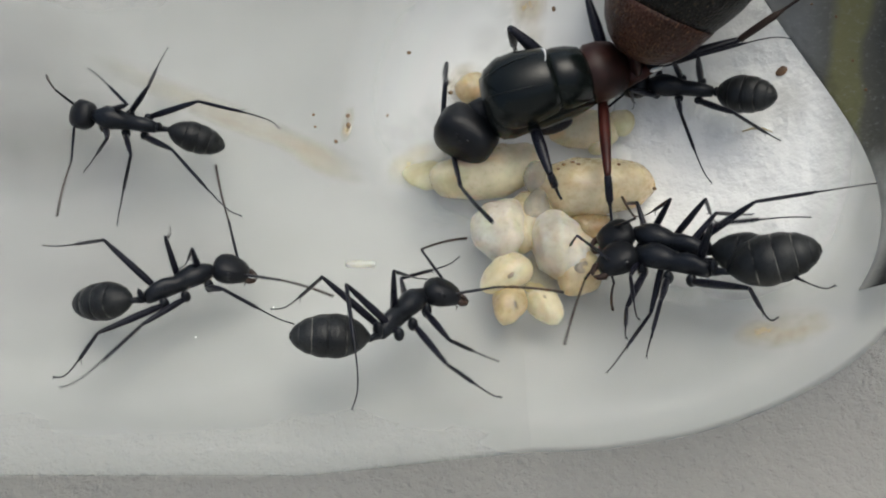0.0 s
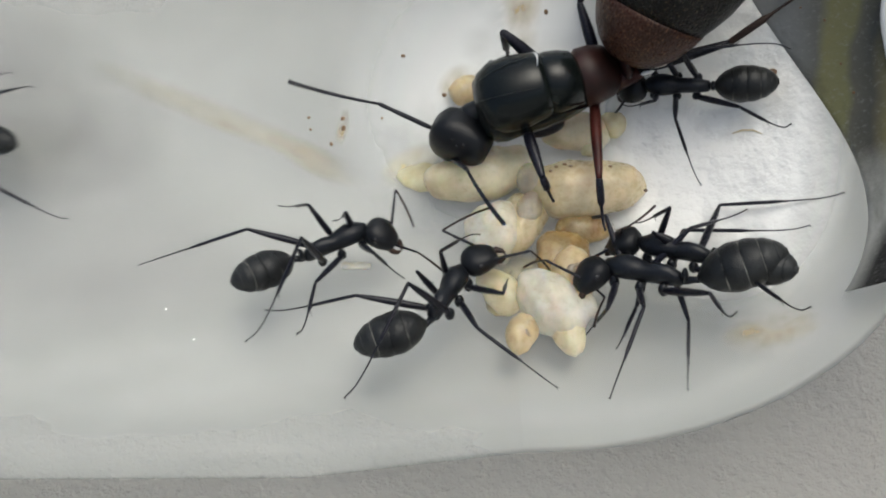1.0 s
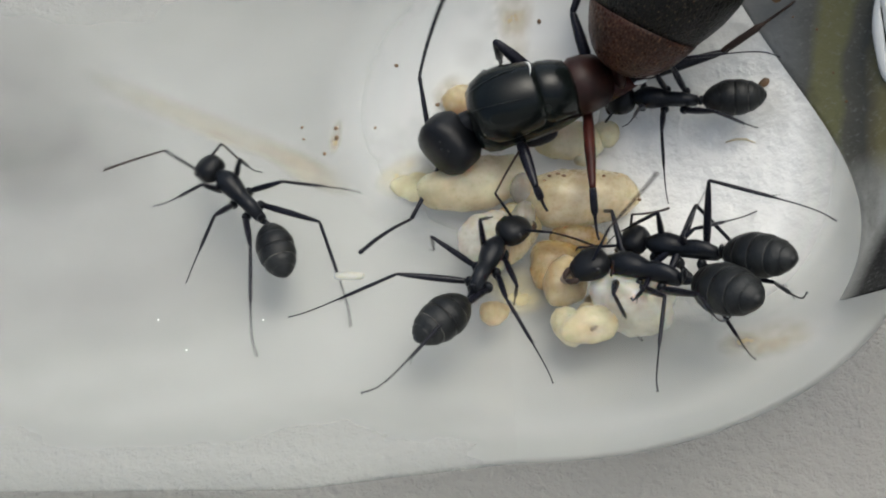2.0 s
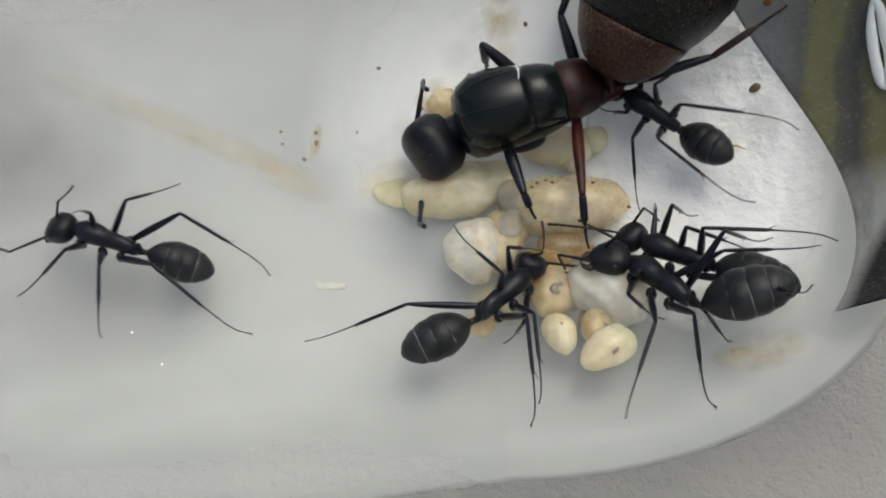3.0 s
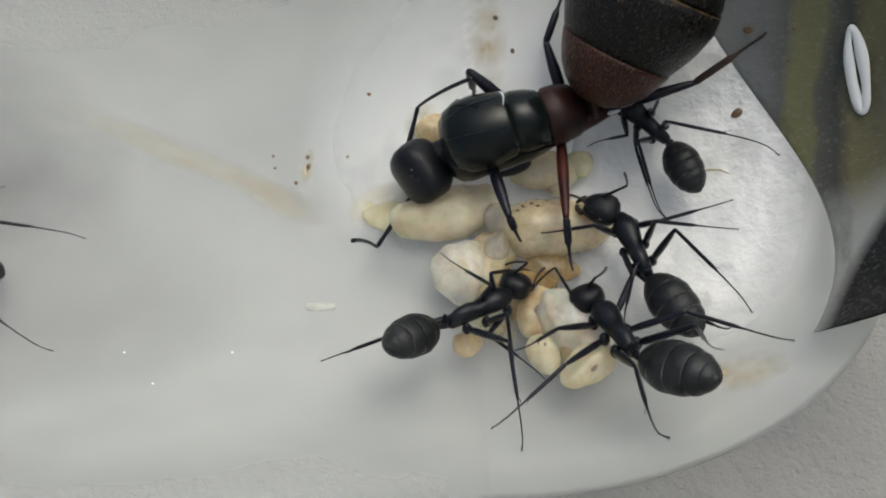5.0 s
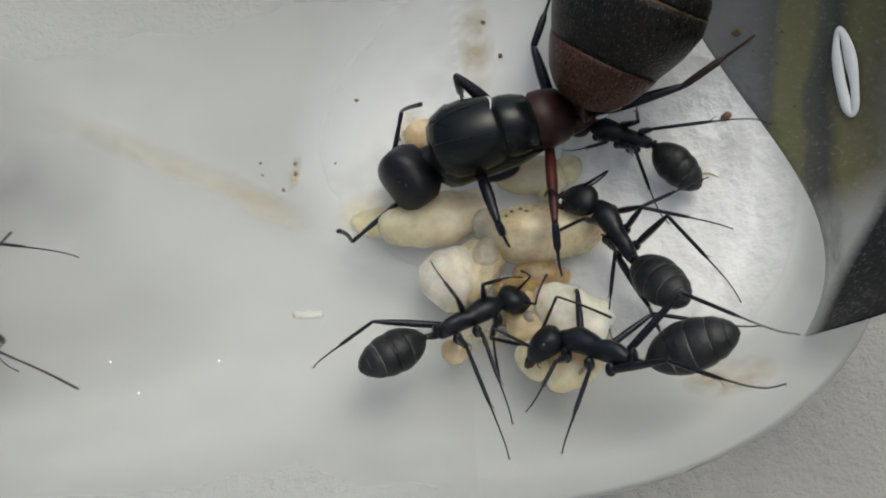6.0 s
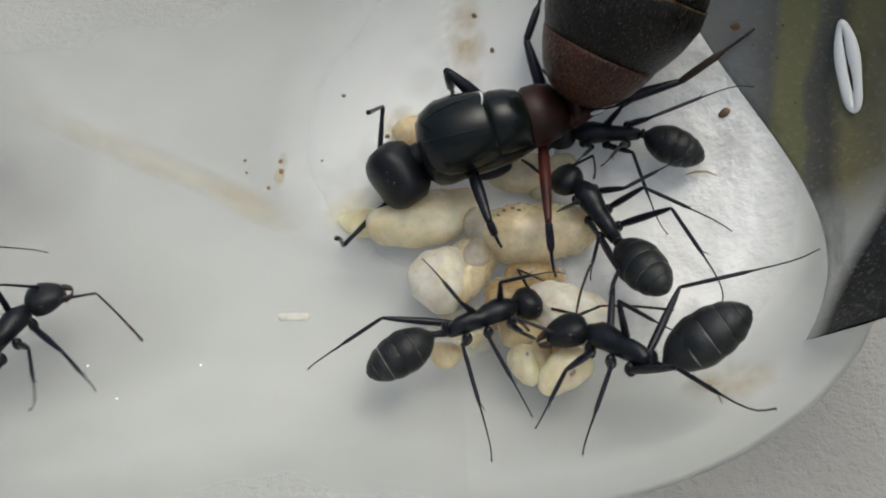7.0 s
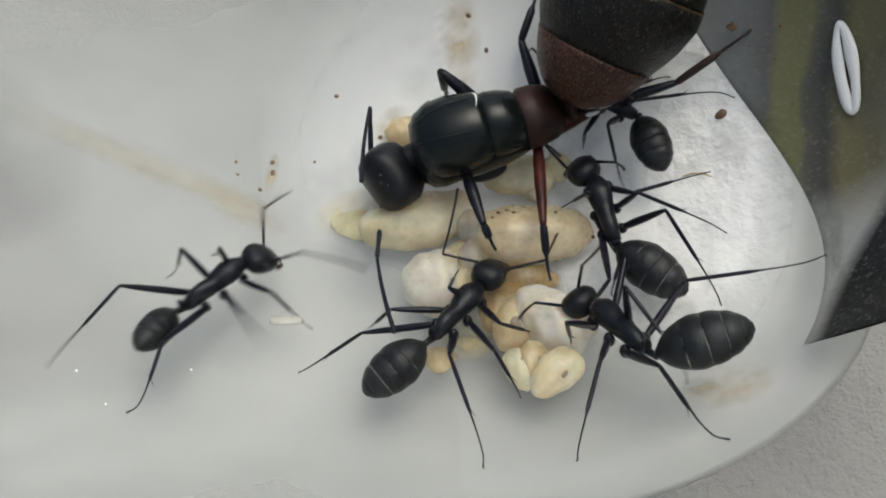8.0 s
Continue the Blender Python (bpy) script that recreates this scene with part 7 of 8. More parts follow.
    walk(ant_e["gaster"], [
        (0, tail(ant_e, -0.98, -0.17, -0.13)), (0.5, tail(ant_e, -0.88, -0.47, 0.04)), (1, tail(ant_e, -0.99, 0.09, 0.11)),
        (1.2, tail(ant_e, -0.88, 0.34, 0.34)), (2.3, tail(ant_e, -0.94, 0.07, 0.33)), (2.5, tail(ant_e, -0.85, -0.53, -0.03)),
        (3, tail(ant_e, -0.96, -0.20, -0.20)), (3.5, tail(ant_e, -0.55, -0.82, -0.13)), (4, tail(ant_e, -0.81, -0.05, 0.58)),
        (4.5, tail(ant_e, -0.63, -0.72, -0.28)), (5, tail(ant_e, -0.97, -0.25, -0.03)), (6.5, tail(ant_e, -0.92, -0.19, 0.35)),
        (7, tail(ant_e, -0.93, -0.11, 0.36)), (7.5, tail(ant_e, -0.94, -0.22, -0.28)), (8, tail(ant_e, -0.81, -0.59, -0.07)),])
    walk(ant_e["head"], [
        (0, nod(ant_e, 0.78, 0.63, -0.03)), (0.5, nod(ant_e, 0.85, -0.16, -0.5)), (1, nod(ant_e, 0.94, 0.04, -0.34)),
        (1.2, nod(ant_e, 0.88, -0.25, -0.4)), (2.3, nod(ant_e, 0.89, -0.11, -0.45)), (2.5, nod(ant_e, 0.86, -0.06, -0.5)),
        (3, nod(ant_e, 0.85, -0.16, -0.5)), (3.5, nod(ant_e, 0.52, 0.74, -0.43)), (4, nod(ant_e, 0.57, 0.81, 0.16)),
        (4.5, nod(ant_e, 0.55, 0.78, 0.3)), (5, nod(ant_e, 0.55, 0.78, 0.3)), (6.5, nod(ant_e, 0.64, 0.73, -0.24)),
        (7, nod(ant_e, 0.72, 0.54, -0.44)), (7.5, nod(ant_e, 0.5, 0.71, -0.5)), (8, nod(ant_e, 0.7, 0.51, -0.5)),])
    walk(ant_e["lf"], [
        (0, swing(ant_e, "lf", -0.19, 0.87, 0.46)), (0.5, swing(ant_e, "lf", -0.19, 0.87, 0.46)), (1, swing(ant_e, "lf", -0.13, 0.99, -0.03)),
        (1.2, swing(ant_e, "lf", -0.06, 1, 0.04)), (3.5, swing(ant_e, "lf", -0.45, 0.56, 0.7)), (4, swing(ant_e, "lf", -0.64, 0.43, 0.64)),
        (4.5, swing(ant_e, "lf", -0.45, 0.13, 0.88)), (5, swing(ant_e, "lf", -0.21, 0.34, 0.92)), (7.5, swing(ant_e, "lf", -0.39, 0.03, 0.92)),
        (8, swing(ant_e, "lf", -0.35, -0.03, 0.94)),])
    walk(ant_e["lf_shin"], [
        (0, fold(ant_e, "lf", 0.95, 0.3, 0.07)), (0.5, fold(ant_e, "lf", 0.95, 0.3, 0.07)), (1, fold(ant_e, "lf", 0.88, -0.09, 0.46)),
        (1.2, fold(ant_e, "lf", 0.89, -0.1, 0.45)), (1.967, fold(ant_e, "lf", 0.9, -0.04, 0.43)), (2.733, fold(ant_e, "lf", -0.85, 0.21, -0.49)),
        (3.5, fold(ant_e, "lf", -0.87, 0.16, -0.47)), (4, fold(ant_e, "lf", -0.76, 0.35, -0.55)), (4.5, fold(ant_e, "lf", -0.77, -0.44, -0.45)),
        (5, fold(ant_e, "lf", -0.22, -0.32, -0.92)), (7.5, fold(ant_e, "lf", -0.91, -0.03, -0.41)), (8, fold(ant_e, "lf", -0.89, 0.07, -0.46)),])
    walk(ant_e["lm"], [
        (0, swing(ant_e, "lm", -0.03, 0.85, -0.52)), (3, swing(ant_e, "lm", -0.82, 0.31, -0.47)), (4.5, swing(ant_e, "lm", -0.78, 0.12, 0.62)),
        (5, swing(ant_e, "lm", -0.82, 0.07, 0.56)), (6.5, swing(ant_e, "lm", -0.56, 0.01, 0.83)), (7, swing(ant_e, "lm", -0.66, 0.07, 0.75)),
        (7.5, swing(ant_e, "lm", -0.75, 0.13, 0.65)), (8, swing(ant_e, "lm", -0.97, -0.2, 0.15)),])
    walk(ant_e["lm_shin"], [
        (0, fold(ant_e, "lm", 0.67, -0.28, 0.69)), (3, fold(ant_e, "lm", 0.32, -0.4, 0.86)), (3.733, fold(ant_e, "lm", -0.75, -0.12, 0.65)),
        (4.5, fold(ant_e, "lm", -0.87, 0.31, -0.38)), (4.733, fold(ant_e, "lm", 0.17, 0.3, -0.94)), (5, fold(ant_e, "lm", 0.97, -0.13, -0.18)),
        (5.733, fold(ant_e, "lm", 0.41, 0.58, -0.7)), (6.5, fold(ant_e, "lm", -0.61, 0.65, -0.45)), (7, fold(ant_e, "lm", -0.6, 0.63, -0.5)),
        (7.5, fold(ant_e, "lm", -0.42, 0.65, -0.63)), (7.667, fold(ant_e, "lm", -0.18, 0.5, -0.85)), (7.833, fold(ant_e, "lm", 0.74, -0.67, -0.07)),
        (8, fold(ant_e, "lm", 0.64, -0.72, 0.27)),])
    walk(ant_e["lh"], [
        (0, swing(ant_e, "lh", -0.95, -0.31, -0.08)), (0.5, swing(ant_e, "lh", -0.95, -0.31, -0.08)), (1, swing(ant_e, "lh", -0.91, 0.26, 0.32)),
        (1.2, swing(ant_e, "lh", -0.9, 0.31, 0.31)), (2.3, swing(ant_e, "lh", -1, 0.08, 0.04)), (4, swing(ant_e, "lh", -0.79, -0.46, 0.41)),
        (4.5, swing(ant_e, "lh", -0.69, -0.66, -0.29)), (5, swing(ant_e, "lh", -0.82, -0.48, -0.31)), (6.5, swing(ant_e, "lh", -0.83, 0.07, 0.56)),
        (7, swing(ant_e, "lh", -0.75, 0.1, 0.66)), (7.5, swing(ant_e, "lh", -0.81, 0.07, 0.58)), (8, swing(ant_e, "lh", -0.81, 0.07, 0.58)),])
    walk(ant_e["lh_shin"], [
        (0, fold(ant_e, "lh", 0.41, -0.9, 0.16)), (0.5, fold(ant_e, "lh", 0.41, -0.9, 0.16)), (1, fold(ant_e, "lh", 0.86, -0.52, 0)),
        (1.2, fold(ant_e, "lh", 0.8, -0.6, -0.01)), (2.3, fold(ant_e, "lh", 0.5, -0.8, 0.33)), (4, fold(ant_e, "lh", 0.81, -0.53, -0.26)),
        (4.5, fold(ant_e, "lh", 0.22, -0.55, 0.81)), (5, fold(ant_e, "lh", 0.26, -0.4, 0.88)), (6.5, fold(ant_e, "lh", 0.88, -0.47, 0.08)),
        (7, fold(ant_e, "lh", 0.91, -0.4, 0.04)), (7.5, fold(ant_e, "lh", 0.88, -0.46, 0.13)), (8, fold(ant_e, "lh", 0.88, -0.46, 0.13)),])
    walk(ant_e["rf"], [
        (0, swing(ant_e, "rf", -0.4, -0.14, 0.91)), (0.5, swing(ant_e, "rf", -0.4, -0.14, 0.91)), (2.5, swing(ant_e, "rf", -0.05, 0.18, 0.98)),
        (3, swing(ant_e, "rf", -0.27, -0.22, 0.94)), (3.5, swing(ant_e, "rf", -0.54, -0.33, 0.77)), (8, swing(ant_e, "rf", -0.54, -0.33, 0.77)),])
    walk(ant_e["rf_shin"], [
        (0, fold(ant_e, "rf", -0.9, 0.3, -0.31)), (0.5, fold(ant_e, "rf", -0.9, 0.3, -0.31)), (2.5, fold(ant_e, "rf", -0.7, 0.7, 0.11)),
        (2.733, fold(ant_e, "rf", -0.89, 0.29, -0.36)), (3, fold(ant_e, "rf", -0.7, -0.24, -0.68)), (3.5, fold(ant_e, "rf", 0.02, 0.08, -1)),
        (8, fold(ant_e, "rf", 0.02, 0.08, -1)),])
    walk(ant_e["rm"], [
        (0, swing(ant_e, "rm", -0.5, -0.41, 0.76)), (0.5, swing(ant_e, "rm", -0.12, -0.23, 0.97)), (1, swing(ant_e, "rm", 0.17, 0.44, 0.88)),
        (2.3, swing(ant_e, "rm", -0.4, 0.26, 0.88)), (2.5, swing(ant_e, "rm", -0.46, -0.13, 0.88)), (3, swing(ant_e, "rm", -0.3, 0.11, 0.95)),
        (3.5, swing(ant_e, "rm", -0.57, 0, 0.82)), (4, swing(ant_e, "rm", -0.3, -0.22, 0.93)), (4.5, swing(ant_e, "rm", -0.26, -0.21, 0.94)),
        (5, swing(ant_e, "rm", -0.22, -0.22, 0.95)), (6.5, swing(ant_e, "rm", -0.28, -0.44, 0.86)), (7, swing(ant_e, "rm", -0.3, -0.59, 0.75)),
        (7.5, swing(ant_e, "rm", -0.34, -0.45, 0.82)), (8, swing(ant_e, "rm", -0.22, -0.39, 0.89)),])
    walk(ant_e["rm_shin"], [
        (0, fold(ant_e, "rm", -0.53, -0.33, -0.78)), (0.5, fold(ant_e, "rm", -0.89, -0.17, -0.43)), (1, fold(ant_e, "rm", -0.92, 0.33, -0.22)),
        (2.3, fold(ant_e, "rm", -0.78, -0.33, -0.53)), (2.5, fold(ant_e, "rm", -0.83, -0.36, -0.42)), (3, fold(ant_e, "rm", -0.58, -0.78, -0.26)),
        (3.5, fold(ant_e, "rm", 0.29, -0.39, -0.87)), (4, fold(ant_e, "rm", -0.44, 0.14, -0.89)), (4.5, fold(ant_e, "rm", -0.34, -0.1, -0.93)),
        (5, fold(ant_e, "rm", -0.33, -0.37, -0.87)), (6.5, fold(ant_e, "rm", 0.15, -0.77, -0.62)), (7, fold(ant_e, "rm", 0.28, -0.82, -0.49)),
        (7.5, fold(ant_e, "rm", 0, -0.69, -0.73)), (8, fold(ant_e, "rm", -0.01, -0.7, -0.71)),])
    walk(ant_e["rh"], [
        (0, swing(ant_e, "rh", -0.69, -0.41, 0.59)), (0.5, swing(ant_e, "rh", -0.22, -0.87, 0.45)), (1, swing(ant_e, "rh", 0.06, -0.98, -0.17)),
        (1.2, swing(ant_e, "rh", -0.06, -0.99, -0.14)), (1.733, swing(ant_e, "rh", -0.08, -0.75, 0.66)), (2.3, swing(ant_e, "rh", -0.04, 0.01, 1)),
        (2.5, swing(ant_e, "rh", -0.07, 0.12, 0.99)), (3, swing(ant_e, "rh", -0.24, 0.17, 0.95)), (3.5, swing(ant_e, "rh", -0.22, -0.19, 0.96)),
        (4, swing(ant_e, "rh", -0.19, 0.06, 0.98)), (4.5, swing(ant_e, "rh", -0.24, -0.42, 0.87)), (5, swing(ant_e, "rh", -0.22, -0.32, 0.92)),
        (6.5, swing(ant_e, "rh", -0.31, -0.52, 0.8)), (7, swing(ant_e, "rh", -0.42, -0.56, 0.71)), (7.5, swing(ant_e, "rh", -0.32, -0.47, 0.83)),
        (8, swing(ant_e, "rh", -0.26, -0.54, 0.8)),])
    walk(ant_e["rh_shin"], [
        (0, fold(ant_e, "rh", 0.63, -0.44, -0.64)), (0.5, fold(ant_e, "rh", 0.58, -0.82, -0.02)), (1, fold(ant_e, "rh", 0.21, -0.91, 0.37)),
        (1.2, fold(ant_e, "rh", 0.23, -0.9, 0.37)), (2.3, fold(ant_e, "rh", -0.42, -0.91, -0.07)), (2.5, fold(ant_e, "rh", -0.46, -0.85, -0.27)),
        (3, fold(ant_e, "rh", -0.2, -0.92, -0.34)), (3.5, fold(ant_e, "rh", -0.48, -0.64, -0.6)), (4, fold(ant_e, "rh", -0.63, -0.59, -0.51)),
        (4.5, fold(ant_e, "rh", -0.35, -0.66, -0.67)), (5, fold(ant_e, "rh", -0.46, -0.77, -0.45)), (6.5, fold(ant_e, "rh", -0.16, -0.97, -0.2)),
        (7, fold(ant_e, "rh", 0.55, -0.71, 0.44)), (7.5, fold(ant_e, "rh", -0.3, -0.91, -0.29)), (8, fold(ant_e, "rh", -0.23, -0.91, -0.35)),])
    walk(ant_e["la"], [
        (0, swing(ant_e, "la", 0.8, 0.48, -0.35)), (2, swing(ant_e, "la", 0.8, 0.42, 0.43)), (4, swing(ant_e, "la", 0.31, 0.1, 0.95)),
        (8, swing(ant_e, "la", 0.31, 0.1, 0.95)),])
    walk(ant_e["la_shin"], [
        (0, fold(ant_e, "la", 0.97, 0.25, -0.06)), (2, fold(ant_e, "la", 0.39, -0.51, -0.77)), (4, fold(ant_e, "la", -0.74, -0.55, -0.39)),
        (8, fold(ant_e, "la", -0.74, -0.55, -0.39)),])
    walk(ant_e["ra"], [
        (0, swing(ant_e, "ra", -0.63, 0.47, 0.62)), (1, swing(ant_e, "ra", -0.63, 0.47, 0.62)), (3, swing(ant_e, "ra", -0.83, -0.19, 0.52)),
        (3.5, swing(ant_e, "ra", -0.67, 0.36, 0.65)), (4, swing(ant_e, "ra", -0.13, 0.45, 0.88)), (4.5, swing(ant_e, "ra", -0.29, 0.09, 0.95)),
        (8, swing(ant_e, "ra", -0.97, -0.21, 0.1)),])
    walk(ant_e["ra_shin"], [
        (0, fold(ant_e, "ra", -0.76, -0.56, 0.33)), (1, fold(ant_e, "ra", -0.76, -0.56, 0.33)), (3, fold(ant_e, "ra", -0.75, -0.37, -0.54)),
        (3.5, fold(ant_e, "ra", -0.69, -0.51, 0.51)), (4, fold(ant_e, "ra", -0.61, -0.01, 0.79)), (4.5, fold(ant_e, "ra", -0.63, -0.73, 0.27)),
        (6.267, fold(ant_e, "ra", -0.75, -0.51, -0.42)), (8, fold(ant_e, "ra", -0.47, -0.02, -0.88)),])
    walk(ant_f["root"], [
        (0, crawl(8.85, 5.34, 2.35, -31.84, 9.56, 163.52)), (0.5, crawl(8.90, 5.34, 2.38, -32.21, 8.74, 161.89)),
        (1, crawl(9.10, 5.48, 2.53, -31.94, 13.2, 168.35)), (2.5, crawl(8.79, 5.22, 2.27, -31.38, 8.56, 161.89)),
        (3, crawl(8.76, 5.11, 2.21, -31.87, -4.23, 140.67)), (3.5, crawl(8.84, 5.58, 2.49, -33.31, -9.83, 134.56)),
        (4, crawl(8.89, 5.49, 2.44, -33.85, -4.7, 141.65)), (4.5, crawl(9.05, 5.44, 2.48, -33.64, -3.13, 142.31)),
        (5, crawl(9.10, 5.68, 2.63, -34.6, -9.66, 135.16)), (6.5, crawl(8.30, 5.24, 2.13, -30.17, 9.77, 166.45)),
        (7, crawl(8.22, 5.32, 2.15, -29.92, 11.27, 169.57)), (7.5, crawl(8.43, 5.67, 2.40, -33.72, 5.2, 159.16)),
        (8, crawl(8.39, 6.60, 2.99, -38.92, -5.0, 148.88)),])
    walk(ant_f["gaster"], [
        (0, tail(ant_f, -0.92, 0.01, 0.38)), (0.5, tail(ant_f, -0.97, -0.26, -0.01)), (1, tail(ant_f, -1.00, -0.09, -0.03)),
        (2.5, tail(ant_f, -0.98, -0.18, -0.03)), (3, tail(ant_f, -0.91, -0.06, 0.40)), (3.5, tail(ant_f, -0.84, 0.33, 0.43)),
        (4, tail(ant_f, -0.87, 0.23, 0.43)), (4.5, tail(ant_f, -0.78, 0.31, 0.54)), (5, tail(ant_f, -0.90, 0.24, 0.38)),
        (6.5, tail(ant_f, -0.87, 0.49, -0.08)), (7, tail(ant_f, -0.93, 0.36, -0.05)), (7.5, tail(ant_f, -0.91, 0.07, 0.42)),
        (8, tail(ant_f, -0.74, 0.50, 0.45)),])
    walk(ant_f["head"], [
        (0, nod(ant_f, 0.86, 0.12, -0.5)), (0.5, nod(ant_f, 0.85, 0.18, -0.5)), (1, nod(ant_f, 0.82, 0.27, -0.5)),
        (2.5, nod(ant_f, 0.82, 0.29, -0.5)), (3, nod(ant_f, 0.86, 0.08, -0.5)), (3.5, nod(ant_f, 0.81, 0.32, -0.5)),
        (4, nod(ant_f, 0.86, 0.12, -0.5)), (4.5, nod(ant_f, 0.87, -0.01, -0.5)), (5, nod(ant_f, 0.85, 0.16, -0.5)),
        (6.5, nod(ant_f, 0.86, 0.1, -0.5)), (7, nod(ant_f, 0.85, 0.15, -0.5)), (7.5, nod(ant_f, 0.74, 0.45, -0.5)), (8, nod(ant_f, 0.8, 0.33, -0.5)),])
    walk(ant_f["lf"], [
        (0, swing(ant_f, "lf", 0.43, 0.06, 0.9)), (0.5, swing(ant_f, "lf", 0.18, 0.24, 0.95)), (1, swing(ant_f, "lf", -0.11, 0.18, 0.98)),
        (2.5, swing(ant_f, "lf", -0.04, 0.03, 1)), (3, swing(ant_f, "lf", -0.17, 0.15, 0.97)), (3.5, swing(ant_f, "lf", -0.34, 0.12, 0.93)),
        (4, swing(ant_f, "lf", -0.33, 0.04, 0.94)), (4.5, swing(ant_f, "lf", -0.2, 0.02, 0.98)), (5, swing(ant_f, "lf", -0.48, 0.22, 0.85)),
        (6.5, swing(ant_f, "lf", -0.27, 0.04, 0.96)), (7, swing(ant_f, "lf", -0.26, 0.16, 0.95)), (7.5, swing(ant_f, "lf", -0.03, 0.09, 1)),
        (8, swing(ant_f, "lf", -0.03, 0.09, 1)),])
    walk(ant_f["lf_shin"], [
        (0, fold(ant_f, "lf", -0.83, -0.28, -0.49)), (0.5, fold(ant_f, "lf", -0.81, -0.17, -0.56)), (1, fold(ant_f, "lf", -0.86, -0.45, -0.26)),
        (2.5, fold(ant_f, "lf", -0.92, -0.15, -0.36)), (3, fold(ant_f, "lf", -0.9, -0.31, -0.32)), (3.5, fold(ant_f, "lf", -0.92, -0.1, -0.38)),
        (4, fold(ant_f, "lf", -0.92, -0.23, -0.31)), (4.5, fold(ant_f, "lf", -0.9, -0.31, -0.3)), (5, fold(ant_f, "lf", -0.71, -0.08, -0.7)),
        (6.5, fold(ant_f, "lf", -0.92, -0.34, -0.19)), (7, fold(ant_f, "lf", -0.92, -0.12, -0.37)), (7.5, fold(ant_f, "lf", -0.86, -0.4, -0.32)),
        (8, fold(ant_f, "lf", -0.86, -0.4, -0.32)),])
    walk(ant_f["lm"], [
        (0, swing(ant_f, "lm", -0.2, 0.35, 0.91)), (0.5, swing(ant_f, "lm", -0.19, 0.42, 0.88)), (1, swing(ant_f, "lm", -0.11, 0.49, 0.86)),
        (2.5, swing(ant_f, "lm", -0.11, 0.47, 0.87)), (3, swing(ant_f, "lm", -0.14, 0.46, 0.88)), (3.5, swing(ant_f, "lm", -0.16, 0.41, 0.9)),
        (4, swing(ant_f, "lm", -0.21, 0.52, 0.83)), (4.5, swing(ant_f, "lm", -0.01, 0.31, 0.95)), (5, swing(ant_f, "lm", -0.37, 0.26, 0.89)),
        (6.5, swing(ant_f, "lm", -0.45, -0.03, 0.89)), (7, swing(ant_f, "lm", -0.59, 0.21, 0.78)), (7.5, swing(ant_f, "lm", -0.43, 0.09, 0.9)),
        (8, swing(ant_f, "lm", -0.03, 0.47, 0.88)),])
    walk(ant_f["lm_shin"], [
        (0, fold(ant_f, "lm", -0.1, 0.65, -0.76)), (0.5, fold(ant_f, "lm", -0.05, 0.69, -0.72)), (1, fold(ant_f, "lm", -0.07, 0.54, -0.84)),
        (2.5, fold(ant_f, "lm", -0.03, 0.35, -0.94)), (3, fold(ant_f, "lm", -0.03, 0.75, -0.66)), (3.5, fold(ant_f, "lm", 0.23, 0.84, -0.49)),
        (4, fold(ant_f, "lm", -0.06, 0.66, -0.75)), (4.5, fold(ant_f, "lm", -0.59, 0.44, -0.67)), (5, fold(ant_f, "lm", -0.01, 0.89, -0.45)),
        (6.5, fold(ant_f, "lm", 0.16, 0.4, -0.9)), (7, fold(ant_f, "lm", 0.42, 0.16, -0.89)), (7.5, fold(ant_f, "lm", 0.32, 0.44, -0.84)),
        (8, fold(ant_f, "lm", -0.66, 0.25, -0.71)),])
    walk(ant_f["lh"], [
        (0, swing(ant_f, "lh", -0.6, 0.19, 0.78)), (0.5, swing(ant_f, "lh", -0.61, 0.18, 0.77)), (1, swing(ant_f, "lh", -0.69, 0.2, 0.7)),
        (2.5, swing(ant_f, "lh", -0.36, 0.06, 0.93)), (3, swing(ant_f, "lh", -0.14, 0.17, 0.98)), (3.5, swing(ant_f, "lh", -0.04, 0.21, 0.98)),
        (4, swing(ant_f, "lh", 0.15, 0.12, 0.98)), (4.5, swing(ant_f, "lh", 0.1, 0.2, 0.98)), (5, swing(ant_f, "lh", 0, 0.11, 0.99)),
        (6.5, swing(ant_f, "lh", -0.01, 0.11, 0.99)), (7, swing(ant_f, "lh", -0.02, 0.1, 0.99)), (7.5, swing(ant_f, "lh", 0.2, 0.16, 0.97)),
        (8, swing(ant_f, "lh", 0.02, 0.1, 0.99)),])
    walk(ant_f["lh_shin"], [
        (0, fold(ant_f, "lh", -0.2, 0.9, -0.39)), (0.5, fold(ant_f, "lh", -0.25, 0.9, -0.35)), (0.733, fold(ant_f, "lh", 0.73, 0.63, -0.26)),
        (1, fold(ant_f, "lh", 0.95, -0.29, 0.1)), (1.5, fold(ant_f, "lh", 1, 0.05, 0.04)), (2, fold(ant_f, "lh", -0.47, 0.86, -0.19)),
        (2.5, fold(ant_f, "lh", -0.75, 0.64, -0.16)), (3, fold(ant_f, "lh", 0.16, 0.96, 0.22)), (3.5, fold(ant_f, "lh", -0.39, 0.92, -0.09)),
        (4, fold(ant_f, "lh", -0.32, 0.94, -0.09)), (4.5, fold(ant_f, "lh", -0.59, 0.76, -0.28)), (5, fold(ant_f, "lh", -0.59, 0.77, -0.24)),
        (6.5, fold(ant_f, "lh", -0.91, -0.25, -0.33)), (7, fold(ant_f, "lh", -0.92, -0.24, -0.31)), (7.5, fold(ant_f, "lh", -0.84, -0.2, -0.5)),
        (8, fold(ant_f, "lh", -0.66, 0.6, -0.44)),])
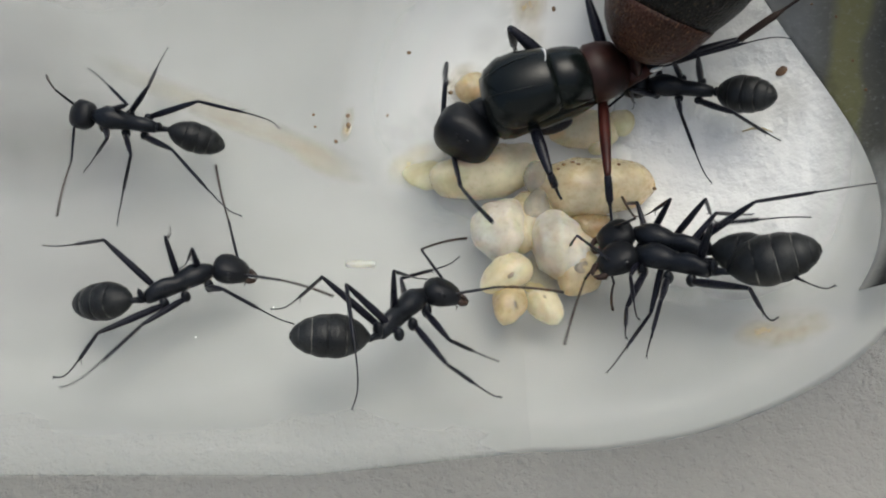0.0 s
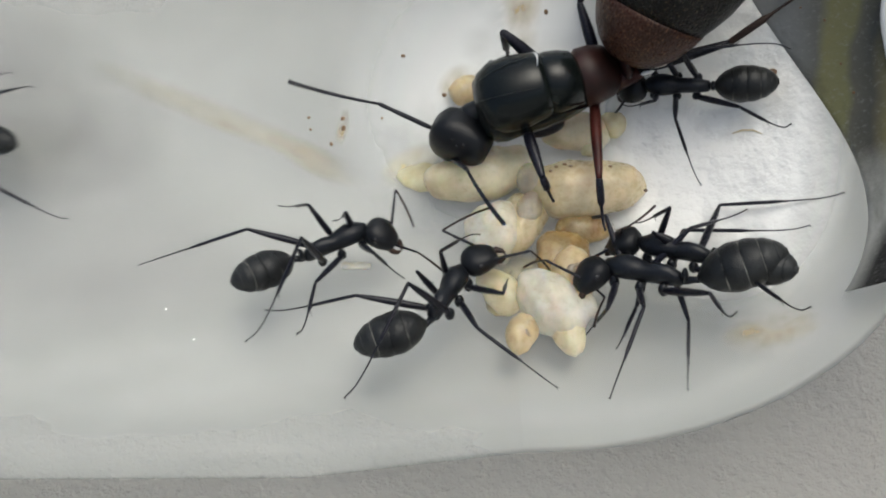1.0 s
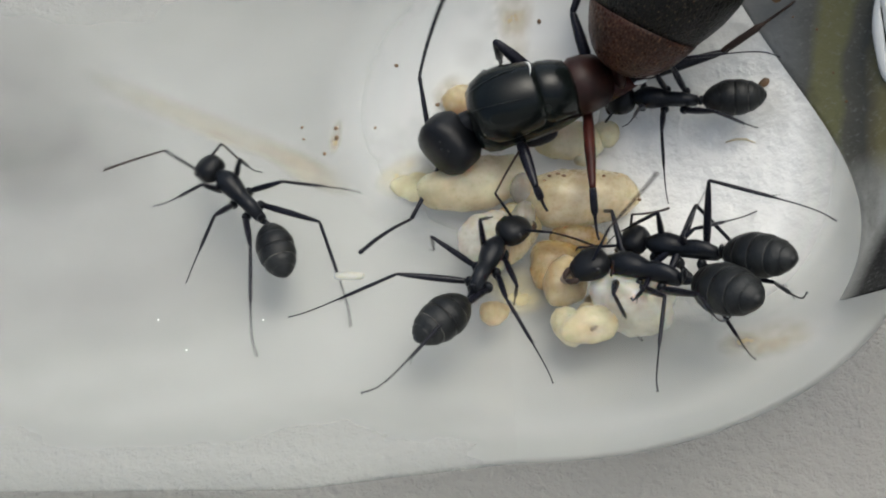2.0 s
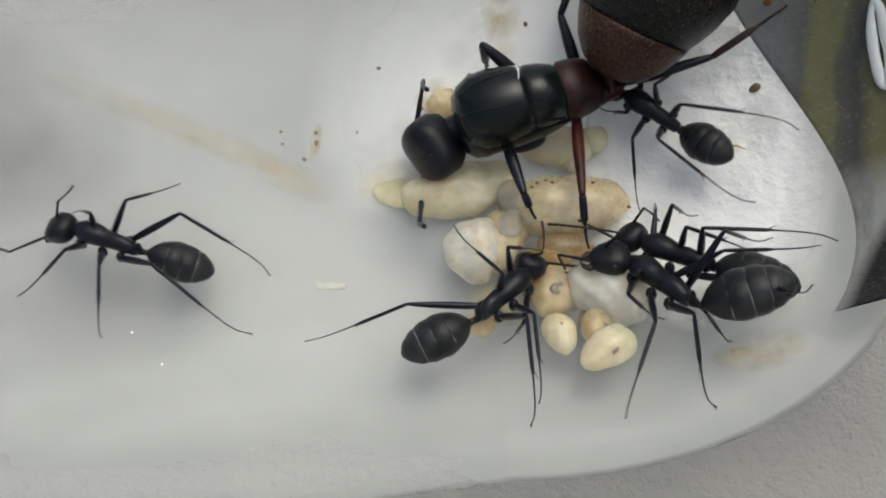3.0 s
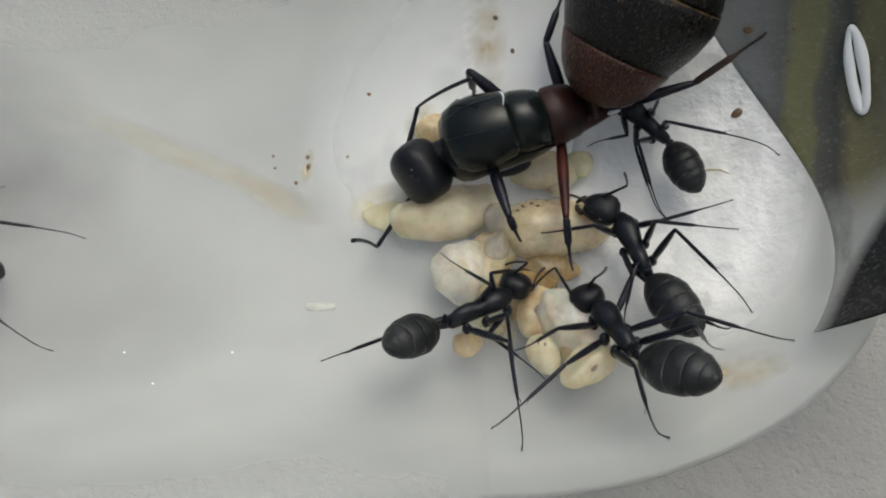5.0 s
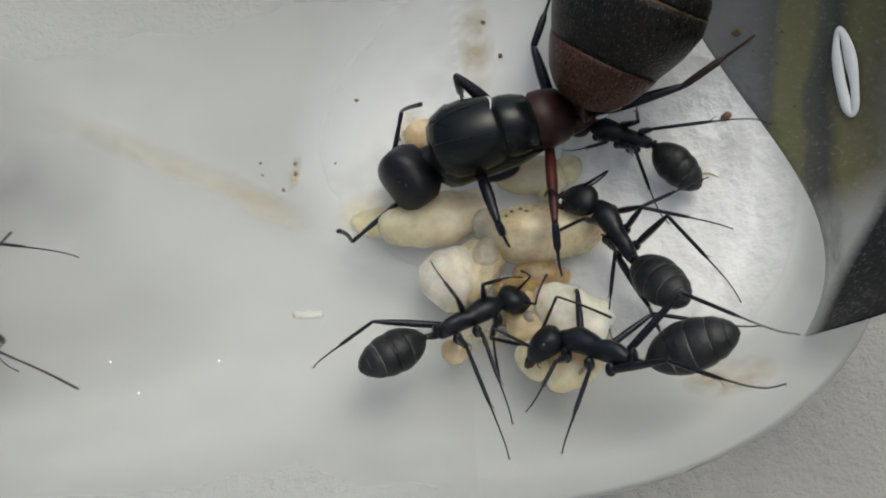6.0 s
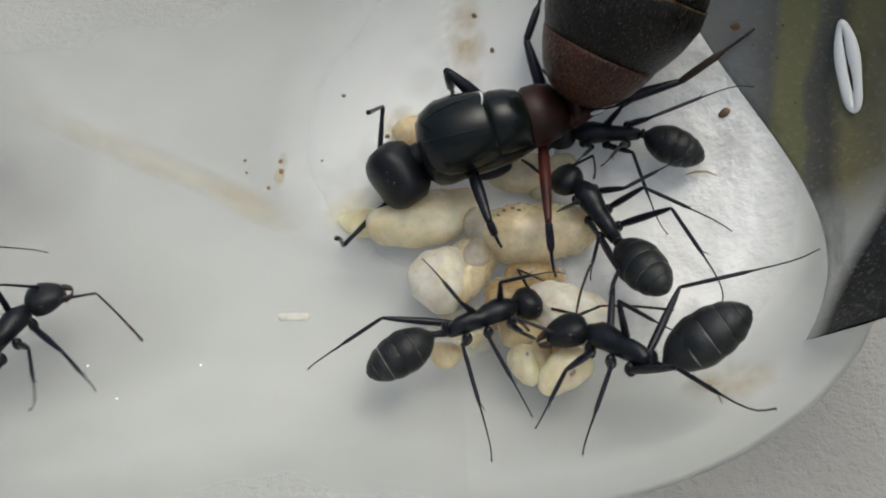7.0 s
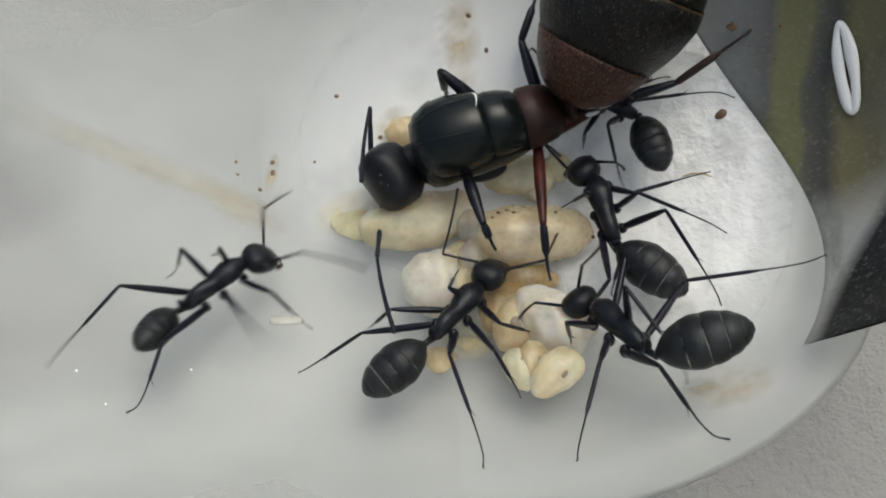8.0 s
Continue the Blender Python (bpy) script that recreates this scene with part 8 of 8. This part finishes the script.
    walk(ant_f["rf"], [
        (0, swing(ant_f, "rf", 0.53, -0.73, 0.44)), (8, swing(ant_f, "rf", 0.53, -0.73, 0.44)),])
    walk(ant_f["rf_shin"], [
        (0, fold(ant_f, "rf", 0.5, 0.17, -0.85)), (8, fold(ant_f, "rf", 0.5, 0.17, -0.85)),])
    walk(ant_f["rm"], [
        (0, swing(ant_f, "rm", 0.1, -0.17, 0.98)), (3, swing(ant_f, "rm", 0.1, -0.17, 0.98)), (3.5, swing(ant_f, "rm", -0.15, -0.01, 0.99)),
        (4, swing(ant_f, "rm", -0.31, 0.01, 0.95)), (4.5, swing(ant_f, "rm", -0.28, -0.07, 0.96)), (5, swing(ant_f, "rm", -0.17, -0.01, 0.98)),
        (6.5, swing(ant_f, "rm", -0.45, -0.1, 0.89)), (7, swing(ant_f, "rm", -0.35, -0.2, 0.92)), (8, swing(ant_f, "rm", -0.35, -0.2, 0.92)),])
    walk(ant_f["rm_shin"], [
        (0, fold(ant_f, "rm", -0.76, -0.2, -0.62)), (3, fold(ant_f, "rm", -0.76, -0.2, -0.62)), (3.5, fold(ant_f, "rm", -0.33, -0.58, -0.75)),
        (4, fold(ant_f, "rm", -0.9, -0.13, -0.42)), (4.5, fold(ant_f, "rm", -0.92, 0.13, -0.37)), (5, fold(ant_f, "rm", -0.92, 0.01, -0.39)),
        (6.5, fold(ant_f, "rm", -0.76, -0.4, -0.52)), (7, fold(ant_f, "rm", -0.59, -0.67, -0.46)), (8, fold(ant_f, "rm", -0.59, -0.67, -0.46)),])
    walk(ant_f["rh"], [
        (0, swing(ant_f, "rh", 0.02, -0.22, 0.98)), (0.5, swing(ant_f, "rh", -0.03, -0.13, 0.99)), (1, swing(ant_f, "rh", 0.16, -0.25, 0.95)),
        (2.5, swing(ant_f, "rh", 0.18, -0.34, 0.92)), (3, swing(ant_f, "rh", -0.12, -0.09, 0.99)), (3.5, swing(ant_f, "rh", -0.16, 0.08, 0.98)),
        (4, swing(ant_f, "rh", -0.15, 0.07, 0.99)), (4.5, swing(ant_f, "rh", -0.09, -0.04, 0.99)), (5, swing(ant_f, "rh", -0.1, -0.06, 0.99)),
        (6.5, swing(ant_f, "rh", -0.32, 0.05, 0.95)), (7, swing(ant_f, "rh", -0.38, 0.02, 0.93)), (7.5, swing(ant_f, "rh", -0.27, -0.13, 0.95)),
        (8, swing(ant_f, "rh", -0.13, -0.03, 0.99)),])
    walk(ant_f["rh_shin"], [
        (0, fold(ant_f, "rh", -0.51, -0.83, -0.22)), (0.5, fold(ant_f, "rh", -0.53, -0.81, -0.24)), (1, fold(ant_f, "rh", -0.48, -0.86, 0.16)),
        (2.5, fold(ant_f, "rh", -0.35, -0.93, 0.08)), (3, fold(ant_f, "rh", 0.2, -0.97, -0.16)), (3.5, fold(ant_f, "rh", 0.14, -0.83, -0.53)),
        (4, fold(ant_f, "rh", 0.17, -0.93, -0.34)), (4.5, fold(ant_f, "rh", 0.14, -0.99, -0.07)), (5, fold(ant_f, "rh", 0.13, -0.97, -0.21)),
        (6.5, fold(ant_f, "rh", 0.27, -0.93, -0.24)), (7, fold(ant_f, "rh", -0.04, -0.94, -0.34)), (7.5, fold(ant_f, "rh", -0.33, -0.87, -0.36)),
        (8, fold(ant_f, "rh", -0.43, -0.86, -0.27)),])
    walk(ant_f["la"], [
        (0, swing(ant_f, "la", 0.78, 0.6, 0.18)), (8, swing(ant_f, "la", 0.78, 0.6, 0.18)),])
    walk(ant_f["la_shin"], [
        (0, fold(ant_f, "la", 0.45, -0.77, -0.45)), (8, fold(ant_f, "la", 0.45, -0.77, -0.45)),])
    walk(ant_f["ra"], [
        (0, swing(ant_f, "ra", 0.78, -0.6, 0.18)), (8, swing(ant_f, "ra", 0.78, -0.6, 0.18)),])
    walk(ant_f["ra_shin"], [
        (0, fold(ant_f, "ra", 0.45, 0.77, -0.45)), (8, fold(ant_f, "ra", 0.45, 0.77, -0.45)),])
    walk(queen_head, [(t, head_pose(t)) for t, _ in QTURNS])
    walk(queen_feelers["l"][0], [
        (0, feel("l", 0, -0.69, 0.64, 0.34)), (0.5, feel("l", 0.5, 0.06, 1, -0.06)), (1, feel("l", 1, -0.89, 0.45, 0.11)), (1.2, feel("l", 1.2, -0.66, 0.62, 0.42)),
        (2.3, feel("l", 2.3, 0.29, 0.36, 0.89)), (2.5, feel("l", 2.5, 0.26, 0.02, 0.97)), (3, feel("l", 3, -0.3, 0.8, 0.52)), (3.5, feel("l", 3.5, -0.31, 0.54, 0.78)),
        (4, feel("l", 4, -0.62, 0.44, 0.65)), (4.5, feel("l", 4.5, 0.21, 0.68, 0.7)), (5, feel("l", 5, 0.29, 0.55, 0.78)), (6.5, feel("l", 6.5, 0.27, 0.25, 0.93)),
        (7, feel("l", 7, 0.28, 0.39, 0.88)), (7.5, feel("l", 7.5, 0.05, 0.71, 0.7)), (8, feel("l", 8, -0.33, 0.79, 0.51)),])
    walk(queen_feelers["l"][1], [
        (0, whip(0.96, 0.26, 0.08)), (0.5, whip(0.49, 0.82, 0.31)), (0.733, whip(0.93, 0.33, 0.17)), (1, whip(0.95, -0.3, -0.04)),
        (1.2, whip(0.95, 0.31, 0.11)), (2.3, whip(0.54, 0.22, 0.81)), (2.5, whip(0.99, -0.03, 0.14)), (3, whip(0.46, 0.67, 0.59)),
        (3.5, whip(0.96, -0.16, 0.21)), (4, whip(0.63, -0.53, -0.57)), (4.267, whip(0.93, 0.24, 0.27)), (4.5, whip(-0.06, 0.68, 0.73)),
        (5, whip(-0.02, 0.49, 0.87)), (6.5, whip(-0.09, 0.5, 0.86)), (7, whip(-0.1, 0.57, 0.82)), (7.5, whip(0.28, 0.82, 0.51)),
        (8, whip(0.95, 0.31, 0.06)),])
    walk(queen_feelers["r"][0], [
        (0, feel("r", 0, -0.4, -0.86, -0.32)), (0.5, feel("r", 0.5, -0.45, -0.87, 0.21)), (1, feel("r", 1, 0.02, -0.71, 0.71)),
        (1.2, feel("r", 1.2, 0.02, -0.74, 0.68)), (2.3, feel("r", 2.3, -0.4, -0.81, -0.43)), (2.5, feel("r", 2.5, -0.41, -0.75, -0.51)),
        (3, feel("r", 3, -0.39, -0.82, -0.41)), (3.5, feel("r", 3.5, -0.41, -0.78, -0.48)), (4, feel("r", 4, -0.37, -0.87, -0.34)),
        (4.5, feel("r", 4.5, -0.34, -0.92, -0.17)), (5, feel("r", 5, -0.41, -0.77, -0.49)), (6.5, feel("r", 6.5, -0.4, -0.82, -0.4)),
        (7, feel("r", 7, -0.39, -0.86, -0.34)), (7.5, feel("r", 7.5, -0.34, -0.92, -0.19)), (8, feel("r", 8, -0.35, -0.9, -0.27)),])
    walk(queen_feelers["r"][1], [
        (0, whip(-0.23, -0.88, 0.42)), (0.267, whip(-0.53, -0.38, 0.76)), (0.5, whip(-0.59, 0.3, 0.75)), (0.733, whip(0.33, 0.39, 0.86)),
        (1, whip(0.96, 0.15, 0.23)), (1.2, whip(0.84, 0.53, -0.14)), (1.733, whip(0.94, -0.33, -0.07)), (2.3, whip(0.33, -0.94, 0.05)),
        (2.5, whip(0, -1, -0.05)), (3, whip(-0.12, -0.93, 0.35)), (3.5, whip(0.05, -1, 0.03)), (4, whip(-0.23, -0.8, 0.55)),
        (4.267, whip(0.51, -0.53, 0.68)), (4.5, whip(0.92, 0.09, 0.38)), (5, whip(0.43, -0.89, -0.14)), (6.5, whip(0.01, -0.93, 0.37)),
        (7, whip(-0.11, -0.85, 0.52)), (7.5, whip(-0.36, -0.64, 0.68)), (8, whip(-0.76, -0.52, 0.38)),])
    walk(big_larva, [
        (0, crawl(3.68, -1.44, 1.15, 0, 0, 0)), (0.5, crawl(3.48, -2.76, 1.4, 0, 0, 10)), (1, crawl(3.5, -4.21, 1.89, 0, 0, 20)),
        (1.2, crawl(3.59, -3.99, 1.8, 0, 0, 20)), (2.3, crawl(7.35, -3.85, 2.33, 0, 0, 45)), (2.5, crawl(7.27, -3.47, 2.17, 0, 0, 45)),
        (3.5, crawl(5.7, -2.77, 1.64, 0, 0, 20)), (4.5, crawl(5.75, -3.41, 1.85, 0, 0, 10)), (5, crawl(5.58, -3.39, 1.81, 0, 0, 10)),
        (6.5, crawl(6.11, -2.38, 1.62, 0, 0, 30)), (8, crawl(5.72, -2.54, 1.59, 0, 0, 20)),])
    walk(cream_larva, [
        (0, crawl(2.74, -4.05, 1.21, 0, 0, 20)), (0.5, crawl(4.21, -5.55, 1.96, 0, 0, 10)), (1, crawl(3.91, -5.47, 1.89, 0, 0, 0)), (1.2, crawl(3.91, -5.47, 1.89, 0, 0, 0)),
        (2.3, crawl(4.25, -4.4, 1.6, 0, 0, 0)), (8, crawl(4.25, -4.4, 1.6, 0, 0, 0)),])
    walk(husk, [
        (0, crawl(4.3, -2.9, 0.75, 0, 0, -12)), (1.2, crawl(4.3, -2.9, 0.75, 0, 0, -12)), (2.3, crawl(5.28, -3.8, 1.4, 0, 0, -12)), (8, crawl(5.28, -3.8, 1.4, 0, 0, -12)),])
    walk(gut_larva, [
        (0, crawl(1.27, -2.86, 1.17, 0, 0, 30)), (1, crawl(1.19, -3.51, 1.36, 0, 0, -50)), (1.2, crawl(1.27, -3.42, 1.34, 0, 0, -50)),
        (2.3, crawl(5.78, -5.6, 2.64, 0, 0, 30)), (2.5, crawl(5.84, -5.67, 2.69, 0, 0, 30)), (8, crawl(5.48, -5.07, 2.29, 0, 0, 40)),])
    walk(dark_larva, [
        (0, crawl(1.47, -4.25, 1.53, 0, 0, 0)), (1, crawl(2.13, -5.65, 2.21, 0, 0, 10)), (1.2, crawl(2.06, -5.56, 2.16, 0, 0, 10)),
        (2.3, crawl(5.73, -4.51, 1.95, 0, 0, 30)), (8, crawl(4.76, -4.29, 1.71, 0, 0, 20)),])


motions()
